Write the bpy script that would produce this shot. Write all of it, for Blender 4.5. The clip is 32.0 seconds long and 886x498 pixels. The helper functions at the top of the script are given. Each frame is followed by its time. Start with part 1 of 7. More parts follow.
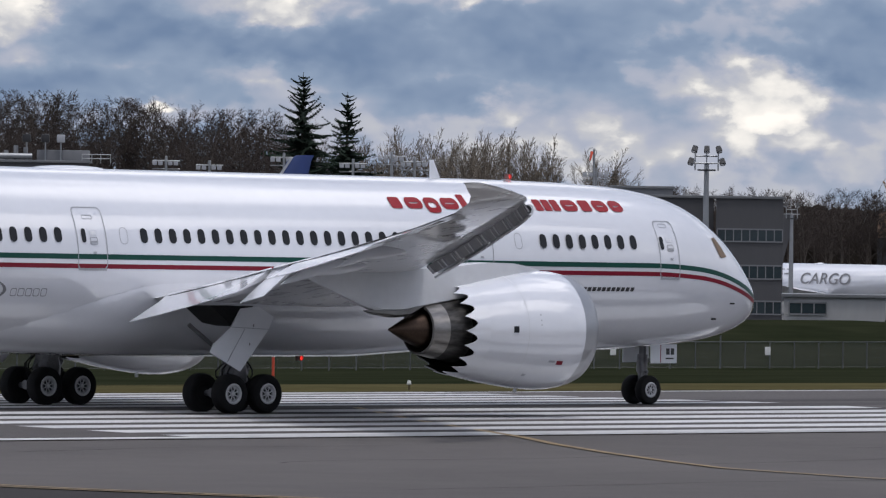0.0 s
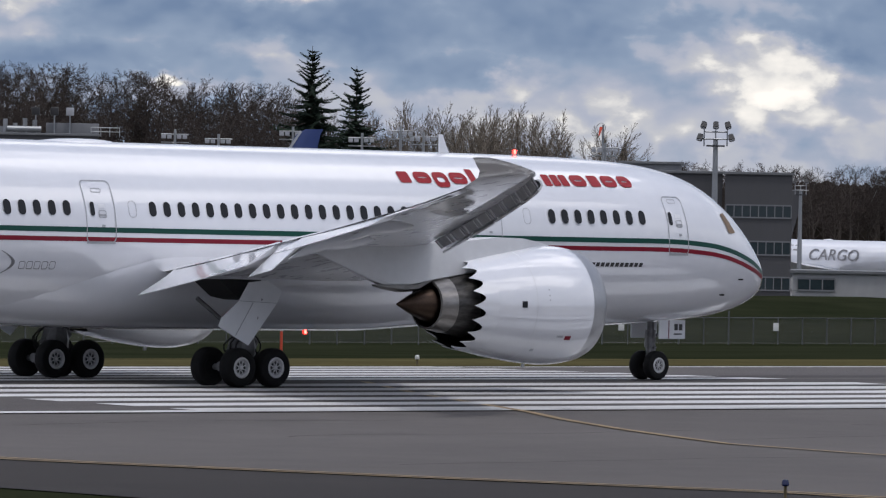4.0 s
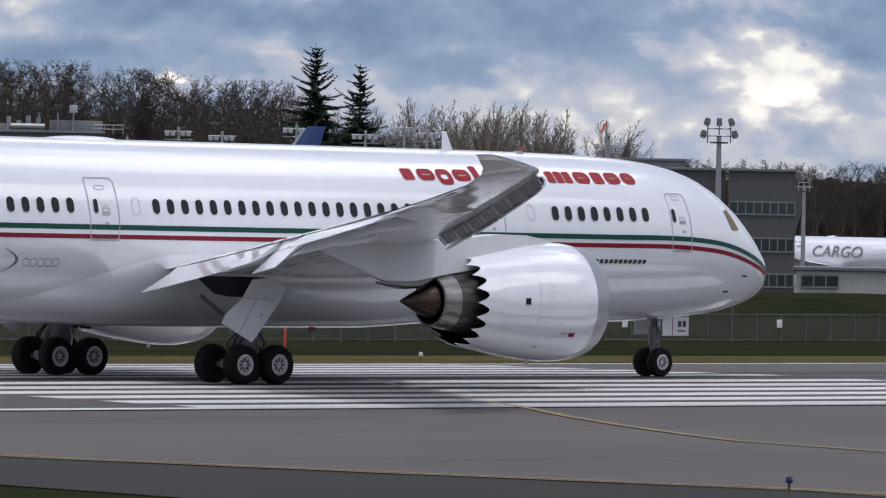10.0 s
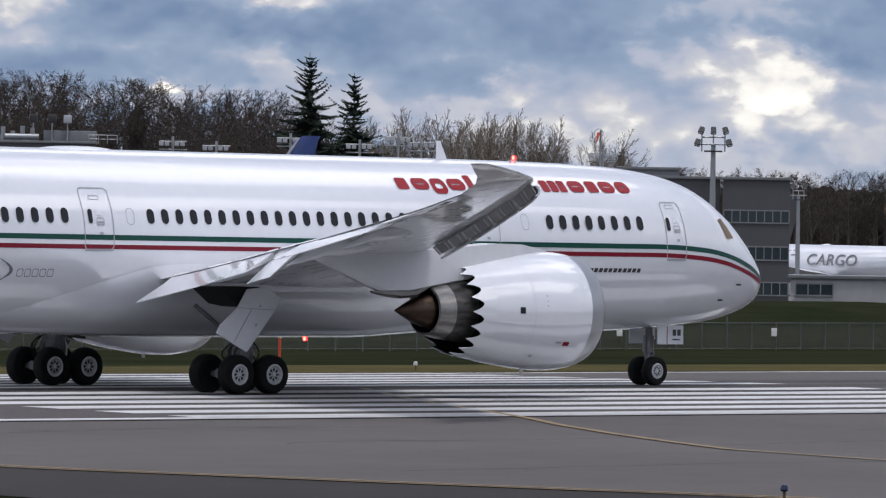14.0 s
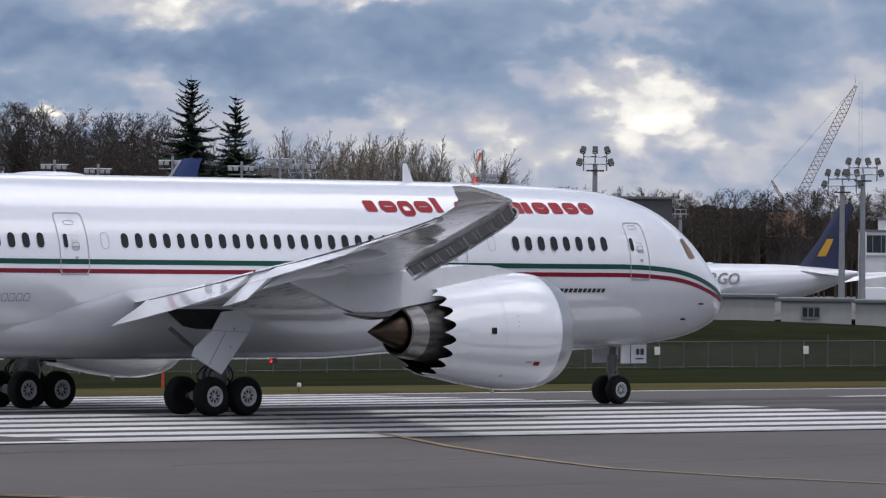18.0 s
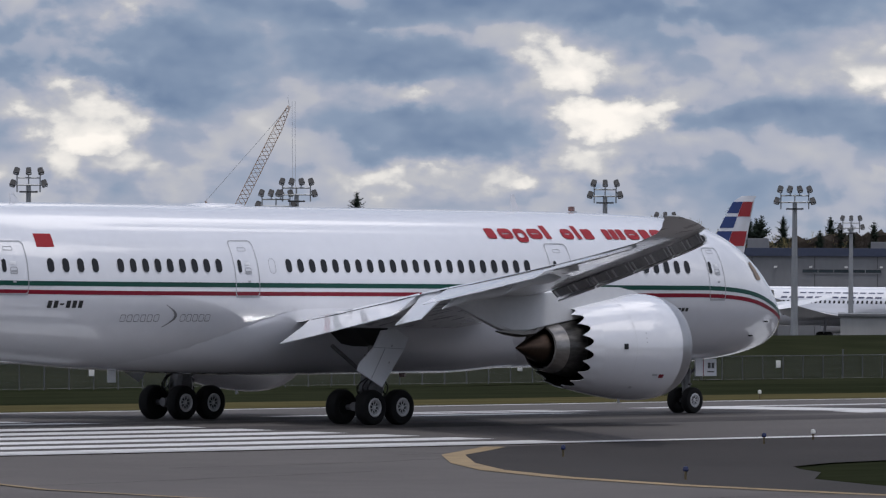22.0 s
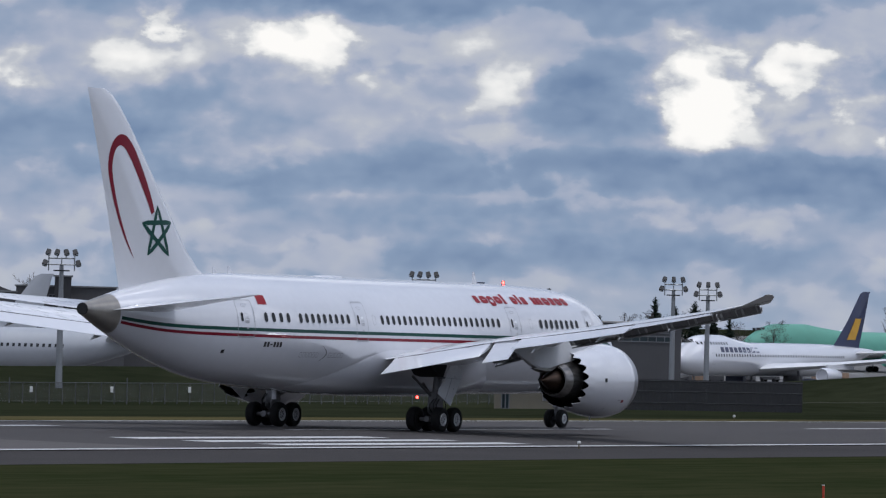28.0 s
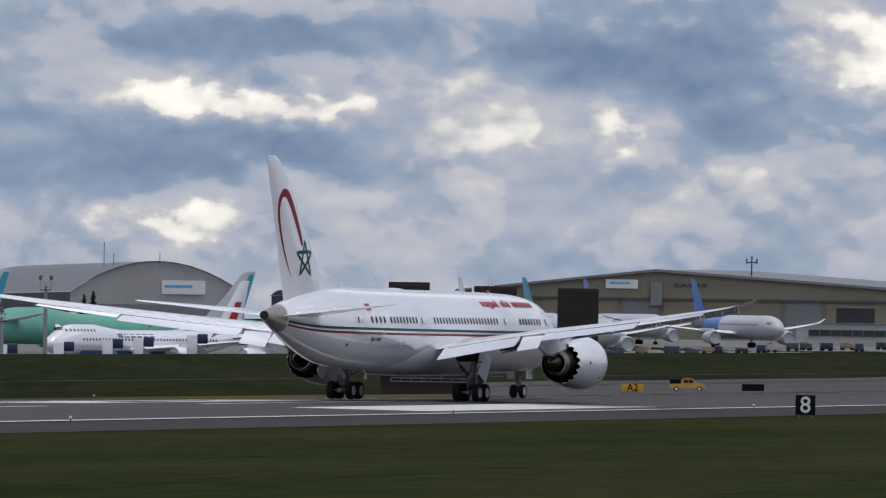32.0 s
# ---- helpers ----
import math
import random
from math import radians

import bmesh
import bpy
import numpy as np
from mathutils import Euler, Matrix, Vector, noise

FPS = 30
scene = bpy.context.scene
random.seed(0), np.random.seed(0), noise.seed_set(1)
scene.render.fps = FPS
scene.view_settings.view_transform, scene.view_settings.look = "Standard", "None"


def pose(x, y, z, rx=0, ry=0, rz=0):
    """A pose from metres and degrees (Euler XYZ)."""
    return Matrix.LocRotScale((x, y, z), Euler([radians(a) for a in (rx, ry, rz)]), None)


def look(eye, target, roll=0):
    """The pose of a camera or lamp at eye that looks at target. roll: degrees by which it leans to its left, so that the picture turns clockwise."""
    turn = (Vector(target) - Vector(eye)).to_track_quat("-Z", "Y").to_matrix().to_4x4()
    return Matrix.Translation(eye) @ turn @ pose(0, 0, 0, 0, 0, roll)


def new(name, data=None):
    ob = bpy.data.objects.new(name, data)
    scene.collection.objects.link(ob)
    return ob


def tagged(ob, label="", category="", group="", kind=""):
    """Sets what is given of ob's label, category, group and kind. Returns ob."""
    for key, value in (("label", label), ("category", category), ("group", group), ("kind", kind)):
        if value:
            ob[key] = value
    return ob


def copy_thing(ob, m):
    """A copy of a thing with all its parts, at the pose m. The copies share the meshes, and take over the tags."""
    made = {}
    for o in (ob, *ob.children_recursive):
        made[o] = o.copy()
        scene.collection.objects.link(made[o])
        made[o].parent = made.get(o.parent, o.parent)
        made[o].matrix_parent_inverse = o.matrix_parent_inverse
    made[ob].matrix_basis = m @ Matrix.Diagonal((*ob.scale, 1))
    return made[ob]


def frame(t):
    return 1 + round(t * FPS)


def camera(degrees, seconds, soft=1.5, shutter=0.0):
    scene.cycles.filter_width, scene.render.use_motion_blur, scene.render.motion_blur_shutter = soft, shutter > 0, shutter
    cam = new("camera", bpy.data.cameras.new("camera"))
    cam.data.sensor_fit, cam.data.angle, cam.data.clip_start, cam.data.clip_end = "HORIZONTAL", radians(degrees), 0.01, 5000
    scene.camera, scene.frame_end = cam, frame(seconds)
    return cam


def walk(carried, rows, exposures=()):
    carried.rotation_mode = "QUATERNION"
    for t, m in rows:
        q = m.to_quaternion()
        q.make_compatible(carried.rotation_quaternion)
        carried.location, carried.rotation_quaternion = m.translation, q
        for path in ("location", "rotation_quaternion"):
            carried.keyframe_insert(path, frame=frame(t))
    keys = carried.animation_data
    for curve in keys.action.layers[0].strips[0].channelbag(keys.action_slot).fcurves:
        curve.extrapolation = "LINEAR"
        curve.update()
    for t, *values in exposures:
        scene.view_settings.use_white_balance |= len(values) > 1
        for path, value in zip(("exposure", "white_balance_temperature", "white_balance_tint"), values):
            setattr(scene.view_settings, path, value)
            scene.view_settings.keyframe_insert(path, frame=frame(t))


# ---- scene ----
EYE = (-181.98, -188.82, 6.40)
LOOKS = [
    (0, 48.508, -0.196, 0.88), (0.5, 48.493, -0.179, 0.88), (1, 48.454, -0.157, 0.87), (1.5, 48.441, -0.163, 0.95), (2, 48.439, -0.213, 0.82),
    (2.5, 48.432, -0.293, 0.84), (3, 48.497, -0.367, 0.97), (3.5, 48.572, -0.409, 1.13), (5.5, 48.632, -0.332, 1.01), (6, 48.739, -0.362, 1.02),
    (6.5, 48.750, -0.396, 1.14), (7, 48.689, -0.429, 1.12), (7.5, 48.641, -0.453, 1.18), (8, 48.640, -0.452, 1.06), (8.5, 48.618, -0.415, 1.04),
    (9, 48.585, -0.376, 1.09), (9.5, 48.568, -0.383, 1.18), (10, 48.599, -0.419, 1.07), (10.5, 48.616, -0.427, 1.00), (11, 48.585, -0.391, 1.01),
    (11.5, 48.531, -0.341, 0.90), (12, 48.520, -0.362, 0.94), (12.5, 48.530, -0.391, 1.05), (13, 48.557, -0.367, 1.03), (13.5, 48.575, -0.346, 0.95),
    (14, 48.557, -0.346, 0.93), (14.5, 48.518, -0.377, 1.03), (16.5, 48.442, -0.437, 0.76), (17, 48.168, -0.318, 0.66), (17.5, 47.875, -0.221, 0.53),
    (18, 47.642, -0.171, 0.51), (18.5, 47.469, -0.175, 0.53), (19, 47.242, -0.211, 0.48), (19.5, 46.792, -0.232, 0.48), (20, 45.731, -0.193, 0.48),
    (20.5, 45.139, -0.136, 0.38), (21, 44.605, -0.053, 0.42), (21.5, 44.087, 0.007, 0.39), (22, 43.224, 0.022, 0.30), (22.5, 41.851, 0.063, 0.20),
    (23, 40.885, 0.107, 0.16), (23.5, 39.872, 0.155, 0.21), (24, 38.873, 0.222, 0.51), (24.5, 37.756, 0.286, 0.49), (25, 36.370, 0.365, 0.36),
    (25.5, 34.988, 0.416, 0.33), (27.5, 30.336, 0.392, 1.29), (28, 28.728, 0.473, 1.44), (28.5, 27.361, 0.487, 1.33), (29, 26.680, 0.457, 1.23),
    (29.5, 26.011, 0.456, 1.24), (30, 24.989, 0.505, 0.97), (30.5, 23.566, 0.593, 1.33), (31, 22.150, 0.604, 1.24), (31.5, 21.296, 0.540, 1.21),
    (32, 20.826, 0.467, 0.85),
]
ROLL = [
    (0, 0), (14.5, 0), (15.2, 0.03), (15.8, 0.3), (16.5, 0.85), (17, 1.51), (17.5, 2.52), (18, 3.91),
    (18.5, 5.75), (19, 8.20), (19.5, 11.36), (20, 15.26), (20.5, 19.89), (21, 25.26), (21.5, 31.39), (22, 38.30),
    (22.5, 46.00), (23, 54.49), (23.5, 63.75), (24, 73.80), (24.5, 84.63), (25, 96.24), (25.5, 108.63), (27.5, 165.45),
    (28, 181.52), (28.5, 198.39), (29, 216.06), (29.5, 234.53), (30, 253.75), (30.5, 273.64), (31, 294.06), (31.5, 314.91),
    (32, 336.11),
]


def heading(yaw, pitch):
    y, p = radians(yaw), radians(pitch)
    return Vector((math.cos(y) * math.cos(p), math.sin(y) * math.cos(p), math.sin(p)))


cam = camera(6.912, 32.0, 1.25)
walk(cam, [(t, look(EYE, Vector(EYE) + 100 * heading(yaw, pitch), roll)) for t, yaw, pitch, roll in LOOKS],
     [(0, -0.06, 6400, 11), (3.5, -0.06, 6400, 11), (6, 0.08, 6400, 11), (14, 0.10, 6400, 11), (18, 0.02, 6400, 11), (22, -0.16, 6400, 11), (25, -0.12, 6380, 11), (28, -0.14, 6080, 10), (30, -0.17, 6120, 10), (31, -0.22, 6350, 10), (32, -0.09, 6450, 10)])

# ---- sky and sun ----
SUN_AZ, SUN_EL = 255.0, 74.0      # degrees from +x towards +y, and above the horizon
world = bpy.data.worlds.new("cloudy_sky")
scene.world = world
world.use_nodes = True
# lit parts of the cloud cover: azimuth, elevation, half width, half height, strength (degrees)
LIT_WOODS = [
    (51.9, 1.62, 0.35, 0.22, 1), (51.8, 1.32, 0.3, 0.12, 0.5), (50.85, 0.88, 0.12, 0.06, 0.8), (50, 1.68, 0.55, 0.13, 0.85), (50, 1.18, 0.32, 0.09, 0.45), (48.2, 1.78, 0.28, 0.09, 0.9),
    (48, 0.92, 0.22, 0.12, 0.8), (47.3, 0.7, 0.9, 0.18, 0.5), (46.6, 0.62, 1.7, 0.2, 0.6), (46.05, 1.03, 0.5, 0.27, 1.05), (45.8, 1.87, 0.5, 0.09, 0.5),
]
LIT_FLIGHT_LINE = [
    (44.6, 1, 0.6, 0.25, 0.3), (43.6, 1.2, 0.4, 0.08, 0.65), (43, 0.58, 0.9, 0.12, 0.8), (42.3, 1.48, 0.42, 0.18, 0.8), (42.1, 0.68, 0.32, 0.18, 0.6), (41.9, 1.1, 0.5, 0.18, 1),
    (39.5, 1.52, 1, 0.28, 0.9), (39.2, 0.72, 0.7, 0.13, 0.45), (38.9, 0.75, 0.4, 0.16, 0.35), (38.75, 1.9, 0.6, 0.3, 1), (37.8, 1.66, 0.35, 0.16, 0.5), (37.1, 1, 0.2, 0.1, 0.45),
    (36.9, 1.55, 0.5, 0.16, 0.6), (36.6, 0.56, 0.2, 0.08, 0.55),
]
LIT_HANGARS = [
    (35.9, 2.2, 0.4, 0.12, 0.75), (35.3, 1.5, 0.95, 0.2, 0.95), (34.3, 0.98, 0.8, 0.08, 0.7), (33.9, 2.15, 0.9, 0.34, 1.05), (33.2, 1.7, 0.4, 0.35, 0.95), (36.6, 1.28, 0.3, 0.18, 0.6), (33.3, 1.4, 0.25, 0.3, 0.85), (31.5, 1.9, 0.8, 0.3, 0.6),
    (31.2, 0.9, 1, 0.15, 0.4), (30.6, 1.25, 0.5, 0.2, 0.5), (29.9, 2, 0.42, 0.28, 1), (29.3, 1.62, 0.7, 0.24, 0.66), (28.5, 1.75, 0.5, 0.3, 0.6), (26.4, 1.5, 0.8, 0.3, 0.5), (32.1, 1.85, 0.35, 0.2, 0.85), (31, 2.2, 0.14, 0.2, 0.8), (28, 0.66, 4, 0.14, 0.3), (26.75, 1.72, 0.35, 0.42, 1.1),
]
LIT_TOWER = [
    (25.95, 1.95, 0.4, 0.2, 1.05), (25.5, 1.66, 0.22, 0.16, 0.85), (25.2, 1.4, 0.12, 0.12, 0.5), (24.5, 1.75, 0.32, 0.18, 0.55), (23.4, 0.62, 0.35, 0.12, 0.6), (22.9, 0.62, 0.65, 0.15, 0.75),
    (22.4, 1.58, 0.95, 0.14, 1.05), (21, 0.86, 1.4, 0.16, 0.3), (20.8, 1.75, 0.4, 0.2, 0.5), (20.2, 1.35, 0.95, 0.35, 0.55), (19.5, 1.4, 0.25, 0.24, 0.75), (19.5, 0.68, 2.4, 0.14, 0.28),
    (18.6, 0.98, 1.2, 0.15, 0.45), (17.6, 2.05, 0.5, 0.28, 1),
]
# heavy blue-grey parts
HEAVY_NORTH = [
    (51, 1.02, 1.2, 0.2, 0.8), (49.4, 1.42, 2.3, 0.3, 1), (48.7, 1.02, 0.8, 0.14, 0.8), (47, 1.55, 0.8, 0.25, 0.9), (45.4, 1.45, 0.65, 0.4, 1), (43.6, 1.52, 0.7, 0.2, 0.9),
    (43.3, 0.9, 0.8, 0.18, 0.95), (42.3, 1.95, 2.3, 0.18, 1),
]
HEAVY_EAST = [
    (28.2, 0.62, 1.8, 0.3, 0.6),
    (39.8, 1.05, 1.6, 0.14, 0.8), (37.6, 1.3, 0.8, 0.12, 0.6), (36.6, 2.05, 1.7, 0.26, 0.85), (34.3, 1.2, 1, 0.12, 0.8), (31.5, 1.4, 1.6, 0.22, 0.7), (28.5, 2.42, 2.5, 0.18, 0.8),
    (27.6, 1.6, 0.5, 0.35, 0.7), (27, 1.1, 4.5, 0.2, 0.85), (23.9, 1.25, 0.8, 0.22, 0.6), (22.6, 1.18, 1.5, 0.24, 0.95), (22.2, 2.12, 1.2, 0.18, 0.7), (19.3, 2.02, 1.3, 0.33, 0.9),
    (18.2, 1.5, 0.8, 0.2, 0.7),
]


def build_sky(tree):
    n, l = tree.nodes, tree.links
    n.clear()

    def math_node(op, a, b=None, c=None):
        m = n.new("ShaderNodeMath")
        m.operation = op
        for i, v in enumerate((a, b, c)):
            if v is None:
                continue
            if isinstance(v, (int, float)):
                m.inputs[i].default_value = v
            else:
                l.new(v, m.inputs[i])
        return m.outputs[0]

    def noise_node(vec, scale, detail, rough=0.6):
        t = n.new("ShaderNodeTexNoise")
        t.inputs["Scale"].default_value = scale
        t.inputs["Detail"].default_value = detail
        t.inputs["Roughness"].default_value = rough
        l.new(vec, t.inputs["Vector"])
        return t

    def ramp(v, lo, hi, to0=0.0, to1=1.0):
        m = n.new("ShaderNodeMapRange")
        m.interpolation_type = "SMOOTHSTEP"
        m.inputs[1].default_value, m.inputs[2].default_value = lo, hi
        m.inputs[3].default_value, m.inputs[4].default_value = to0, to1
        l.new(v, m.inputs[0])
        return m.outputs[0]

    def mix(fac, a, b):
        m = n.new("ShaderNodeMix")
        m.data_type = "RGBA"
        l.new(fac, m.inputs[0])
        for i, v in ((6, a), (7, b)):
            if isinstance(v, tuple):
                m.inputs[i].default_value = (*v, 1)
            else:
                l.new(v, m.inputs[i])
        return m.outputs[2]

    co = n.new("ShaderNodeTexCoord")
    sep = n.new("ShaderNodeSeparateXYZ")
    l.new(co.outputs["Generated"], sep.inputs[0])
    az = math_node("MULTIPLY", math_node("ARCTAN2", sep.outputs[1], sep.outputs[0]), 57.2958)
    el = math_node("MULTIPLY", math_node("ARCSINE", sep.outputs[2]), 57.2958)
    comb = n.new("ShaderNodeCombineXYZ")
    l.new(az, comb.inputs[0])
    l.new(el, comb.inputs[1])
    flat = comb.outputs[0]

    def vec(op, a, b, c=None):
        m = n.new("ShaderNodeVectorMath")
        m.operation = op
        for i, v in enumerate((a, b, c)):
            if v is None:
                continue
            if isinstance(v, tuple):
                m.inputs[i].default_value = v
            else:
                l.new(v, m.inputs[i])
        return m.outputs[0]
    wide_co = vec("MULTIPLY", flat, (0.72, 1.15, 1.0))
    broad = noise_node(wide_co, 1.15, 4, 0.5)
    curl = noise_node(wide_co, 3.4, 7, 0.56)

    def torn(big, small):
        """The flat coordinates, pushed about by a broad and a fine noise."""
        m = vec("MULTIPLY_ADD", vec("SUBTRACT", broad.outputs["Color"], (0.5, 0.5, 0.5)), (big * 1.9, big * 0.75, 0), flat)
        return vec("MULTIPLY_ADD", vec("SUBTRACT", curl.outputs["Color"], (0.5, 0.5, 0.5)), (small * 1.5, small * 0.85, 0), m)

    def cover(rows, at, outer, inner):
        total = None
        for caz, cel, w, h, gain in rows:
            s = n.new("ShaderNodeVectorMath")
            s.operation = "MULTIPLY_ADD"
            l.new(at, s.inputs[0])
            s.inputs[1].default_value = (1 / w, 1 / h, 0)
            s.inputs[2].default_value = (-caz / w, -cel / h, 0)
            e = n.new("ShaderNodeVectorMath")
            e.operation = "LENGTH"
            l.new(s.outputs[0], e.inputs[0])
            v = ramp(e.outputs[1], outer, inner, 0, gain)
            total = v if total is None else math_node("MAXIMUM", total, v)
        return total
    lit = cover(LIT_WOODS + LIT_FLIGHT_LINE + LIT_HANGARS + LIT_TOWER, torn(0.30, 0.62), 1.95, 0.2)
    heavy = cover(HEAVY_NORTH + HEAVY_EAST, torn(0.45, 0.20), 1.6, 0.5)
    # heaped billows, lit along their upper edges
    heap_co = vec("MULTIPLY", torn(0.15, 0.12), (0.80, 1.20, 1.0))
    heap = noise_node(heap_co, 1.35, 8, 0.52)
    swell = noise_node(heap_co, 1.35, 3, 0.5)
    above = noise_node(vec("ADD", heap_co, (-0.02, 0.15, 0.0)), 1.35, 3, 0.5)
    relief = math_node("SUBTRACT", swell.outputs[0], above.outputs[0])
    shape = math_node("ADD", math_node("MULTIPLY_ADD", lit, 0.42, heap.outputs[0]), math_node("MULTIPLY", relief, 0.6))
    crown = math_node("MULTIPLY", ramp(shape, 0.60, 1.02), ramp(lit, 0.10, 0.7))
    # a soft bank breaks up along a sharper edge
    bank = ramp(math_node("ADD", heap.outputs[0], math_node("MULTIPLY_ADD", heavy, -0.18, math_node("MULTIPLY", relief, 0.3))), 0.46, 0.54)
    # one field of brightness, then one ramp of colours from heavy base to lit crown
    field = math_node("MULTIPLY_ADD", heavy, -0.17, 0.42)
    field = math_node("MULTIPLY_ADD", lit, 0.20, field)
    field = math_node("MULTIPLY_ADD", crown, 0.30, field)
    field = math_node("MULTIPLY_ADD", bank, 0.075, field)
    field = math_node("ADD", field, math_node("MULTIPLY_ADD", broad.outputs[0], 0.26, -0.13))
    field = math_node("ADD", field, math_node("MULTIPLY_ADD", heap.outputs[0], 0.17, -0.075))
    field = math_node("MULTIPLY_ADD", relief, 0.55, field)
    col = n.new("ShaderNodeValToRGB")
    col.color_ramp.elements[0].position, col.color_ramp.elements[0].color = 0.0, (0.125, 0.175, 0.30, 1)
    col.color_ramp.elements[1].position, col.color_ramp.elements[1].color = 1.0, (1.12, 1.06, 0.97, 1)
    for pos, rgb in ((0.20, (0.180, 0.256, 0.392)), (0.36, (0.286, 0.364, 0.490)), (0.50, (0.450, 0.480, 0.570)), (0.64, (0.580, 0.585, 0.610)), (0.78, (0.87, 0.845, 0.80))):
        e = col.color_ramp.elements.new(pos)
        e.color = (*rgb, 1)
    l.new(field, col.inputs[0])
    cloud = col.outputs[0]
    cloud = mix(ramp(el, 0.55, -0.1, 0.0, 0.30), cloud, (0.50, 0.53, 0.58))
    # overhead and towards the sun the cover is thinner and brighter
    wide = noise_node(co.outputs["Generated"], 3.2, 5, 0.6)
    gaps = ramp(wide.outputs[0], 0.49, 0.57)
    sunward = math_node("ADD", math_node("MULTIPLY", sep.outputs[0], math.cos(radians(SUN_AZ))), math_node("MULTIPLY", sep.outputs[1], math.sin(radians(SUN_AZ))))
    bright = mix(gaps, (0.33, 0.39, 0.54), (1.70, 1.68, 1.75))
    high = math_node("MAXIMUM", ramp(el, 5.0, 36.0), math_node("MULTIPLY", ramp(sunward, -0.3, 0.6), ramp(el, 4.0, 38.0)))
    cloud = mix(high, cloud, bright)
    sky = n.new("ShaderNodeTexSky")
    sky.sky_type = "NISHITA"
    sky.sun_disc = False
    sky.sun_elevation, sky.sun_rotation = radians(SUN_EL), radians(90 - SUN_AZ)
    clear = n.new("ShaderNodeMix")
    clear.data_type, clear.blend_type = "RGBA", "MULTIPLY"
    clear.inputs[0].default_value = 1
    l.new(sky.outputs[0], clear.inputs[6])
    clear.inputs[7].default_value = (0.07, 0.07, 0.07, 1)
    out = mix(math_node("MULTIPLY", ramp(wide.outputs[0], 0.40, 0.30), high), cloud, clear.outputs[2])
    bg = n.new("ShaderNodeBackground")
    l.new(out, bg.inputs[0])
    bg.inputs[1].default_value = 1.0
    o = n.new("ShaderNodeOutputWorld")
    l.new(bg.outputs[0], o.inputs[0])


build_sky(world.node_tree)
sun = new("sun", bpy.data.lights.new("sun", "SUN"))
sun.data.energy, sun.data.angle, sun.data.color = 1.55, radians(8), (1.0, 0.97, 0.95)
sun.matrix_world = look((0, 0, 300), Vector((0, 0, 300)) - heading(SUN_AZ, SUN_EL))


# ---- materials ----
def material(name, color, rough=0.6, metal=0.0, vary=0.12, scale=1.0, bump=0.0, bump_scale=20.0, coat=0.0, second=None, coords="Object",
             stretch=(1, 1, 1), each=0.0, spec=0.5, coat_ior=1.5):
    """Colour with variation at a broad and a fine scale, fine relief, and a change from piece to piece."""
    m = bpy.data.materials.new(name)
    m.use_nodes = True
    n, l = m.node_tree.nodes, m.node_tree.links
    b = n["Principled BSDF"]
    b.inputs["Roughness"].default_value, b.inputs["Metallic"].default_value = rough, metal
    b.inputs["Coat Weight"].default_value = coat
    b.inputs["Coat Roughness"].default_value = 0.04
    b.inputs["Coat IOR"].default_value = coat_ior
    b.inputs["Specular IOR Level"].default_value = spec
    tc = n.new("ShaderNodeTexCoord")
    mp = n.new("ShaderNodeMapping")
    mp.inputs["Scale"].default_value = stretch
    l.new(tc.outputs[coords], mp.inputs[0])
    tex = []
    for s, d in ((scale, 4), (scale * 9.0, 6)):
        t = n.new("ShaderNodeTexNoise")
        t.inputs["Scale"].default_value, t.inputs["Detail"].default_value = s, d
        l.new(mp.outputs[0], t.inputs["Vector"])
        tex.append(t)
    mx = n.new("ShaderNodeMath")
    mx.operation = "MULTIPLY_ADD"
    l.new(tex[1].outputs[0], mx.inputs[0])
    mx.inputs[1].default_value = 0.5
    hf = n.new("ShaderNodeMath")
    hf.operation = "MULTIPLY"
    hf.inputs[1].default_value = 0.5
    l.new(tex[0].outputs[0], hf.inputs[0])
    l.new(hf.outputs[0], mx.inputs[2])
    rng = n.new("ShaderNodeMapRange")
    rng.inputs[1].default_value, rng.inputs[2].default_value = 0.32, 0.68
    l.new(mx.outputs[0], rng.inputs[0])
    fac = rng.outputs[0]
    if each:
        oi = n.new("ShaderNodeObjectInfo")
        ad = n.new("ShaderNodeMath")
        ad.operation = "MULTIPLY_ADD"
        l.new(oi.outputs["Random"], ad.inputs[0])
        ad.inputs[1].default_value = each
        l.new(fac, ad.inputs[2])
        fac = ad.outputs[0]
    c = n.new("ShaderNodeMix")
    c.data_type = "RGBA"
    c.inputs[6].default_value = (*[max(0, v * (1 - vary)) for v in color], 1)
    c.inputs[7].default_value = (*(second or [v * (1 + vary) for v in color]), 1)
    l.new(fac, c.inputs[0])
    l.new(c.outputs[2], b.inputs["Base Color"])
    rr = n.new("ShaderNodeMapRange")
    rr.inputs[3].default_value, rr.inputs[4].default_value = max(0.02, rough * 0.88), min(1, rough * 1.12)
    l.new(tex[1].outputs[0], rr.inputs[0])
    l.new(rr.outputs[0], b.inputs["Roughness"])
    if bump:
        t = n.new("ShaderNodeTexNoise")
        t.inputs["Scale"].default_value, t.inputs["Detail"].default_value = bump_scale, 5
        l.new(mp.outputs[0], t.inputs["Vector"])
        bp = n.new("ShaderNodeBump")
        bp.inputs["Strength"].default_value = bump
        bp.inputs["Distance"].default_value = 0.05
        l.new(t.outputs[0], bp.inputs["Height"])
        l.new(bp.outputs[0], b.inputs["Normal"])
    return m


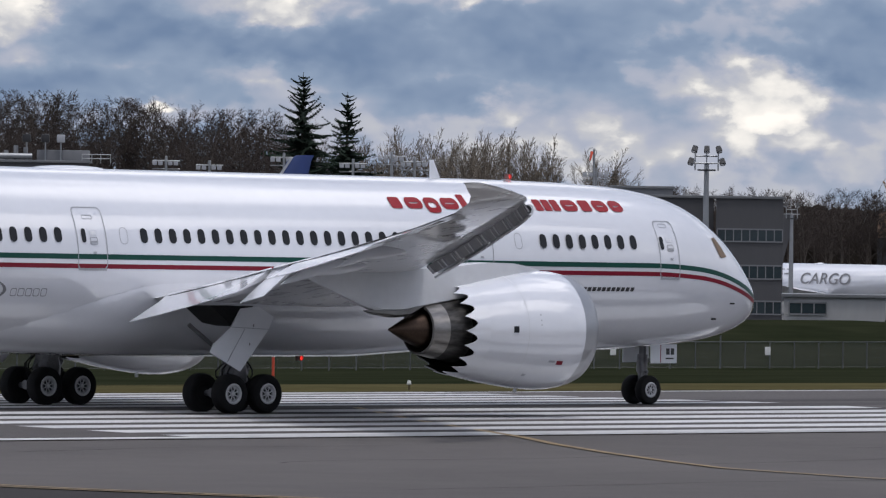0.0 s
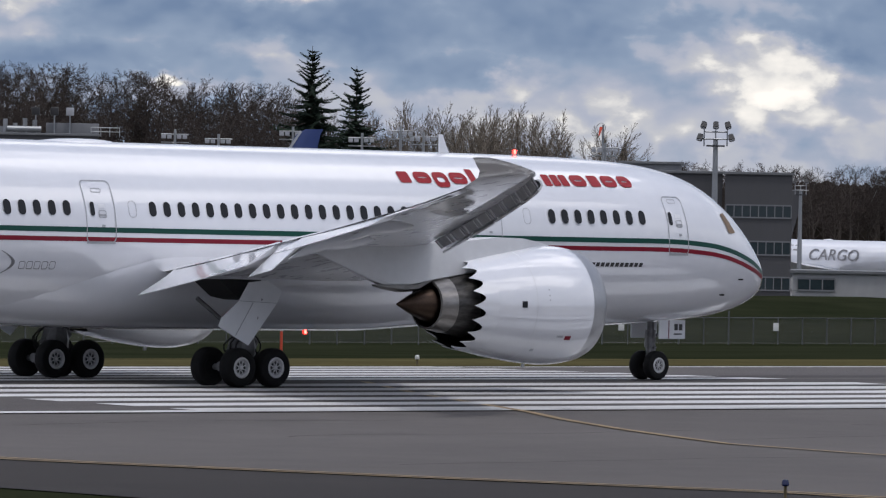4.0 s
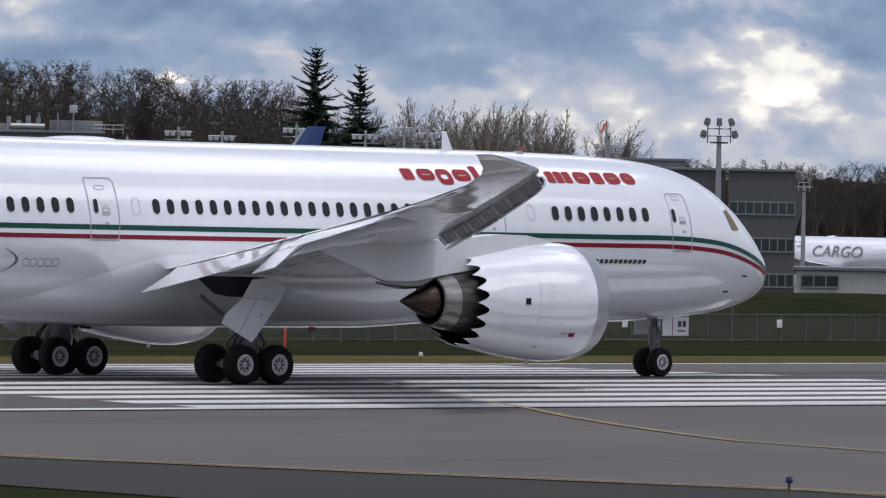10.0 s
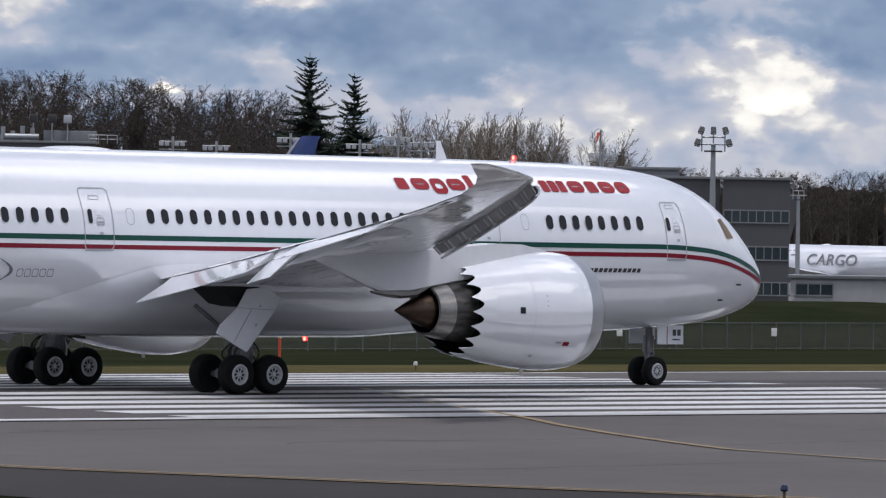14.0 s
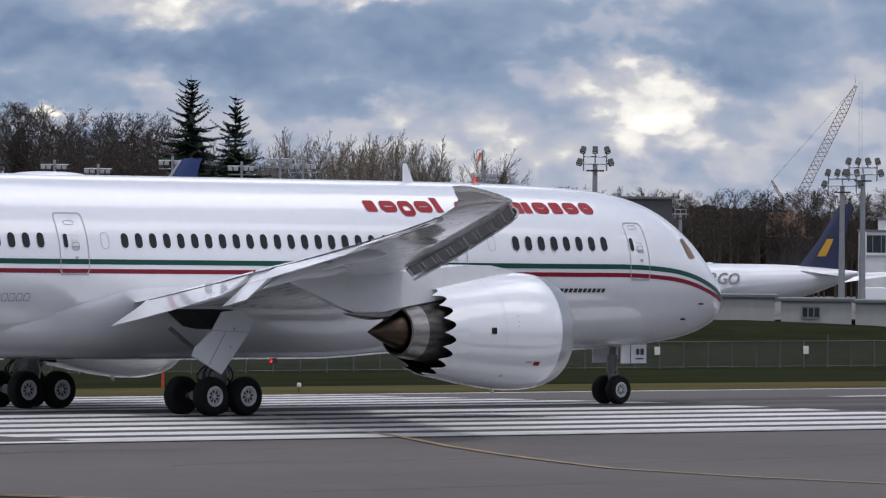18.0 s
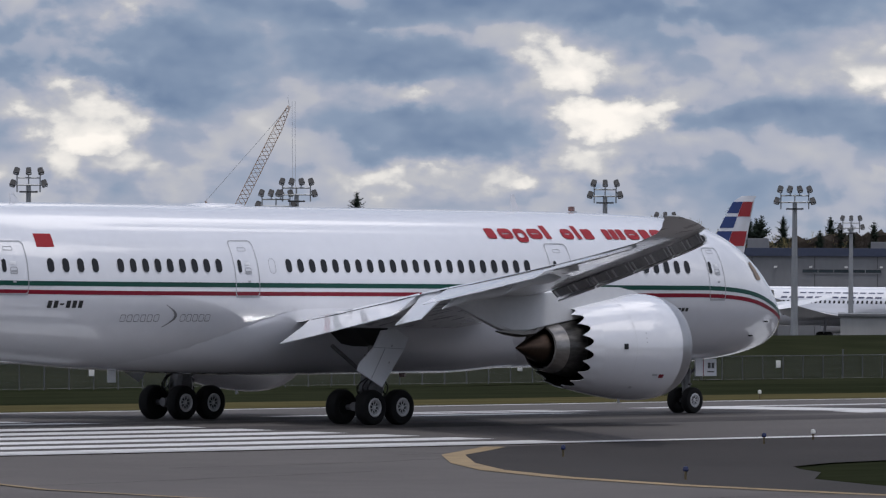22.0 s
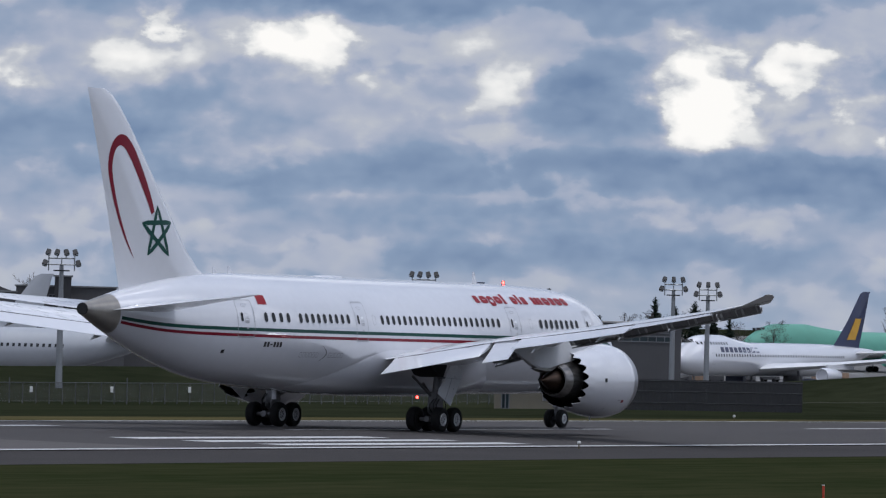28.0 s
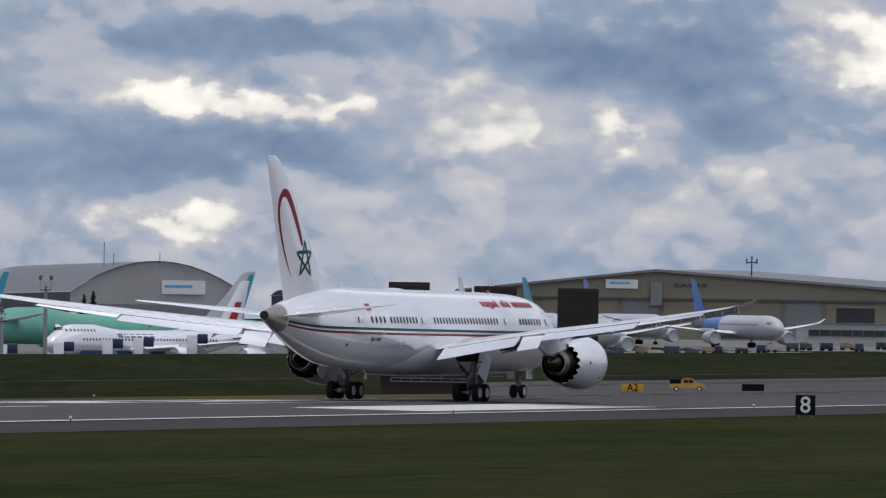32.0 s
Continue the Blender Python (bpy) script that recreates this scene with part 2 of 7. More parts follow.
def glowing(name, color, strength):
    m = bpy.data.materials.new(name)
    m.use_nodes = True
    b = m.node_tree.nodes["Principled BSDF"]
    b.inputs["Base Color"].default_value = (*color, 1)
    b.inputs["Emission Color"].default_value = (*color, 1)
    b.inputs["Emission Strength"].default_value = strength
    return m


PAINT = material("white_aircraft_paint", (0.66, 0.67, 0.708), 0.24, vary=0.025, scale=0.25, coat=1.0, coat_ior=1.95)
PAINT_GREY = material("light_grey_aircraft_paint", (0.64, 0.648, 0.67), 0.3, vary=0.05, scale=0.4, coat=0.4)
WING_TOP = material("wing_grey_paint", (0.72, 0.725, 0.75), 0.28, vary=0.05, scale=0.3, coat=0.8, stretch=(1, 0.4, 1), coat_ior=1.5)
# darker than the wing paint: the slat gap's shade is in this grey
COVE_SHADE = material("grey_slat_cove", (0.27, 0.27, 0.28), 0.6, vary=0.3, scale=3)
GREEN = material("dark_green_livery_paint", (0.004, 0.052, 0.038), 0.4, vary=0.05, spec=0.25)
RED = material("dark_red_livery_paint", (0.175, 0.005, 0.018), 0.4, vary=0.05, spec=0.25)
TITLE_RED = material("red_title_paint", (0.25, 0.010, 0.016), 0.4, vary=0.06, spec=0.25)
GREY_TITLE = material("grey_title_paint", (0.16, 0.16, 0.17), 0.4, vary=0.06)
BLACK_TITLE = material("black_title_paint", (0.02, 0.02, 0.022), 0.4)
SEAM = material("door_seam_grey", (0.30, 0.31, 0.33), 0.45, vary=0.1)
FAINT = material("faint_panel_joint", (0.50, 0.51, 0.53), 0.4, vary=0.08)
GLASS_DARK = material("dark_cabin_window", (0.010, 0.011, 0.014), 0.35, vary=0.3, scale=2, spec=0.3)
COCKPIT = material("bronze_tinted_windshield", (0.13, 0.075, 0.03), 0.3, metal=0.0, spec=0.3, vary=0.3)
RUBBER = material("black_tyre_rubber", (0.010, 0.010, 0.0105), 0.8, spec=0.2, vary=0.25, scale=6, bump=0.1)
HUB = material("light_grey_wheel_hub", (0.58, 0.58, 0.59), 0.4, metal=0.3, vary=0.12, scale=8)
HUB_DARK = material("grey_wheel_hub", (0.40, 0.40, 0.41), 0.55, metal=0.2, vary=0.35, scale=8)
STEEL = material("gear_leg_metal", (0.16, 0.16, 0.165), 0.42, metal=0.6, vary=0.3, scale=5)
DARK = material("dark_cavity", (0.012, 0.012, 0.013), 0.8, vary=0.3, scale=3)
LIP = material("bare_metal_inlet_lip", (0.40, 0.405, 0.42), 0.36, metal=0.8, vary=0.06)
# near-black: the shade inside a nozzle is painted in together with soot
SOOT_AND_SHADE = material("dark_nozzle_metal", (0.006, 0.0058, 0.0055), 0.65, metal=0.0, vary=0.45, scale=2, second=(0.013, 0.012, 0.011), spec=0.2)
CORE = material("heat_tinted_core_cowl", (0.25, 0.235, 0.22), 0.3, metal=0.85, vary=0.25, scale=0.8, second=(0.36, 0.345, 0.33), stretch=(0.3, 1, 1))
# dark grey step between the painted nozzle shade and the bare metal
CORE_DARK = material("sooty_core_metal", (0.05, 0.047, 0.045), 0.4, metal=0.8, vary=0.5, scale=1.0, second=(0.13, 0.125, 0.12), stretch=(0.3, 1, 1))
PLUG = material("bronze_exhaust_plug", (0.062, 0.042, 0.031), 0.36, metal=0.9, vary=0.3, scale=2.5)
TAILCONE = material("bare_tailcone_metal", (0.34, 0.32, 0.29), 0.36, metal=0.8, vary=0.1, scale=2)
BEACON_GLOW = glowing("red_beacon_light", (1.0, 0.04, 0.03), 20.0)
RED_GLASS = material("dull_red_beacon_glass", (0.20, 0.11, 0.10), 0.2)

ASPHALT = material("grey_runway_asphalt", (0.084, 0.077, 0.075), 0.85, spec=0.2, vary=0.20, scale=0.035, bump=0.45, bump_scale=9, coords="Object",
                   stretch=(0.22, 2.0, 1))
ASPHALT_DARK = material("rubber_dulled_asphalt", (0.050, 0.046, 0.045), 0.85, spec=0.2, vary=0.20, scale=0.035, bump=0.45, bump_scale=9, stretch=(0.22, 2.0, 1))
TAXI = material("worn_taxiway_asphalt", (0.090, 0.082, 0.079), 0.88, spec=0.2, vary=0.20, scale=0.06, bump=0.25, bump_scale=14)
SHOULDER = material("dark_shoulder_asphalt", (0.037, 0.034, 0.033), 0.9, spec=0.1, vary=0.25, scale=0.05, bump=0.3, bump_scale=10)
RUBBERED = material("rubber_blackened_asphalt", (0.044, 0.041, 0.041), 0.85, spec=0.2, vary=0.35, scale=0.06, second=(0.072, 0.066, 0.065), bump=0.3, bump_scale=9, stretch=(0.10, 3.0, 1))
WHITE_LINE = material("worn_white_marking", (0.47, 0.47, 0.47), 0.75, vary=0.24, scale=0.5, stretch=(0.3, 2, 1))
YELLOW_LINE = material("worn_yellow_marking", (0.22, 0.155, 0.075), 0.8, vary=0.35, scale=0.6)
GRASS = material("mown_grass", (0.0155, 0.0205, 0.0105), 0.95, vary=0.30, scale=0.03, bump=0.8, bump_scale=3, second=(0.027, 0.030, 0.017), spec=0.0,
                 stretch=(0.5, 1.3, 1))
LUSH = material("long_wet_grass", (0.019, 0.029, 0.011), 0.95, vary=0.30, scale=0.045, bump=0.9, bump_scale=4, second=(0.036, 0.037, 0.018), spec=0.0, stretch=(0.5, 1.6, 1))
DRY_GRASS = material("dry_grass", (0.070, 0.062, 0.030), 0.95, vary=0.3, scale=0.08, bump=0.8, bump_scale=3, spec=0.0)
APRON = material("concrete_apron", (0.11, 0.107, 0.103), 0.85, vary=0.15, scale=0.02)


# ---- mesh helpers ----
def part(name, data, mat, parent=None, label="", smooth=True, at=None):
    """Links one mesh, from a bmesh or from (points, faces), under its thing."""
    me = bpy.data.meshes.new(name)
    if isinstance(data, tuple):
        me.from_pydata([tuple(v) for v in data[0]], [], data[1])
        me.validate()
        bm = bmesh.new()
        bm.from_mesh(me)
        bmesh.ops.recalc_face_normals(bm, faces=bm.faces)
        bm.to_mesh(me)
        bm.free()
    else:
        bmesh.ops.recalc_face_normals(data, faces=data.faces)
        data.to_mesh(me)
        data.free()
    if smooth:
        me.polygons.foreach_set("use_smooth", [True] * len(me.polygons))
        me.set_sharp_from_angle(angle=radians(38))
    me.materials.append(mat)
    ob = new(name, me)
    if parent:
        ob.parent = parent
    if at is not None:
        ob.matrix_basis = at
    if label:
        ob["label"] = label
    return ob


def share(ob, m, parent=None):
    """Another object on the same mesh."""
    o = new(ob.name.split(".")[0], ob.data)
    o.parent = parent or ob.parent
    o.matrix_basis = m
    if "label" in ob:
        o["label"] = ob["label"]
    return o


def thing(name, label, category, group="", kind="", m=None):
    ob = new(name)
    ob.empty_display_size = 0.3
    if m is not None:
        ob.matrix_basis = m
    return tagged(ob, label, category, group, kind)


def loft(rings, close=True, caps=(True, True)):
    """Skin over rings of equal length."""
    v = [p for r in rings for p in r]
    k = len(rings[0])
    f = []
    for i in range(len(rings) - 1):
        for j in range(k if close else k - 1):
            a, b = i * k + j, i * k + (j + 1) % k
            f.append((a, b, b + k, a + k))
    if close and caps[0]:
        f.append(tuple(range(k - 1, -1, -1)))
    if close and caps[1]:
        f.append(tuple(range((len(rings) - 1) * k, len(rings) * k)))
    return v, f


def revolve(profile, k=32, axis="x", origin=(0, 0, 0), closed=False, caps=(True, True)):
    """profile: (along, radius)."""
    rings = []
    for a, r in profile:
        ring = []
        for j in range(k):
            t = 2 * math.pi * j / k
            c, s = r * math.cos(t), r * math.sin(t)
            p = {"x": (a, c, s), "y": (c, a, s), "z": (c, s, a)}[axis]
            ring.append((p[0] + origin[0], p[1] + origin[1], p[2] + origin[2]))
        rings.append(ring)
    if closed:
        rings.append(rings[0])
        return loft(rings, True, (False, False))
    return loft(rings, True, caps)


def box(x0, x1, y0, y1, z0, z1, bevel=0.0):
    bm = bmesh.new()
    bmesh.ops.create_cube(bm, size=1, matrix=Matrix.Translation(((x0 + x1) / 2, (y0 + y1) / 2, (z0 + z1) / 2)) @ Matrix.Diagonal(
        (abs(x1 - x0), abs(y1 - y0), abs(z1 - z0), 1)))
    if bevel:
        bmesh.ops.bevel(bm, geom=bm.edges[:], offset=bevel, segments=2, affect="EDGES", profile=0.6)
    return bm


def tube(p, q, r, r2=None, k=8):
    """A round bar from p to q."""
    p, q = Vector(p), Vector(q)
    d = (q - p).normalized()
    u = d.orthogonal().normalized()
    w = d.cross(u)
    rings = [[tuple(c + rad * (math.cos(t) * u + math.sin(t) * w)) for t in [2 * math.pi * j / k for j in range(k)]]
             for c, rad in ((p, r), (q, r if r2 is None else r2))]
    return loft(rings)


def bars(lines, r, k=6):
    """Several round bars as one mesh."""
    v, f = [], []
    for p, q in lines:
        a, b = tube(p, q, r, k=k)
        f += [tuple(i + len(v) for i in g) for g in b]
        v += a
    return v, f


def lerp_table(table, x):
    """Smooth value of a table of (x, value) pairs, x rising."""
    xs = [a for a, _ in table]
    if x <= xs[0]:
        return table[0][1]
    if x >= xs[-1]:
        return table[-1][1]
    i = max(j for j in range(len(xs)) if xs[j] <= x)
    i = min(i, len(xs) - 2)

    def slope(j):
        a, b = max(0, j - 1), min(len(xs) - 1, j + 1)
        return (table[b][1] - table[a][1]) / (xs[b] - xs[a])
    h = xs[i + 1] - xs[i]
    t = (x - xs[i]) / h
    y0, y1, m0, m1 = table[i][1], table[i + 1][1], slope(i) * h, slope(i + 1) * h
    return (2 * t ** 3 - 3 * t * t + 1) * y0 + (t ** 3 - 2 * t * t + t) * m0 + (3 * t * t - 2 * t ** 3) * y1 + (t ** 3 - t * t) * m1


# ---- ground ----
PROFILE = [(-5000, 0), (20, 0), (26, -0.06), (213, -4.2), (228, -4.1), (246, -2.9), (258, -1.7), (266, -1.35), (280, -1.6), (330, -5.4), (420, -6.4), (620, -7.2), (1000, -7.5), (6000, -7.5)]


def slope(x):
    """The runway falls gently away along its length."""
    return -0.0014 * min(1100, max(0.0, x - 60))


def crossfall(x, y):
    """It is crowned along its middle, and its far half falls a little more, further down."""
    return 0.17 * (1 - abs(y) / 23.2) - 0.016 * max(0.0, y) * min(1, max(0, (x - 220) / 150))


def terrain(y):
    for (a, za), (b, zb) in zip(PROFILE, PROFILE[1:]):
        if a <= y <= b:
            return za + (zb - za) * (y - a) / (b - a)
    return -3.0


def sheet(xs, ys, z):
    v = [(x, y, z(x, y)) for x in xs for y in ys]
    k = len(ys)
    return v, [(i * k + j, (i + 1) * k + j, (i + 1) * k + j + 1, i * k + j + 1) for i in range(len(xs) - 1) for j in range(k - 1)]


def flat(points, z):
    return [(x, y, z) for x, y in points], [tuple(range(len(points)))]


def strip(path, width, z):
    """A painted line of that width along a path."""
    v, f = [], []
    for i, (x, y) in enumerate(path):
        a = Vector(path[max(0, i - 1)])
        b = Vector(path[min(len(path) - 1, i + 1)])
        d = (b - a).normalized()
        up = z + (crossfall(x, y) if y > -23.2 else 0.0)
        v += [(x - d.y * width / 2, y + d.x * width / 2, up), (x + d.y * width / 2, y - d.x * width / 2, up)]
        if i:
            f.append((2 * i - 2, 2 * i - 1, 2 * i + 1, 2 * i))
    return v, f


def ground_z(x, y):
    rough = 0.0
    if y > 30 or y < -80:
        rough = 0.25 * noise.noise((x * 0.02, y * 0.03, 0)) * min(1, abs(y - 30) / 40)
    z = terrain(y)
    if 222 < y < 330 and 660 < x < 820:      # a gateway is cut through the bank
        z -= max(0, z + 4.9) * min(1, (x - 660) / 35, (820 - x) / 40)
    if y > 266:      # the apron rises towards the far hangars
        z = -1.35 + (z + 1.35) * (1 - 0.85 * min(1, max(0, (x - 1000) / 500)))
        return z - 0.06 + rough * 0.3
    z += (crossfall(x, 19.5) - crossfall(0, 19.5)) * min(1, max(0, (y - 10) / 10)) * (1 if y < 60 else max(0, (140 - y) / 80))
    dip = min(1, max(0, (x - 450) / 250)) * min(1, max(0, (y - 22) / 90)) * min(1, max(0, (262 - y) / 60))
    beyond = min(1, max(0, (x - 372 - 2.67 * (y - 19.6)) / 40 + 1))      # the exit taxiway lies on a fill
    return z - (2.8 - 1.35 * beyond) * dip + slope(x) * (1 if y < 60 else max(0, (200 - y) / 140)) - 0.06 + rough


gx = [-3000, -1500, -800, -400] + [-300 + 20 * i for i in range(70)] + [1150 + 150 * i for i in range(27)]
gy = [-3000, -1200, -600, -400] + [-300 + 15 * i for i in range(15)] + [-80, -70, -60, -50, -40, -30, -10, 10, 22, 30] + [40 + 12 * i for i in range(15)] + \
    [216, 222, 228, 234, 240, 246, 252, 258, 262, 266, 272, 280, 300, 330, 360, 390, 450, 600, 900, 1400, 2000, 3000, 4900]
tagged(part("ground", sheet(gx, gy, ground_z), GRASS), "mown green airfield grass falling away to a ditch and bank", "ground", kind="structure")

tagged(part("grass_verge", sheet([10 + 10 * i for i in range(70)], [-130, -100, -85, -79, -70, -60, -50, -37.6], lambda x, y: ground_z(x, y) + 0.022), LUSH), "lush dark grass beside the runway shoulder", "grass", kind="structure")

RUN = (-400, 2600)
tagged(part("runway", sheet([RUN[0]] + [-100 + 25 * i for i in range(9)], [-23.2, -11, 0, 11, 19.5], lambda x, y: slope(x) + crossfall(x, y)), ASPHALT),
       "grey grooved asphalt runway with dark rubber streaks", "runway", kind="structure")
tagged(part("runway_touchdown_zone", sheet([100 + 25 * i for i in range(37)] + [RUN[1]], [-23.2, -11, 0, 11, 19.5], lambda x, y: slope(x) + crossfall(x, y)), ASPHALT_DARK),
       "asphalt runway darkened by rubber beyond the threshold", "runway", kind="structure")
tagged(part("runway_shoulder", sheet([-30, 0, 60, 200, 600, 1160, 2600], [-37.5, -30, -23.2], lambda x, y: slope(x) - 0.032), SHOULDER), "dark asphalt shoulder beside the runway", "shoulder",
       kind="structure")
# the entry taxiway comes in from the near side, with a rounded corner
CORNER = [(-4.5, -24.5), (-8, -27), (-12.6, -30.2), (-19, -36.6), (-23.5, -42), (-27, -48), (-29.6, -55), (-31.2, -62), (-33, -75), (-36, -110)]
tagged(part("taxiway", flat([(-72.5, -110), (-36, -110)] + CORNER[-2::-1] + [(4, -23.2), (-78, -23.2), (-74, -52), (-71, -62), (-68, -72)], -0.022), TAXI),
       "worn grey asphalt entry taxiway joining the runway", "taxiway", kind="structure")
tagged(part("taxiway_shoulder", flat([(-83, -23.2), (-84.2, -64), (-85.5, -110), (-72, -110), (-68, -72), (-71, -62), (-74, -52), (-78, -23.2)], -0.036), SHOULDER),
       "dark asphalt shoulder of the taxiway", "shoulder", kind="structure")
tagged(part("corner_shoulder", flat([(4, -23.2)] + CORNER + [(-31, -110), (-26.5, -60), (-22.5, -53.5), (-17.5, -49.5), (-15.5, -47), (-13.5, -45), (-9.5, -43.2),
                                    (-2, -41.6), (20, -39), (40, -37.5), (40, -23.2)], -0.012), SHOULDER), "dark asphalt corner between runway and taxiway", "shoulder",
       kind="structure")


def marking(name, data, mat, label, category):
    return tagged(part(name, data, mat), label, category, kind="structure")


def rect(x0, x1, y0, y1, z=0.006):
    xs = sorted({x0, x1} | {q for q in (60, 220, 370, 1160) if x0 < q < x1})
    return sheet(xs, sorted({y0, y1} | ({0.0} if y0 < 0 < y1 else set())), lambda x, y: slope(x) + crossfall(x, y) + z)


marking("edge_line", rect(-54, RUN[1], -22.9, -21.95), WHITE_LINE, "long white line along the runway edge", "runway marking")
marking("edge_line", flat([(-75, -26.5), (-54, -24.5), (-54, -21.95), (-75, -21.95)], 0.018), WHITE_LINE, "broad white painted wedge at the runway end", "runway marking")
marking("edge_line", rect(-100, RUN[1], 18.4, 19.3), WHITE_LINE, "long white line along the far runway edge", "runway marking")
for side in (-1, 1):
    for i in range(6):
        y = side * (2.6 + 3.5 * i) - 1.4
        marking("threshold_stripe", rect(-44.2, 1.5, y - 0.95, y + 0.95), WHITE_LINE, "worn white threshold stripe on the runway", "runway marking")["group"] = "threshold stripes"
for x0, x1, y0, y1 in ((16, 34, 5.6, 6.8), (18, 30, 2.4, 4.2), (24, 34, 7.6, 8.8), (40, 60, 8.2, 9.6), (40, 61, -3.0, -1.4), (41, 46, -1.4, 8.2), (50, 54, 0.2, 4.5)):
    marking("runway_numeral", rect(x0, x1, y0, y1), WHITE_LINE, "white painted stroke of the runway numeral", "runway marking")
for side in (-1, 1):
    for i in range(3):
        y = side * (9.5 + 4 * i) - 1.4
        marking("touchdown_bar", rect(112, 136, y - 0.9, y + 0.9), WHITE_LINE, "white touchdown zone bar on the runway", "runway marking")["group"] = "touchdown bars"
for y in (-14, 10):
    marking("aiming_block", rect(262, 308, y - 5, y + 4.6), WHITE_LINE, "broad white aiming point block on the runway", "runway marking")
marking("centre_line", rect(70, 106, -1.6, -1.0), WHITE_LINE, "white centre line dash", "runway marking")
for i in range(3):
    marking("centre_line", rect(144 + 61 * i, 180 + 61 * i, -1.6, -1.0), WHITE_LINE, "white centre line dash", "runway marking")
marking("lead_in_line", strip([(-20, -1.4), (-26, -11), (-30, -18.5), (-33.2, -24.3), (-37, -30), (-41.2, -37), (-44.2, -42.5), (-46.5, -47), (-47.9, -53.7), (-48.3, -62), (-48.5, -110)], 0.3, 0.004), YELLOW_LINE,
        "faded yellow taxi line curving off the runway", "taxiway marking")
marking("taxi_edge_line", strip([(x - 0.3, y - 0.2) for x, y in CORNER], 0.75, -0.004), YELLOW_LINE, "faded yellow edge line round the taxiway corner", "taxiway marking")
for off in (0.0, 0.65):
    marking("taxi_edge_line", strip([(-77.5 + off, -24), (-73.7 + off, -52.4), (-71.1 + off, -61.6), (-67.9 + off, -71.3), (-67.5 + off, -110)], 0.28, -0.010), YELLOW_LINE,
            "yellow edge line along the taxiway", "taxiway marking")
for y0, y1 in ((-8.4, -4.6), (-2.6, -0.2), (1.9, 5.6)):
    marking("rubber_streak", rect(-90, 620, y0, y1, 0.003), RUBBERED, "dark rubber streak along the wheel tracks", "runway marking")
rnd = random.Random(17)
for x, y, turn in ((-60, -31, 0.1), (-44, -44, -0.2), (-30, -35, 0.25), (-14, -29, 0.1), (-66, -56, 0.3), (-40, -62, 0.0), (-56, -40, 1.2), (-24, -42, 1.0)):
    path = [(x, y)]
    for i in range(14):
        turn += rnd.uniform(-0.35, 0.35) - 0.15 * turn
        path.append((path[-1][0] + 1.3 * math.cos(turn), path[-1][1] + 0.7 * math.sin(turn)))
    marking("pavement_crack", strip(path, 0.10, -0.0185), SHOULDER, "dark meandering crack in the taxiway asphalt", "pavement crack")
marking("service_road", sheet([-300 + 100 * i for i in range(16)], [203, 206], lambda x, y: terrain(y) + 0.12), APRON, "pale gravel patrol road along the fence", "road")
marking("dry_grass_strip", sheet([-200 + 50 * i for i in range(40)], [20.0, 24, 40, 66], lambda x, y: ground_z(x, y) + 0.09 - (0.0 if y < 50 else 0.1)), DRY_GRASS,
        "dry brownish grass beside the runway", "grass")
marking("apron", sheet([-600 + 200 * i for i in range(24)], [300, 330, 420, 620, 1000, 1300], lambda x, y: ground_z(x, y) + 0.12), APRON, "grey concrete parking apron", "apron")


# ---- the airliner on the runway ----
TOP = [(0.42, 3.77), (0.6, 4.10), (0.8, 4.38), (1.1, 4.72), (1.55, 5.14), (2.29, 5.82), (3.1, 6.50), (4.44, 7.2), (5.69, 7.55), (7.13, 7.75), (9.04, 7.87), (12, 7.94), (16, 7.98),
       (30, 8.04), (40, 8.08), (44, 8.02), (48, 7.72), (52, 7.08), (55.7, 6.36)]
BOTTOM = [(0.42, 3.72), (0.612, 3.34), (0.899, 3.06), (1.474, 2.80), (2.24, 2.58), (3.007, 2.43), (4.348, 2.27), (6.455, 2.12), (9.042, 2.04), (12, 2.01), (34, 2.03), (38, 2.13), (40.7, 2.30),
          (43.6, 2.52), (46.4, 2.92), (50.8, 4.02), (54.1, 5.12), (55.7, 5.74)]
HALF = [(0.42, 0.03), (0.61, 0.46), (0.9, 0.82), (1.38, 1.22), (2.14, 1.69), (3.1, 2.08), (4.25, 2.44), (6.17, 2.75), (8.08, 2.86), (10, 2.885), (38, 2.885), (42, 2.74), (46, 2.24), (50, 1.5),
        (54, 0.68), (55.7, 0.33)]
MIDDLE = [(0.42, 3.745), (1.378, 4.0), (2.815, 4.38), (5.21, 4.78), (9.042, 5.0), (40, 5.05), (46, 5.35), (52, 5.85), (55.7, 6.05)]


def section(s):
    return lerp_table(HALF, s), lerp_table(TOP, s), lerp_table(BOTTOM, s), lerp_table(MIDDLE, s)


def skin_y(s, z):
    """How far the fuselage's side stands off its middle plane at that height."""
    w, t, b, c = section(s)
    h = (t - c) if z > c else (c - b)
    return w * math.sqrt(max(0.0, 1 - ((z - c) / h) ** 2))


def fuselage_rings(s0, s1, n, k=56):
    rings = []
    for i in range(n + 1):
        s = s0 + (s1 - s0) * i / n
        w, t, b, c = section(s)
        rings.append([(-s, w * math.sin(a), c + (t - c if math.cos(a) > 0 else c - b) * math.cos(a)) for a in [2 * math.pi * j / k for j in range(k)]])
    return rings


def skin_patch(outline, side, off=0.008, steps=1):
    """A closed outline of (s, z) points laid on the fuselage's side, a little proud of it."""
    v = [(-s, side * (skin_y(s, z) + off), z) for s, z in outline]
    return v, [tuple(range(len(v)))]


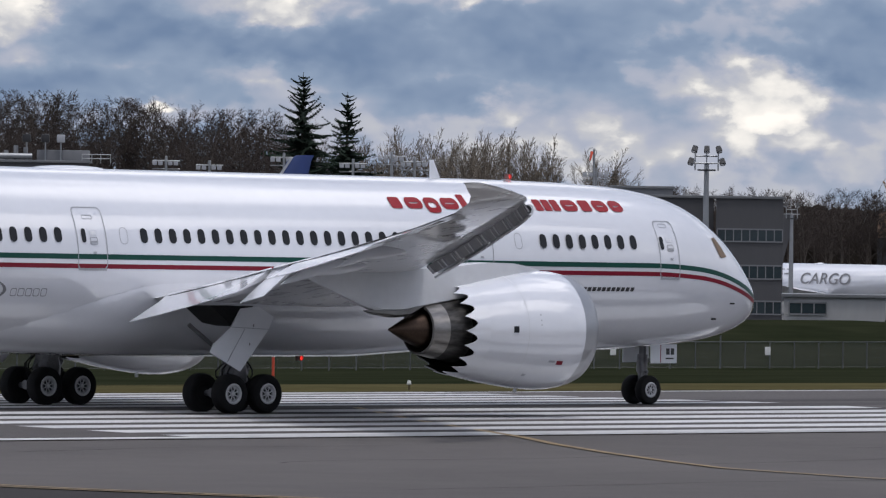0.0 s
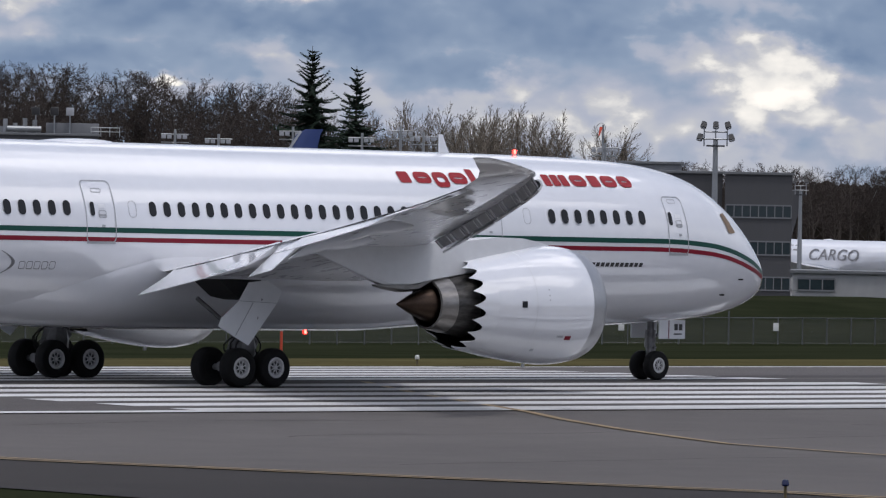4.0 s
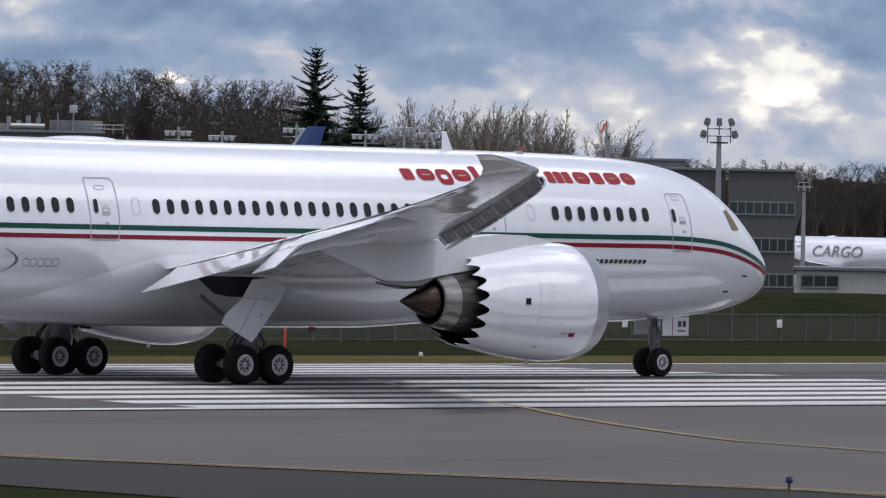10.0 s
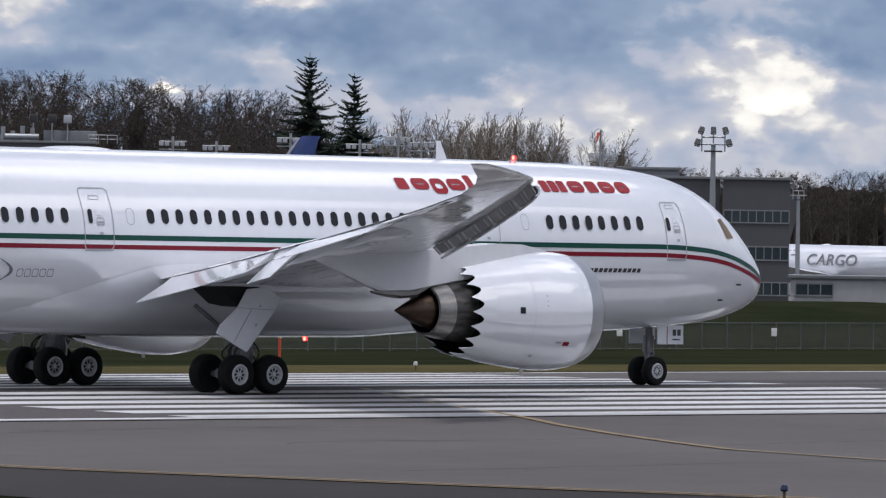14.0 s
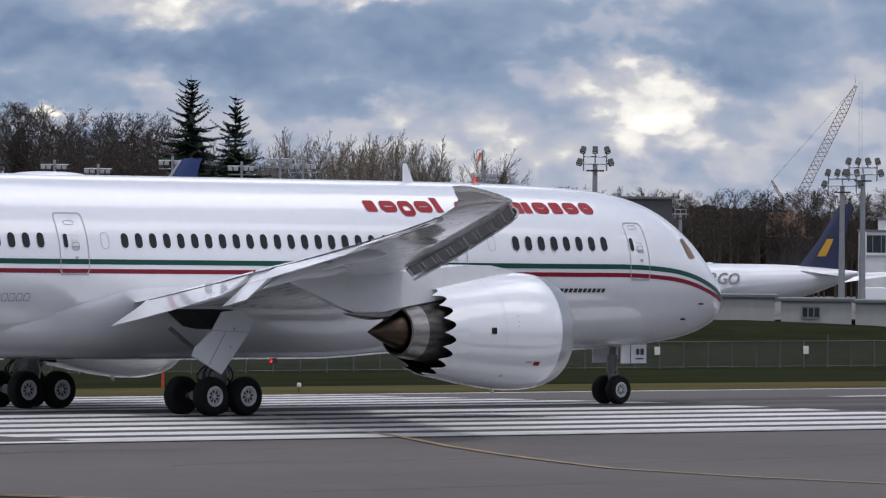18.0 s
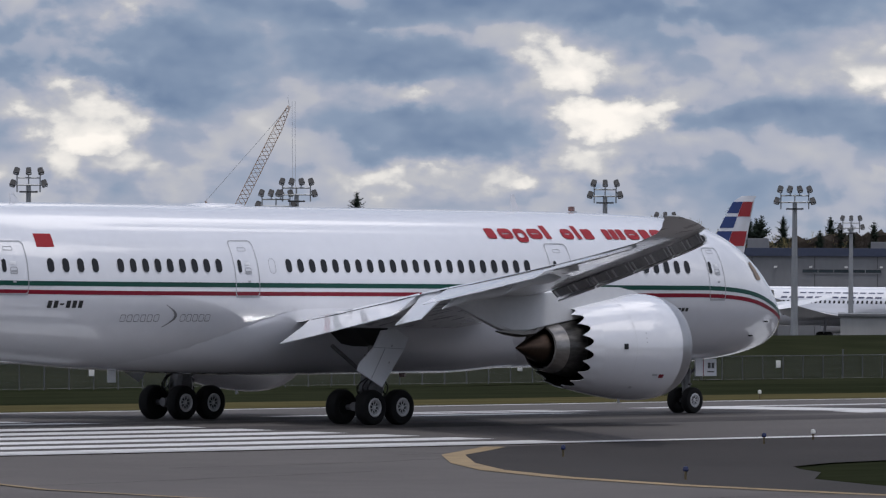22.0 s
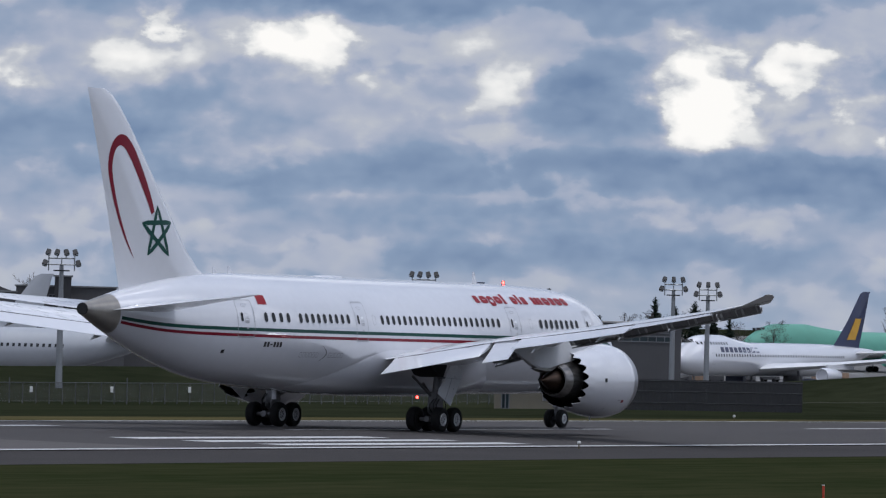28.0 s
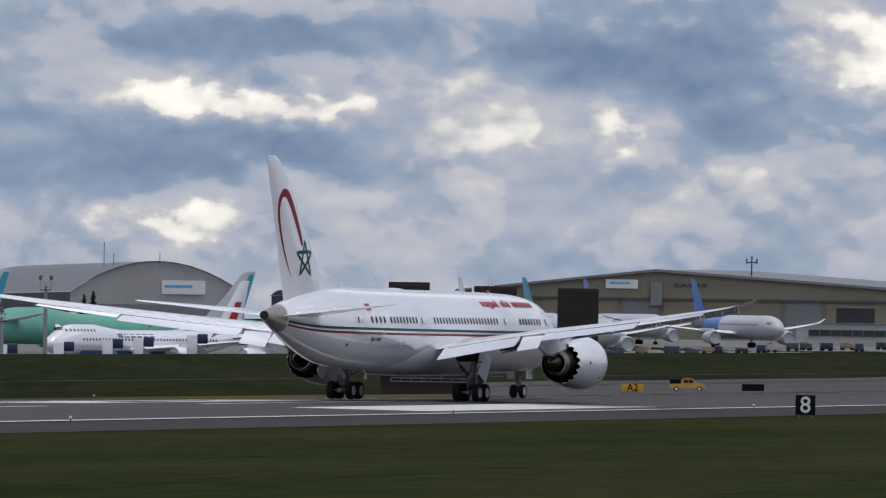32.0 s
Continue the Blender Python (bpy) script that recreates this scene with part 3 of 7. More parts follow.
def skin_band(table, width, s0, s1, n, side, off=0.008):
    """A stripe of that width along the fuselage's side."""
    v, f = [], []
    for i in range(n + 1):
        s = s0 + (s1 - s0) * i / n
        z = lerp_table(table, s)
        for dz in (-width / 2, 0, width / 2):
            v.append((-s, side * (skin_y(s, z + dz) + off), z + dz))
        if i:
            a = 3 * i - 3
            f += [(a, a + 1, a + 4, a + 3), (a + 1, a + 2, a + 5, a + 4)]
    return v, f


def rounded(s0, s1, z0, z1, r, k=4):
    pts = []
    for cs, cz, a0 in ((s1 - r, z1 - r, 0), (s0 + r, z1 - r, 90), (s0 + r, z0 + r, 180), (s1 - r, z0 + r, 270)):
        for i in range(k + 1):
            a = radians(a0 + 90 * i / k)
            pts.append((cs + r * math.cos(a), cz + r * math.sin(a)))
    return pts


def skin_frame(s0, s1, z0, z1, r, width, side, off=0.012):
    """A rounded rectangular outline on the fuselage's side."""
    def dense(pts):
        out = []
        for (a, b), (c, d) in zip(pts, pts[1:] + pts[:1]):
            n = max(1, int(math.hypot(c - a, d - b) / 0.25))
            out += [(a + (c - a) * i / n, b + (d - b) * i / n) for i in range(n)]
        return out
    outer = dense(rounded(s0, s1, z0, z1, r))
    cs, cz = (s0 + s1) / 2, (z0 + z1) / 2
    fs, fz = 1 - 2 * width / (s1 - s0), 1 - 2 * width / (z1 - z0)
    inner = [(cs + (a - cs) * fs, cz + (b - cz) * fz) for a, b in outer]
    n = len(outer)
    v = [(-a, side * (skin_y(a, b) + off), b) for a, b in outer + inner]
    return v, [(i, (i + 1) % n, n + (i + 1) % n, n + i) for i in range(n)]


def skin_quad(s0, s1, z0, z1, side, off=0.01, lean=0.0, n=3):
    """A small rectangle on the side; lean moves its top aft."""
    v, f = [], []
    for i in range(n + 1):
        z = z0 + (z1 - z0) * i / n
        for s in (s0, s1):
            ss = s - lean * (z - z0)
            v.append((-ss, side * (skin_y(ss, z) + off), z))
        if i:
            f.append((2 * i - 2, 2 * i - 1, 2 * i + 1, 2 * i))
    return v, f


def foil(le, te, y, z, thick, drop=0.0, k=9):
    """A wing section from nose to tail, upper side then lower side."""
    chord = le - te
    pts = []
    for sgn, order in ((1, range(k)), (-1, range(k - 2, 0, -1))):
        for i in order:
            t = 0.5 - 0.5 * math.cos(math.pi * i / (k - 1))
            h = 5 * thick * (0.2969 * math.sqrt(t) - 0.126 * t - 0.3516 * t * t + 0.2843 * t ** 3 - 0.1015 * t ** 4)
            camber = 0.015 * math.sin(math.pi * t)
            pts.append((le - chord * t, y, z + chord * (sgn * h * (1.0 if sgn > 0 else 0.8) + camber) - drop * t))
    return pts


# span, leading edge, trailing edge, height, thickness, washout drop
WING = [(0.0, -18.6, -29.9, 3.75, 0.12, 0.2), (2.9, -20.0, -30.0, 3.97, 0.115, 0.15), (6.5, -22.4, -30.15, 4.50, 0.105, 0.1), (9.9, -24.6, -30.9, 5.0, 0.10, 0.1),
        (14, -27.1, -32.4, 5.50, 0.095, 0.17), (18, -29.6, -34.0, 5.97, 0.09, 0.19), (22, -32.2, -35.6, 6.45, 0.085, 0.19), (25.5, -34.5, -37.1, 6.88, 0.08, 0.16),
        (27.5, -36.0, -38.3, 7.13, 0.075, 0.10), (28.3, -36.75, -38.95, 7.23, 0.07, 0), (29.0, -37.9, -39.7, 7.38, 0.065, 0), (29.6, -39.0, -40.3, 7.5, 0.06, 0), (30.0, -40.0, -40.75, 7.6, 0.05, 0)]


def wing_at(y):
    return [lerp_table([(w[0], w[i]) for w in WING], y) for i in range(1, 6)]


def slab(stations):
    """A thin lifting piece from stations of (span, front x, front z, rear x, rear z, thickness)."""
    rings = []
    for y, fx, fz, rx, rz, t in stations:
        nx, nz = (rz - fz), (fx - rx)
        ln = math.hypot(nx, nz)
        nx, nz = -nx / ln, nz / ln
        rings.append([(fx, y, fz - t * 0.2), (fx - 0.06 * (fx - rx), y, fz + t * 0.55), (fx + 0.35 * (rx - fx) + nx * t * .5, y, fz + 0.35 * (rz - fz) + nz * t * .5), (rx, y, rz + 0.012),
                      (rx, y, rz - 0.012), (fx + 0.35 * (rx - fx) - nx * t * .5, y, fz + 0.35 * (rz - fz) - nz * t * .5)])
    return loft(rings)


def mirrored(data, side):
    v, f = data
    return [(x, side * y, z) for x, y, z in v], f


def build_engine(root, side):
    y, z = side * 9.84, 2.95
    o = (0, y, z)
    part("cowl", revolve([(-19.05, 1.925), (-19.2, 1.942), (-19.45, 1.96), (-19.95, 1.96), (-20.7, 1.905), (-21.5, 1.80), (-22.3, 1.675), (-22.9, 1.56)], 64, "x", o, False, (False, False)), PAINT, root)
    part("inlet_lip", revolve([(-19.4, 1.42), (-18.8, 1.46), (-18.38, 1.56), (-18.28, 1.66), (-18.34, 1.75), (-18.6, 1.845), (-18.85, 1.893), (-19.05, 1.922)], 64, "x", o, False, (True, False)), LIP, root, "bare metal inlet lip")
    # saw-toothed fan nozzle: a shell with an inner and an outer side
    k, teeth = 18 * 8, 18
    outer, inner, edge, back = [], [], [], []
    for j in range(k):
        a = 2 * math.pi * j / k
        ph = (j * teeth / k) % 1
        tooth = 1 - abs(math.sin(math.pi * ph))
        xe = -23.40 - 0.42 * tooth
        re = 1.48 - 0.10 * tooth
        c, s = math.cos(a), math.sin(a)
        outer.append((-22.9, y + 1.56 * c, z + 1.56 * s))
        edge.append((xe, y + re * c, z + re * s))
        inner.append((xe + 0.01, y + (re - 0.02) * c, z + (re - 0.02) * s))
        back.append((-21.6, y + 1.5 * c, z + 1.5 * s))
    part("chevron_nozzle", loft([outer, edge, inner], True, (False, False)), PAINT, root, "white saw-toothed nozzle edge")
    # lining and core cowl: nozzle shade painted in, black in front, paler aft
    part("nozzle_lining", loft([[(p[0] + 0.02, y + (p[1] - y) * 0.993, z + (p[2] - z) * 0.993) for p in inner], back], True, (False, True)), SOOT_AND_SHADE, root, "black nozzle lining, inner shade and soot in its colour")
    part("core_cowl", revolve([(-21.8, 1.20), (-22.6, 1.15), (-23.25, 1.06)], 40, "x", o), SOOT_AND_SHADE, root, "black forward core cowl, shade and soot in its colour")
    part("core_cowl", revolve([(-23.25, 1.06), (-23.7, 0.985), (-24.1, 0.915)], 40, "x", o), CORE_DARK, root, "dark metal core cowl, fading shade and soot in its colour")
    part("core_nozzle", revolve([(-24.1, 0.93), (-24.7, 0.81), (-24.72, 0.74), (-23.6, 0.76)], 40, "x", o), CORE, root, "bare metal core nozzle ring")
    part("exhaust_plug", revolve([(-23.4, 0.70), (-24.2, 0.66), (-24.8, 0.54), (-25.35, 0.33), (-25.8, 0.12), (-25.98, 0.03)], 32, "x", o), PLUG, root, "bronze exhaust plug")
    part("fan", revolve([(-19.0, 1.42), (-18.95, 0.4), (-18.6, 0.3), (-18.3, 0.05)], 32, "x", o), DARK, root, "dark fan face")
    # pylon and its heat shield
    rings = []
    for x, zt, zb, w in ((-19.5, 4.92, 4.8, 0.10), (-20.1, 5.03, 4.7, 0.26), (-20.9, 5.14, 4.6, 0.40), (-22.0, 5.16, 4.2, 0.44), (-23.2, 5.05, 3.9, 0.40), (-24.4, 4.95, 3.72, 0.34), (-25.6, 4.9, 3.52, 0.30), (-26.5, 4.9, 3.52, 0.26), (-27.3, 4.85, 3.76, 0.20), (-28.3, 4.85, 4.14, 0.14), (-29.4, 4.8, 4.55, 0.04)):
        rings.append([(x, y - w, zb + 0.1), (x, y - w, zt), (x, y + w, zt), (x, y + w, zb + 0.1), (x, y + w * 0.6, zb), (x, y - w * 0.6, zb)])
    part("pylon", loft(rings), PAINT_GREY, root)
    rings = [[(x, y - w, zz + up * 0.4), (x, y - w, zz + up), (x, y + w, zz + up), (x, y + w, zz + up * 0.4), (x, y + w * 0.5, zz), (x, y - w * 0.5, zz)]
             for x, zz, w, up in ((-23.4, 3.86, 0.27, 0.24), (-24.75, 3.62, 0.30, 0.26), (-25.3, 3.38, 0.31, 0.22), (-25.9, 3.34, 0.30, 0.22), (-26.5, 3.42, 0.24, 0.16), (-27.0, 3.52, 0.08, 0.06))]
    part("pylon_heat_shield", loft(rings), CORE, root, "heat-tinted pylon heat shield")
    # service panel and drain details on the outer side
    def at_skin(x, ang, r):
        return (x, y + r * math.cos(ang), z + r * math.sin(ang))
    rr = lambda x: lerp_table([(-22.9, 1.56), (-22.3, 1.675), (-21.5, 1.80), (-20.6, 1.905), (-19.95, 1.96), (-19.35, 1.96), (-18.8, 1.905), (-18.5, 1.845)], x) + 0.008
    out = math.pi if side < 0 else 0.0

    def panel(name, x0, x1, a0, a1, mat, label=""):
        v, f = [], []
        for i in range(25):
            a = out + (a0 + (a1 - a0) * i / 24) * (-side if side < 0 else 1)
            v += [at_skin(x0, a, rr(x0)), at_skin(x1, a, rr(x1))]
            if i:
                f.append((2 * i - 2, 2 * i - 1, 2 * i + 1, 2 * i))
        part(name, (v, f), mat, root, label)
    panel("pressure_vent", -22.05, -21.85, -0.09, 0.03, GLASS_DARK, "small dark vent")
    panel("warning_mark", -20.12, -19.86, 0.52, 0.60, RED, "small red warning mark")
    panel("warning_mark", -20.45, -20.2, 0.52, 0.56, SEAM)
    panel("cowl_seam", -21.46, -21.435, -1.4, 1.5, FAINT)
    panel("cowl_latch", -21.2, -21.05, 0.86, 0.93, SEAM)
    for a in (-0.30, -0.20, -0.12):
        panel("cowl_fastener", -20.98, -20.93, a, a + 0.025, SEAM)
    part("drain_mast", box(-20.5, -20.38, y - 0.02, y + 0.02, 0.90, 1.02, 0.01), PAINT_GREY, root)


def build_wing(root, side):
    rings = [foil(le, te, y, z, th, dr) for y, le, te, z, th, dr in WING]
    part("wing", mirrored(loft(rings), side), WING_TOP, root, "grey-white swept wing")
    # flaps, drooped for take-off
    def flap(name, y0, y1, reach, drop, n=4, gap=0.025):
        st = []
        for i in range(n + 1):
            y = y0 + (y1 - y0) * i / n
            le, te, z, th, dr = wing_at(y)
            fz = z - dr - 0.02
            r = reach[0] + (reach[1] - reach[0]) * i / n
            st.append((y, te + 0.25, fz - gap, te - r, fz - drop * r, 0.30 - 0.18 * y / 30))
        part(name, mirrored(slab(st), side), PAINT, root, "drooped trailing edge flap")
    flap("inboard_flap", 3.35, 9.4, (1.5, 1.3), 0.54)
    flap("flaperon", 9.6, 11.4, (1.25, 1.2), 0.85)
    flap("outboard_flap", 11.55, 19.6, (1.25, 1.0), 0.42)
    flap("aileron", 19.75, 25.2, (0.70, 0.45), 0.34)
    # thin near-black strips: the slot's shade before the flaps, put in as colour
    for y0, y1 in ((3.5, 9.0), (11.05, 19.6)):
        st = []
        for i in range(5):
            y = y0 + (y1 - y0) * i / 4
            le, te, z, th, dr = wing_at(y)
            st.append([(te + 0.20, y, z - dr - 0.01), (te - 0.015, y, z - dr + 0.012), (te - 0.015, y, z - dr - 0.02), (te + 0.20, y, z - dr - 0.06)])
        part("flap_gap", mirrored(loft(st), side), DARK, root, "near-black strip painted as the shaded slot before the flap")
    # slats, with pale ribs over a grey strip that paints in the pockets' shade
    for y0, y1 in ((4.2, 8.4), (11.2, 15.2), (15.35, 19.4), (19.55, 23.6), (23.75, 27.3)):
        def gap_line(y, t, drop):
            """A point of the gap's lower side, from the wing (0) to the slat (1)."""
            le, te, z, th, dr = wing_at(y)
            c = le - te
            r = 0.045 * c + 0.13
            a, b = Vector((le - 0.12, y, z - 0.035 * c - 0.01)), Vector((le + 0.10, y, z - 0.25 - r * 0.36))
            return tuple(a.lerp(b, t) - Vector((drop * 0.7, 0, drop * 0.7)))
        shell, gap = [], []
        for i in range(6):
            y = y0 + (y1 - y0) * i / 5
            le, te, z, th, dr = wing_at(y)
            r = 0.045 * (le - te) + 0.13
            shell.append([(le + 0.10 + r * 0.9 * math.cos(a), y, z - 0.25 + r * 0.75 * math.sin(a)) for a in [radians(d) for d in (115, 80, 40, 0, -40, -75)]] +
                         [(le + 0.03 + r * 0.8 * math.cos(a), y, z - 0.25 + r * 0.62 * math.sin(a)) for a in [radians(d) for d in (-70, -30, 10, 60, 110)]])
            gap.append([gap_line(y, -0.3, 0), gap_line(y, 1, 0), gap_line(y, 1, -0.06), gap_line(y, -0.3, -0.06)])
        part("slat", mirrored(loft(shell), side), PAINT_GREY, root, "drooped leading edge slat")
        part("slat_gap", mirrored(loft(gap), side), COVE_SHADE, root, "grey strip painted as the shaded gap behind the slat")
        for i in range(4):
            y = y0 + (y1 - y0) * (i + 0.3 + 0.4 * (i % 2)) / 4
            w = 0.045 if i % 2 else 0.09
            part("slat_rib", mirrored(loft([[gap_line(y + q, -0.2, 0.02), gap_line(y + q, 1.0, 0.02), gap_line(y + q, 1.0, -0.03), gap_line(y + q, -0.2, -0.03)] for q in (-w, w)]), side), PAINT_GREY, root)
    # flap track fairings: slim canoes that end in a point below the flap
    for y, ln, dp in ((7.4, 3.0, 0.24), (13.2, 3.6, 0.26), (17.6, 2.8, 0.20)):
        le, te, z, th, dr = wing_at(y)
        rings = []
        for i in range(13):
            t = i / 12
            x = te + ln * 0.62 - ln * t
            r = dp * min(1, t / 0.35) ** 0.6 * (1 - max(0, (t - 0.45) / 0.55) ** 1.5) + 0.012
            zc = z - dr - 0.20 - 0.12 * t - 0.32 * max(0, t - 0.55) * ln
            rings.append([(x, y + 0.5 * r * math.cos(a), zc + r * math.sin(a)) for a in [2 * math.pi * j / 12 for j in range(12)]])
        part("flap_fairing", mirrored(loft(rings), side), PAINT, root, "canoe-shaped flap track fairing")


def tuple_box(x0, x1, y0, y1, z0, z1):
    v = [(x, y, z) for x in (x0, x1) for y in (y0, y1) for z in (z0, z1)]
    return v, [(0, 1, 3, 2), (4, 6, 7, 5), (0, 4, 5, 1), (2, 3, 7, 6), (0, 2, 6, 4), (1, 5, 7, 3)]


WHEELS = []
BEACONS = []


def build_wheel(root, x, y, r, width, out, lift):
    """A tyre with its rim; out is the side that the hub's dish faces."""
    w = width / 2
    tyre = revolve([(-w * 0.7, r * 0.44), (-w * 0.92, r * 0.54), (-w, r * 0.78), (-w * 0.86, r * 0.93), (-w * 0.55, r), (0, r * 1.004), (w * 0.55, r), (w * 0.86, r * 0.93), (w, r * 0.78),
                    (w * 0.92, r * 0.54), (w * 0.7, r * 0.44)], 40, "y")
    t = part("wheel", tyre, RUBBER, root, "black aircraft tyre", at=pose(x, y, r + lift))
    part("rim", revolve([(out * w * 0.90, r * 0.54), (out * w * 0.99, r * 0.495), (out * w * 0.99, r * 0.45), (out * w * 0.86, r * 0.41), (out * w * 0.74, r * 0.405)], 28, "y", (0, 0, 0), False, (False, False)), HUB, t, "light grey wheel rim")
    part("hub", revolve([(out * w * 0.74, r * 0.41), (out * w * 0.72, r * 0.36), (out * w * 0.66, r * 0.20), (out * w * 0.74, r * 0.14), (out * w * 0.78, r * 0.12), (out * w * 0.78, 0.01)], 28, "y", (0, 0, 0), False, (False, True)), HUB_DARK, t,
         "grey dished wheel hub")
    spokes = []
    for i in range(8):
        a = 2 * math.pi * (i + 0.5) / 8
        p, q = r * 0.14, r * 0.37
        spokes.append(tube((math.cos(a) * p, out * w * 0.72, math.sin(a) * p), (math.cos(a) * q, out * w * 0.73, math.sin(a) * q), r * 0.03, k=6))
    part("spokes", tuple_merge(*spokes), HUB, t, "grey spokes of the wheel")
    part("axle_cap", revolve([(out * w * 0.70, r * 0.12), (out * w * 0.84, r * 0.10), (out * w * 0.87, r * 0.05)], 18, "y"), HUB, t, "grey axle cap")
    holes, faces = [], []
    for i in range(8):
        a = 2 * math.pi * i / 8
        c, s = math.cos(a) * r * 0.30, math.sin(a) * r * 0.30
        b = tuple_box(c - r * 0.035, c + r * 0.035, out * w * 0.69, out * w * 0.735, s - r * 0.035, s + r * 0.035)
        faces += [tuple(q + len(holes) for q in g) for g in b[1]]
        holes += b[0]
    part("hub_bolts", (holes, faces), STEEL, t)
    WHEELS.append((t, x, y, r, lift))


def build_gear(root):
    for side in (-1, 1):
        yc = side * 4.9
        for x in (-27.62, -29.08):
            for o in (-1, 1):
                build_wheel(root, x, yc + o * (0.67 if o == side else 0.80), 0.64, 0.50, o, 0.128)
        part("bogie_beam", tuple_merge(tube((-27.4, yc, 0.66), (-29.3, yc, 0.66), 0.16, k=12), tube((-27.62, yc - 0.5, 0.64), (-27.62, yc + 0.5, 0.64), 0.1),
                                       tube((-29.08, yc - 0.5, 0.64), (-29.08, yc + 0.5, 0.64), 0.1)), STEEL, root, at=pose(0, 0, 0.128))
        part("gear_strut", tuple_merge(tube((-28.35, yc, 0.6), (-28.35, yc, 1.5), 0.17, k=14), tube((-28.35, yc, 1.3), (-28.3, yc + side * 0.15, 3.4), 0.24, k=14)), STEEL, root, "grey main gear strut", at=pose(0, 0, 0.128))
        part("side_brace", bars([((-28.3, yc, 1.6), (-27.2, yc - side * 1.4, 2.6)), ((-28.3, yc, 1.7), (-29.8, yc - side * 0.6, 3.0)), ((-28.2, yc - 0.1, 1.0), (-27.8, yc - 0.1, 1.6)),
                                 ((-27.8, yc - 0.1, 1.6), (-28.3, yc - 0.1, 1.9))], 0.07), STEEL, root)
        part("torque_link", bars([((-28.55, yc, 0.75), (-28.95, yc, 1.15)), ((-28.95, yc, 1.15), (-28.5, yc, 1.6))], 0.075), STEEL, root, at=pose(0, 0, 0.128))
        part("brake_rod", bars([((-27.7, yc + side * 0.25, 0.5), (-29.0, yc + side * 0.25, 0.5))], 0.05), STEEL, root, at=pose(0, 0, 0.128))
        part("strut_collar", tube((-28.34, yc, 1.28), (-28.33, yc, 1.62), 0.29, k=14), STEEL, root)
        for a, b, c in (((-28.6, 0.1, 0.9), (-28.75, 0.2, 1.3), (-28.55, 0.12, 1.7)), ((-28.1, 0.2, 0.8), (-27.9, 0.3, 1.2), (-28.2, 0.2, 1.6)), ((-28.7, 0.3, 0.8), (-29.0, 0.35, 1.2), (-28.6, 0.15, 1.5)), ((-28.0, -0.2, 0.9), (-27.75, -0.1, 1.3), (-28.2, 0, 1.75))):
            a, b, c = ((q[0], yc + side * q[1], q[2]) for q in (a, b, c))
            part("hydraulic_line", bars([(a, b), (b, c)], 0.03), DARK, root)
        part("strut_casting", loft([[(-28.35 + sx * a, yc + sy * b, z) for sx, sy in ((-1, -0.6), (-0.6, -1), (0.6, -1), (1, -0.6), (1, 0.6), (0.6, 1), (-0.6, 1), (-1, 0.6))]
                                    for z, a, b in ((1.02, 0.30, 0.26), (1.12, 0.44, 0.30), (1.42, 0.46, 0.32), (1.66, 0.36, 0.34), (2.2, 0.30, 0.3))]), STEEL, root, "grey cast head of the gear leg", smooth=False)
        for dx, up, y in ((-0.42, 0.0, 0.34), (-0.55, 0.06, 0.25), (-0.68, 0.02, 0.12), (0.40, 0.05, 0.34)):
            arc = [(-28.35 + dx * (0.55 + 0.75 * math.sin(math.pi * q / 5)), yc + side * y, 1.0 + up + 0.16 * q) for q in range(6)]
            part("hydraulic_line", bars(list(zip(arc, arc[1:])), 0.028), DARK, root)
        yd = side * 6.15
        rim = [(-29.07, 3.55), (-28.32, 3.62), (-27.70, 3.28), (-27.94, 2.88), (-29.22, 1.51), (-30.44, 2.12), (-30.29, 2.39), (-29.52, 2.95)]
        sheet_y = lambda zz: yd - side * 0.05 + side * 0.085 * (3.55 - zz)
        part("gear_door", loft([[(x, sheet_y(zz) - side * q, zz) for x, zz in rim] for q in (0.0, 0.06)]), PAINT_GREY, root, "white main gear leg door", smooth=False)
        part("door_seam", tuple_merge(*[tube((p[0], sheet_y(p[1]) + side * 0.005, p[1]), (q[0], sheet_y(q[1]) + side * 0.005, q[1]), 0.012, k=4)
                                        for p, q in (((-29.52, 2.95), (-27.94, 2.88)), ((-28.95, 2.9), (-29.75, 1.83)))]), SEAM, root)
        part("door_link", bars([((-28.75, yc + side * 0.3, 2.3), (-28.8, sheet_y(2.4), 2.4)), ((-28.5, yc + side * 0.2, 2.9), (-28.6, sheet_y(3.0), 3.0))], 0.05), STEEL, root)
        # a solid near-black block: the open bay's shade is put into its colour
        part("wheel_bay", loft([[(-29.7, yy, 3.62), (-27.9, yy, 3.62), (-28.3, yy, 2.95), (-28.9, yy, 3.05)] for yy in (yc + side * 0.4, yc - side * 1.0)]), DARK, root, "near-black block painted as the shaded wheel bay")
    for o in (-1, 1):
        build_wheel(root, -5.57, o * 0.36, 0.51, 0.36, o, 0.166)
    part("nose_strut", tuple_merge(tube((-5.57, 0, 0.5), (-5.5, 0, 2.4), 0.13, k=12), tube((-5.57, -0.3, 0.51), (-5.57, 0.3, 0.51), 0.09), tube((-5.55, 0, 1.15), (-5.52, 0, 1.75), 0.19, k=12)), STEEL, root,
         "grey nose gear strut", at=pose(0, 0, 0.166))
    part("nose_brace", bars([((-5.5, 0, 1.5), (-4.5, 0, 2.3)), ((-5.4, 0.1, 0.9), (-5.2, 0.1, 1.3)), ((-5.2, 0.1, 1.3), (-5.45, 0.1, 1.7)), ((-5.5, -0.25, 1.3), (-5.5, 0.25, 1.3))], 0.05), STEEL, root)
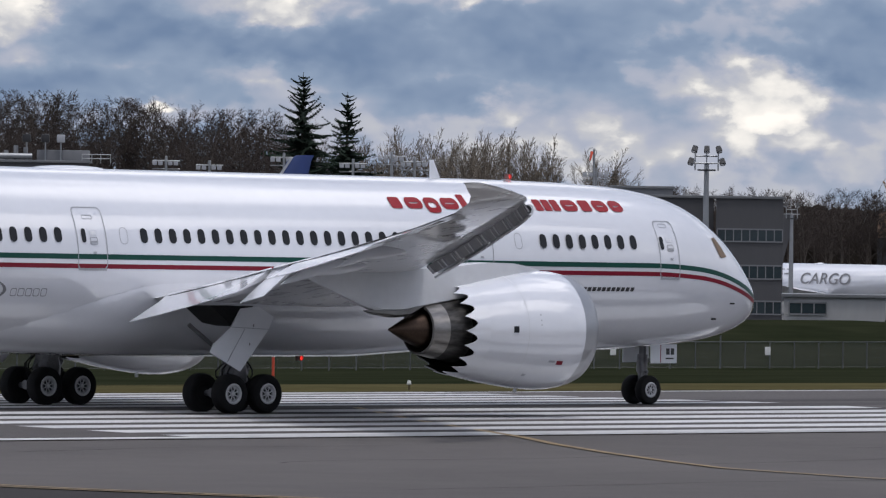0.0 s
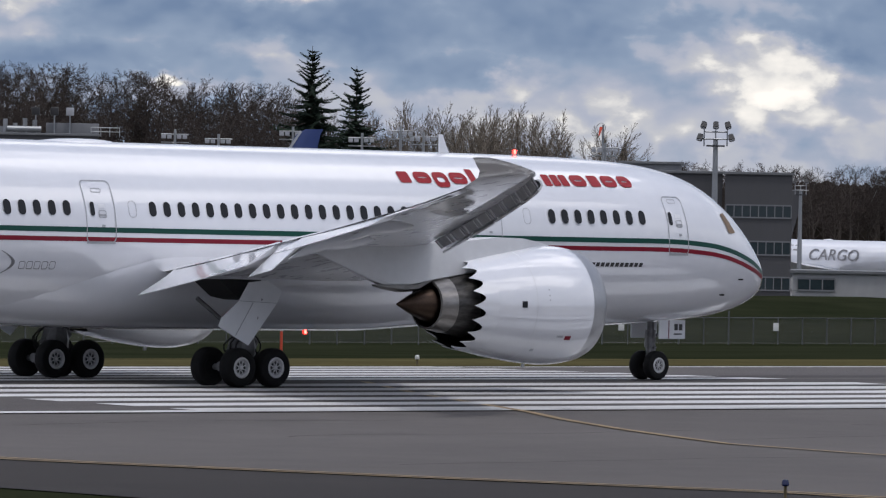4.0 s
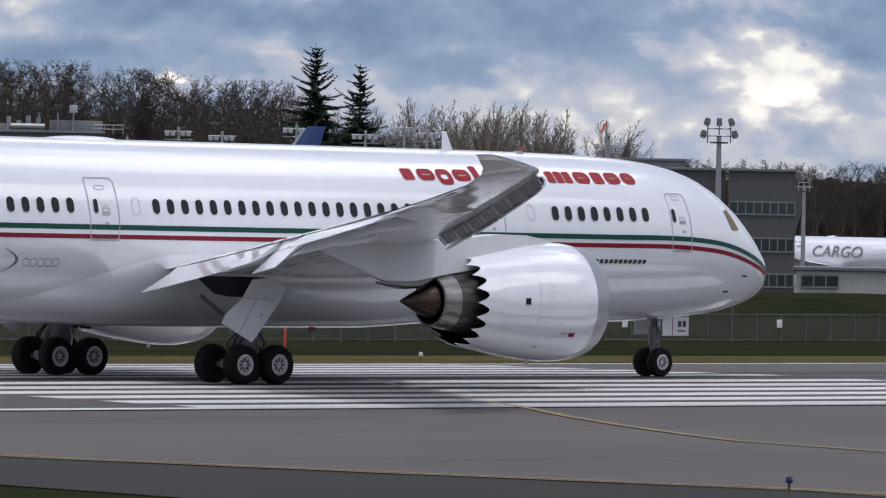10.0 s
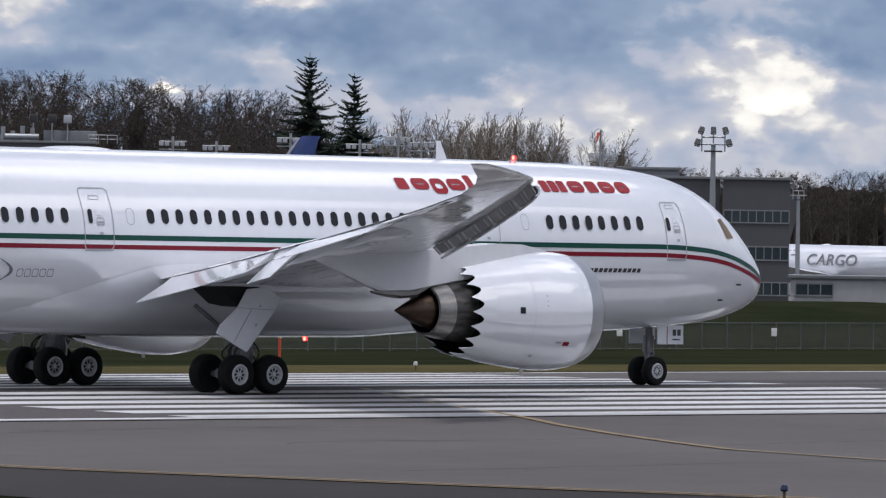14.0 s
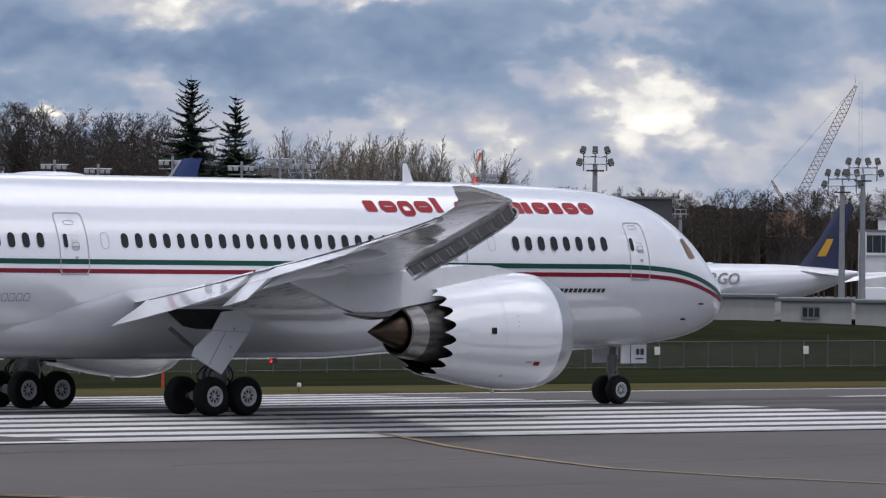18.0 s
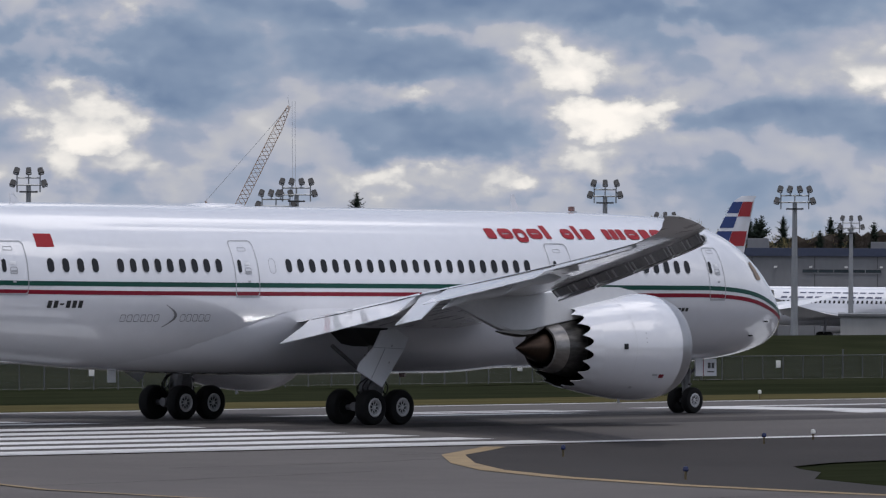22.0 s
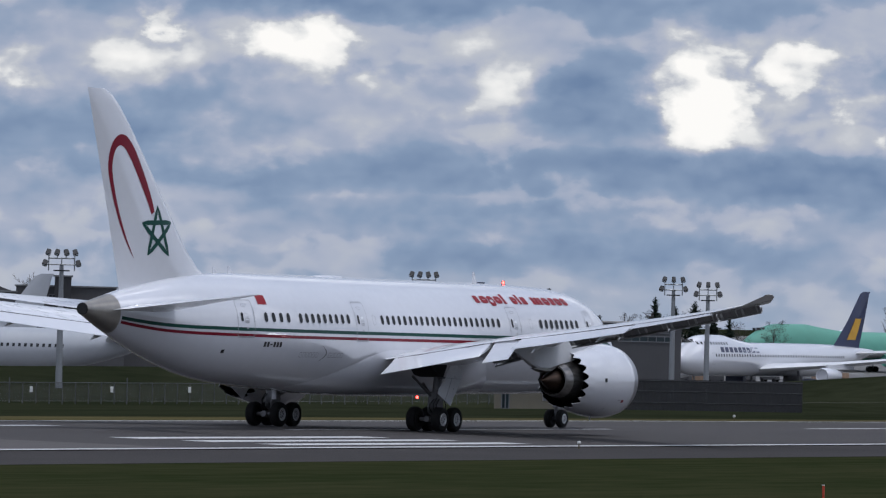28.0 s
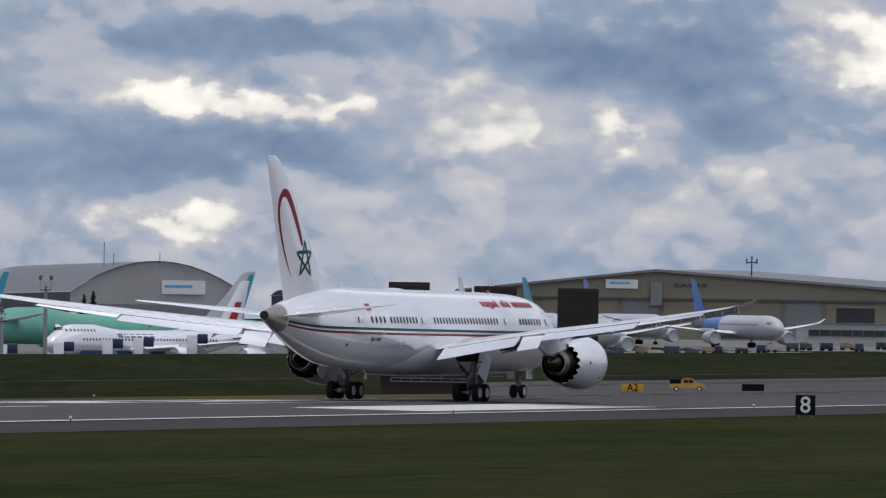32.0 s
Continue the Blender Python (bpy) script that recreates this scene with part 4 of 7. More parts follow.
    for o in (-1, 1):
        d = part("nose_gear_door", tuple_box(-5.80, -4.56, o * 0.72 - 0.025, o * 0.72 + 0.025, 1.62, 2.28), PAINT, root, "white nose gear door", smooth=False)
        part("door_marking", tuple_merge(tuple_box(-5.08, -4.92, o * 0.752 - 0.004, o * 0.752 + 0.004, 1.92, 2.14), tuple_box(-4.86, -4.70, o * 0.752 - 0.004, o * 0.752 + 0.004, 1.92, 2.14),
                                         tuple_box(-5.1, -4.72, o * 0.752 - 0.004, o * 0.752 + 0.004, 1.76, 1.81)), BLACK_TITLE, d, "black painted marking bars", smooth=False)
        part("door_stripe", tuple_box(-5.36, -5.33, o * 0.752 - 0.004, o * 0.752 + 0.004, 1.63, 2.27), RED, d, "thin dark red stripe", smooth=False)


def tuple_merge(*items):
    v, f = [], []
    for a, b in items:
        f += [tuple(i + len(v) for i in g) for g in b]
        v += list(a)
    return v, f


# fin: height, leading edge, trailing edge, half thickness
FIN = [(6.6, -42.6, -52.2, 0.34), (7.7, -43.6, -52.55, 0.36), (8.2, -44.8, -52.7, 0.36), (9.2, -46.05, -53.05, 0.34), (10.85, -47.6, -53.6, 0.30), (13.0, -49.6, -54.35, 0.24), (15.2, -51.7, -55.15, 0.17),
       (16.2, -52.8, -55.5, 0.13), (16.7, -53.5, -55.68, 0.10), (16.95, -54.2, -55.78, 0.05)]


def fin_y(x, z):
    le, te, h = (lerp_table([(r[0], r[i]) for r in FIN], z) for i in (1, 2, 3))
    t = min(1, max(0, (le - x) / (le - te)))
    return h * (2.969 * math.sqrt(t) - 1.26 * t - 3.516 * t * t + 2.843 * t ** 3 - 1.04 * t ** 4)


def fin_stroke(path, widths, side):
    v, f = [], []
    for i, (x, z) in enumerate(path):
        a, b = Vector(path[max(0, i - 1)]), Vector(path[min(len(path) - 1, i + 1)])
        d = (b - a).normalized()
        w = widths[i] / 2
        for q in (-1, 0, 1):
            px, pz = x - d.y * w * q, z + d.x * w * q
            v.append((px, side * (fin_y(px, pz) + 0.012), pz))
        if i:
            k = 3 * i - 3
            f += [(k, k + 1, k + 4, k + 3), (k + 1, k + 2, k + 5, k + 4)]
    return v, f


def build_tail(root):
    rings = []
    k = 10
    for z, le, te, h in FIN:
        ring = []
        for sgn, order in ((1, range(k)), (-1, range(k - 2, 0, -1))):
            for i in order:
                t = 0.5 - 0.5 * math.cos(math.pi * i / (k - 1))
                x = le - (le - te) * t
                ring.append((x, sgn * fin_y(x, z), z))
        rings.append(ring)
    part("fin", loft(rings), PAINT, root, "white tail fin")
    for side in (-1, 1):
        pts = [(-51.3, 8.65), (-52.1, 9.7), (-52.85, 11.0), (-53.4, 12.3), (-53.62, 13.2), (-53.45, 14.0), (-53.0, 14.42), (-52.4, 14.38), (-51.75, 13.85), (-51.1, 13.05), (-50.5, 12.2), (-50.0, 11.4), (-49.75, 10.9)]
        wid = [0.02, 0.14, 0.22, 0.28, 0.34, 0.42, 0.52, 0.60, 0.62, 0.58, 0.50, 0.40, 0.30]
        fine, fw = [], []
        for i in range(61):
            t = i / 60 * (len(pts) - 1)
            fine.append((lerp_table([(j, p[0]) for j, p in enumerate(pts)], t), lerp_table([(j, p[1]) for j, p in enumerate(pts)], t)))
            fw.append(lerp_table(list(enumerate(wid)), t))
        part("fin_arch", fin_stroke(fine, fw, side), RED, root, "dark red painted arch")
        star = [(-49.3, 11.28), (-48.2, 8.8), (-50.68, 10.4), (-47.92, 10.48), (-50.1, 8.8)]
        for i in range(5):
            a, b = star[i], star[(i + 1) % 5]
            path = [(a[0] + (b[0] - a[0]) * j / 6, a[1] + (b[1] - a[1]) * j / 6) for j in range(7)]
            part("fin_star_stroke", fin_stroke(path, [0.06] + [0.24] * 5 + [0.06], side), GREEN, root, "green painted star stroke")
        st = [foil(le, te, y, z, th, 0.05) for y, le, te, z, th in ((0.3, -48.6, -53.9, 6.05, 0.10), (1.6, -49.5, -54.1, 6.15, 0.10), (5.5, -52.1, -54.9, 6.55, 0.09), (8.6, -54.1, -55.5, 6.86, 0.08), (9.6, -54.9, -55.7, 6.97, 0.06))]
        part("tailplane", mirrored(loft(st), side), WING_TOP, root, "grey-white tailplane")
    part("tail_cone", loft(fuselage_rings(53.4, 55.75, 8, 32), True, (False, False)), TAILCONE, root, "bare metal tail cone")
    part("exhaust_ring", revolve([(-55.78, 0.30), (-55.4, 0.27), (-55.0, 0.25)], 20, "x", (0, 0, 6.05)), DARK, root, "black exhaust opening")
    part("logo_light", revolve([(-52.62, 0.0), (-52.6, 0.05), (-52.5, 0.06)], 10, "x", (0, -1.18, 6.25)), glowing("white_tail_light", (1, 1, 1), 1.5), root, "small white light")


def build_airliner():
    root = thing("airliner", "white twin-engine airliner with green and red stripes, rolling on the runway", "airplane")
    part("fuselage", loft(fuselage_rings(0.42, 1.2, 10)[:-1] + fuselage_rings(1.2, 10, 26)[:-1] + fuselage_rings(10, 38, 28)[:-1] + fuselage_rings(38, 53.4, 34)), PAINT, root, "glossy white fuselage")
    # belly fairing: the lower hull swells to a boxier section and fades out fore and aft
    rings = []
    for i in range(41):
        s = 14.6 + 27.4 * i / 40
        e = min(1, (s - 14.6) / 5.5) if s < 25 else min(1, (42.0 - s) / 13.0)
        e = max(0.0, e) ** 1.2
        e = e * e * (3 - 2 * e)
        w, t, bt, c = section(s)
        lim = radians(20 + 62 * e)
        ring = []
        for k in range(29):
            u = 2 * k / 28 - 1
            a, fade = lim * u, 1 - abs(u) ** 3
            off, q = -0.04 + 0.20 * e * fade, 1 - 0.16 * e * fade
            ring.append((-s, (w + off) * math.copysign(abs(math.sin(a)) ** q, a), c - (c - bt + off) * math.cos(a) ** q))
        ring = [(-s, ring[0][1] * 0.9, ring[0][2] + 0.15)] + ring + [(-s, ring[-1][1] * 0.9, ring[-1][2] + 0.15)]
        rings.append(ring)
    part("belly_fairing", loft(rings), PAINT, root, "white wing-to-body fairing")
    green = [(0.755, 3.86), (1.378, 4.06), (2.336, 4.36), (3.294, 4.62), (4.252, 4.81), (5.21, 4.94), (7.126, 5.05), (10, 5.07), (36, 5.18), (46, 5.26), (50, 5.36), (53, 5.62), (54.6, 5.86)]
    red = [(0.707, 3.74), (1.378, 3.88), (2.336, 4.12), (3.294, 4.35), (4.252, 4.53), (5.21, 4.65), (7.126, 4.76), (10, 4.78), (36, 4.87), (46, 4.96), (50, 5.08), (53, 5.40), (54.4, 5.68)]
    wins = [30.50 - 0.608 * i for i in range(22)] + [30.50 - 0.608 * i for i in range(29, 37)] + [42.27, 41.58, 40.89, 40.2] + [38.98 - 0.612 * i for i in range(9)]
    for side in (-1, 1):
        part("green_stripe", skin_band(green, 0.17, 0.76, 53.3, 150, side), GREEN, root, "dark green stripe")
        part("red_stripe", skin_band(red, 0.15, 0.71, 53.3, 150, side), RED, root, "dark red stripe")
        mid = part("cabin_window", skin_patch([(20 + s, z) for s, z in rounded(-0.15, 0.15, 5.62, 6.11, 0.145, 5)], side, 0.022), GLASS_DARK, root, "dark oval cabin window")
        for s in wins:
            if 11 < s < 38:
                share(mid, pose(20 - s, 0, 0))
            else:
                part("cabin_window", skin_patch([(s + a, z) for a, z in rounded(-0.15, 0.15, 5.62, 6.11, 0.145, 5)], side, 0.022), GLASS_DARK, root, "dark oval cabin window")
        bpy.data.objects.remove(mid)
        for s in (31.35, 14.0):
            part("blanked_window", skin_frame(s - 0.17, s + 0.17, 5.58, 6.13, 0.15, 0.02, side, 0.006), SEAM, root)
        for s0, s1, z0, z1 in ((6.37, 7.38, 4.60, 6.62), (15.2, 16.45, 4.72, 6.74), (32.08, 33.32, 4.74, 6.78), (43.28, 44.7, 4.83, 6.72)):
            part("door_outline", skin_frame(s0, s1, z0, z1, 0.16, 0.035, side), SEAM, root, "grey outline of a cabin door")
            cs = (s0 + s1) / 2
            part("door_sill", skin_quad(s0 + 0.03, s1 - 0.03, z0 - 0.03, z0 + 0.05, side, 0.016), SEAM, root)
            part("door_window", skin_patch(rounded(cs + 0.24, cs + 0.42, 5.62, 6.08, 0.085, 4), side, 0.022), GLASS_DARK, root, "small dark door window")
            part("door_handle", skin_quad(cs - 0.22, cs + 0.06, 5.62, 5.68, side, 0.03), SEAM, root)
            part("door_handle_pocket", skin_frame(cs - 0.24, cs + 0.08, 5.55, 5.80, 0.06, 0.025, side, 0.012), SEAM, root)
            part("door_placard", skin_quad(cs - 0.16, cs - 0.02, 5.25, 5.33, side, 0.012), SEAM, root)
            part("door_placard", skin_quad(cs - 0.2, cs + 0.06, 5.88, 6.0, side, 0.012), PAINT_GREY, root)
            part("door_vent", skin_frame(cs - 0.18, cs + 0.25, 6.38, 6.52, 0.06, 0.018, side, 0.012), SEAM, root)
        # the title: one red block a character
        for s, e, tall in ((19.28, 18.77, 0), (18.58, 17.82, 0), (17.72, 17.06, -1), (16.95, 16.18, 0), (16.05, 15.74, 1), (15.06, 14.42, 0), (14.28, 14.02, 1), (13.86, 13.30, 0),
                           (12.68, 11.46, 0), (11.36, 10.64, 0), (10.5, 10.0, 0), (9.88, 9.19, 0), (9.08, 8.46, 0)):
            z0, z1 = 6.91 - (0.13 if tall < 0 else 0), 7.29 + (0.12 if tall > 0 else 0)
            if s - e > 1.0:      # the widest block is slit twice
                for j in range(3):
                    w = (s - e) / 3
                    part("title_block", skin_patch(rounded(e + w * j + 0.03, e + w * (j + 1) - 0.03, z0, z1, 0.06, 3), side, 0.03), TITLE_RED, root, "red title block")
            elif s - e > 0.6:      # a broad block with an open middle
                part("title_block", skin_frame(e, s, z0, z1, 0.18, 0.17, side, 0.03), TITLE_RED, root, "red title block with an open middle")
            else:
                part("title_block", skin_patch(rounded(e, s, z0, z1, 0.08 if s - e > 0.4 else 0.04, 4), side, 0.03), TITLE_RED, root, "red title block")
        for i in range(11):
            s = 11.0 - 0.225 * i
            part("type_mark", skin_quad(s - 0.16, s, 4.16, 4.30, side, 0.01, 0.25), BLACK_TITLE, root)
        for i, s in enumerate([38.9 - 0.33 * j for j in range(6)] + [35.95 - 0.31 * j for j in range(5)]):
            part("script_mark", skin_frame(s - 0.25, s, 3.86, 4.12, 0.06, 0.022, side, 0.01), GREY_TITLE, root)
        arc = [(36.75 - 0.55 * math.sin(math.pi * i / 12), 3.66 + 0.80 * i / 12) for i in range(13)]
        v, f = [], []
        for i, (s, z) in enumerate(arc):
            w = 0.02 + 0.05 * math.sin(math.pi * i / 12)
            v += [(-s - w, side * (skin_y(s, z) + 0.01), z), (-s + w, side * (skin_y(s, z) + 0.01), z)]
            if i:
                f.append((2 * i - 2, 2 * i - 1, 2 * i + 1, 2 * i))
        part("script_arc", (v, f), GREY_TITLE, root, "thin grey painted arc")
        for i in range(6):
            s = 42.42 - 0.28 * i
            z0, z1 = (4.36, 4.62) if i != 2 else (4.46, 4.52)
            part("registration_bar", skin_quad(s - 0.19, s, z0, z1, side, 0.01, 0.1), BLACK_TITLE, root)
        part("flag_mark", skin_quad(41.9, 42.7, 6.50, 6.97, side, 0.01, 0.12), TITLE_RED, root, "small red painted flag")
        part("outflow_vent", skin_quad(45.4, 45.65, 4.0, 4.18, side, 0.012), DARK, root)
        # windshield
        part("windshield", skin_patch([(4.2, 6.04), (3.92, 6.08), (3.68, 5.74), (3.46, 5.40), (3.7, 5.36), (3.97, 5.38), (4.08, 5.7)], side, 0.03), COCKPIT, root, "bronze tinted cockpit window")
        part("windshield", skin_patch([(3.45, 6.46), (3.0, 6.2), (2.75, 5.98), (2.85, 5.92), (3.2, 6.12), (3.6, 6.42)], side, 0.02), COCKPIT, root, "bronze tinted cockpit window")
        for s, z in ((3.2, 3.75), (4.0, 3.2)):
            part("probe", tube((-s, side * skin_y(s, z), z), (-s + 0.12, side * (skin_y(s, z) + 0.12), z), 0.03), DARK, root)
        build_wing(root, side)
        build_engine(root, side)
    build_gear(root)
    build_tail(root)
    for s, h in ((15.4, 0.62), (48.5, 0.0), (41.5, 0.32), (43.0, 0.30)):
        if h:
            z = lerp_table(TOP, s)
            part("antenna", loft([[(-s + 0.25, -0.02, z - 0.05), (-s - 0.25, -0.02, z - 0.05), (-s - 0.25, 0.02, z - 0.05), (-s + 0.25, 0.02, z - 0.05)],
                                  [(-s - 0.08, -0.01, z + h), (-s - 0.25, -0.01, z + h), (-s - 0.25, 0.01, z + h), (-s - 0.08, 0.01, z + h)]]), PAINT, root)
    part("antenna_dome", loft([[(-31.5 + a * 1.6 * math.cos(t), a * 0.5 * math.sin(t), 8.0 + 0.14 * math.sqrt(max(0, 1 - a * a))) for t in [2 * math.pi * j / 20 for j in range(20)]] for a in (1, 0.9, 0.7, 0.4, 0.05)], True, (False, True)), PAINT, root)
    for x, z, up in ((-12.1, 7.95, 1), (-21.45, 1.92, -1)):
        part("beacon_base", revolve([(z - up * 0.03, 0.15), (z + up * 0.02, 0.14), (z + up * 0.03, 0.11)], 16, "z", (x, 0, 0)), LIP, root)
        # opaque hood, added so that the steady lamp shows as a strobe's flashes
        hood = tuple_merge(tuple_box(-0.02, 0.18, -0.085, -0.07, 0, up * 0.17), tuple_box(-0.02, 0.18, 0.07, 0.085, 0, up * 0.17),
                           tuple_box(-0.03, 0.0, -0.085, 0.085, 0, up * 0.17), tuple_box(-0.02, 0.12, -0.085, 0.085, up * 0.165, up * 0.18))
        turret = part("beacon", hood, RED_GLASS, root, "small red beacon with an added hood that makes it flash", smooth=False, at=pose(x, 0, z + up * 0.03))
        part("beacon_lamp", tuple_box(0.004, 0.02, -0.05, 0.05, up * 0.012, up * 0.155), BEACON_GLOW, turret, "glowing red lamp", smooth=False)
        BEACONS.append((turret, x, z + up * 0.03))
    part("belly_antenna", tuple_box(-36.9, -36.5, -0.02, 0.02, 1.65, 2.1), PAINT, root)
    return root


AIRLINER = build_airliner()


def motions():
    walk(AIRLINER, [(t, pose(s, 0, slope(s - 28), 0, 0.08 * min(1, max(0, (s - 60) / 40)), 0)) for t, s in ROLL])
    # the wheels turn as the aircraft rolls, as fast as one step a picture can show
    times = [0.0] + [15.2 + 0.2 * i for i in range(12)] + [17.6 + 0.1 * i for i in range(24)] + [20.0 + i / 30 for i in range(361)]
    for w, x, y, r, lift in WHEELS:
        rows, angle, last = [], 0.0, 0.0
        for t in times:
            if t > 32.001:
                break
            s = lerp_table(ROLL, t) if t > 14.5 else 0.0
            angle += min(84.0, math.degrees((s - last) / r))
            last = s
            rows.append((t, pose(x, y, r + lift, 0, angle, 0)))
        walk(w, rows)
    # the beacons' added hoods sweep round, baring the lamp once in 1.415 s
    for b, x, z in BEACONS:
        walk(b, [(0.25 * i, pose(x, 0, z, 0, 0, 360 * (0.25 * i - 6.86) / 1.415 - 136)) for i in range(129)])


# ---- round the airfield ----
def far(az, d, z=0.0):
    return Vector((EYE[0] + d * math.cos(radians(az)), EYE[1] + d * math.sin(radians(az)), z))


def height(el, d):
    return EYE[2] + d * math.tan(radians(el))


def land(p):
    return ground_z(p.x, p.y)


BARK = material("dark_wet_bark", (0.055, 0.044, 0.036), 0.9, vary=0.3, scale=0.5)
TWIG = material("bare_brown_twigs", (0.044, 0.036, 0.032), 0.95, vary=0.3, scale=0.2, each=0.6, spec=0.1)
TWIG_PALE = material("bare_grey_twigs", (0.12, 0.102, 0.082), 0.95, vary=0.3, scale=0.2, each=0.6, spec=0.1)
TWIG_GOLD = material("budding_yellow_twigs", (0.185, 0.155, 0.075), 0.95, vary=0.3, scale=0.2, each=0.6, spec=0.1)
NEEDLE = material("dark_conifer_needles", (0.013, 0.020, 0.014), 0.95, vary=0.4, scale=0.6, each=0.6, spec=0.1)
SCRUB = material("brown_woodland_scrub", (0.034, 0.028, 0.023), 0.95, vary=0.45, scale=0.12, spec=0.05)
GALV = material("galvanised_steel", (0.30, 0.31, 0.32), 0.45, metal=0.7, vary=0.12, scale=1.0)
LAMPBODY = material("dark_floodlight_housing", (0.022, 0.022, 0.024), 0.5, vary=0.2)
LAMPGLASS = material("floodlight_glass", (0.32, 0.33, 0.35), 0.15, vary=0.1)
CLAD_DARK = material("dark_grey_cladding", (0.060, 0.060, 0.064), 0.7, vary=0.12, scale=0.2, stretch=(1, 1, 0.3))
CLAD_MID = material("mid_grey_cladding", (0.16, 0.165, 0.175), 0.7, vary=0.12, scale=0.15, stretch=(1, 1, 0.3))
CLAD_LIGHT = material("pale_grey_cladding", (0.30, 0.30, 0.30), 0.7, vary=0.10, scale=0.15, stretch=(1, 1, 0.3))
CLAD_WHITE = material("white_cladding", (0.62, 0.63, 0.65), 0.65, vary=0.06, scale=0.15)
CLAD_TAN = material("tan_cladding", (0.18, 0.16, 0.118), 0.75, vary=0.10, scale=0.1, stretch=(1, 1, 0.3))
ROOF_BLUE = material("dark_blue_roof_band", (0.030, 0.040, 0.075), 0.6, vary=0.15, scale=0.2)
ROOF_GREY = material("grey_metal_roof", (0.15, 0.155, 0.16), 0.5, metal=0.3, vary=0.15, scale=0.1)
PANE = material("dark_tinted_window_pane", (0.018, 0.027, 0.031), 0.08, vary=0.4, scale=0.3, each=0.9)
CAB_GLASS = material("green_cab_glazing", (0.05, 0.11, 0.10), 0.08, vary=0.5, scale=0.8, second=(0.16, 0.26, 0.24))
CONCRETE = material("pale_concrete", (0.42, 0.41, 0.40), 0.8, vary=0.10, scale=0.2, stretch=(1, 1, 0.25))
SIGN_BLACK = material("black_sign_face", (0.006, 0.006, 0.0065), 0.85, vary=0.2, spec=0.1)
SCREEN = material("dark_brown_screen_slats", (0.030, 0.023, 0.023), 0.8, vary=0.3, scale=0.4, spec=0.2)
FENCE = material("dull_weathered_steel", (0.10, 0.105, 0.11), 0.6, metal=0.3, vary=0.2)
SIGN_YELLOW = material("yellow_sign_face", (0.48, 0.28, 0.02), 0.6, vary=0.1)
SIGN_WHITE = material("white_sign_face", (0.62, 0.62, 0.60), 0.6, vary=0.08)
ORANGE = material("safety_orange", (0.45, 0.05, 0.02), 0.7, vary=0.15)
BLUE_GLASS = material("blue_taxi_light_glass", (0.008, 0.014, 0.06), 0.2)
CRANE_PAINT = material("tan_crane_paint", (0.27, 0.18, 0.12), 0.6, vary=0.2, scale=0.3)
PRIMER = material("green_primer_coat", (0.10, 0.30, 0.23), 0.6, vary=0.08, scale=0.05)
NAVY = material("navy_tail_paint", (0.012, 0.018, 0.065), 0.35, coat=0.3)
BLUE = material("bright_blue_tail_paint", (0.035, 0.13, 0.42), 0.35, coat=0.3)
NAVY_BLUE = material("flag_blue_tail_paint", (0.010, 0.034, 0.16), 0.35, coat=0.3)
MID_BLUE = material("mid_blue_paint", (0.05, 0.20, 0.55), 0.35, coat=0.3)
SKY_BLUE = material("sky_blue_tail_paint", (0.10, 0.34, 0.62), 0.35, coat=0.3)
TEAL = material("teal_tail_paint", (0.03, 0.24, 0.36), 0.35, coat=0.3)
# real silver on the near jets; on far white ones it paints in haze
SILVER_AND_HAZE = material("silver_aircraft_paint", (0.38, 0.395, 0.42), 0.35, vary=0.04, coat=0.3)
FLAG_RED = material("bright_red_tail_paint", (0.30, 0.014, 0.02), 0.35, coat=0.3)
YELLOW_PAINT = material("warm_yellow_paint", (0.55, 0.30, 0.02), 0.4)
TRUCK_YELLOW = material("amber_truck_paint", (0.50, 0.26, 0.05), 0.4, coat=0.4)


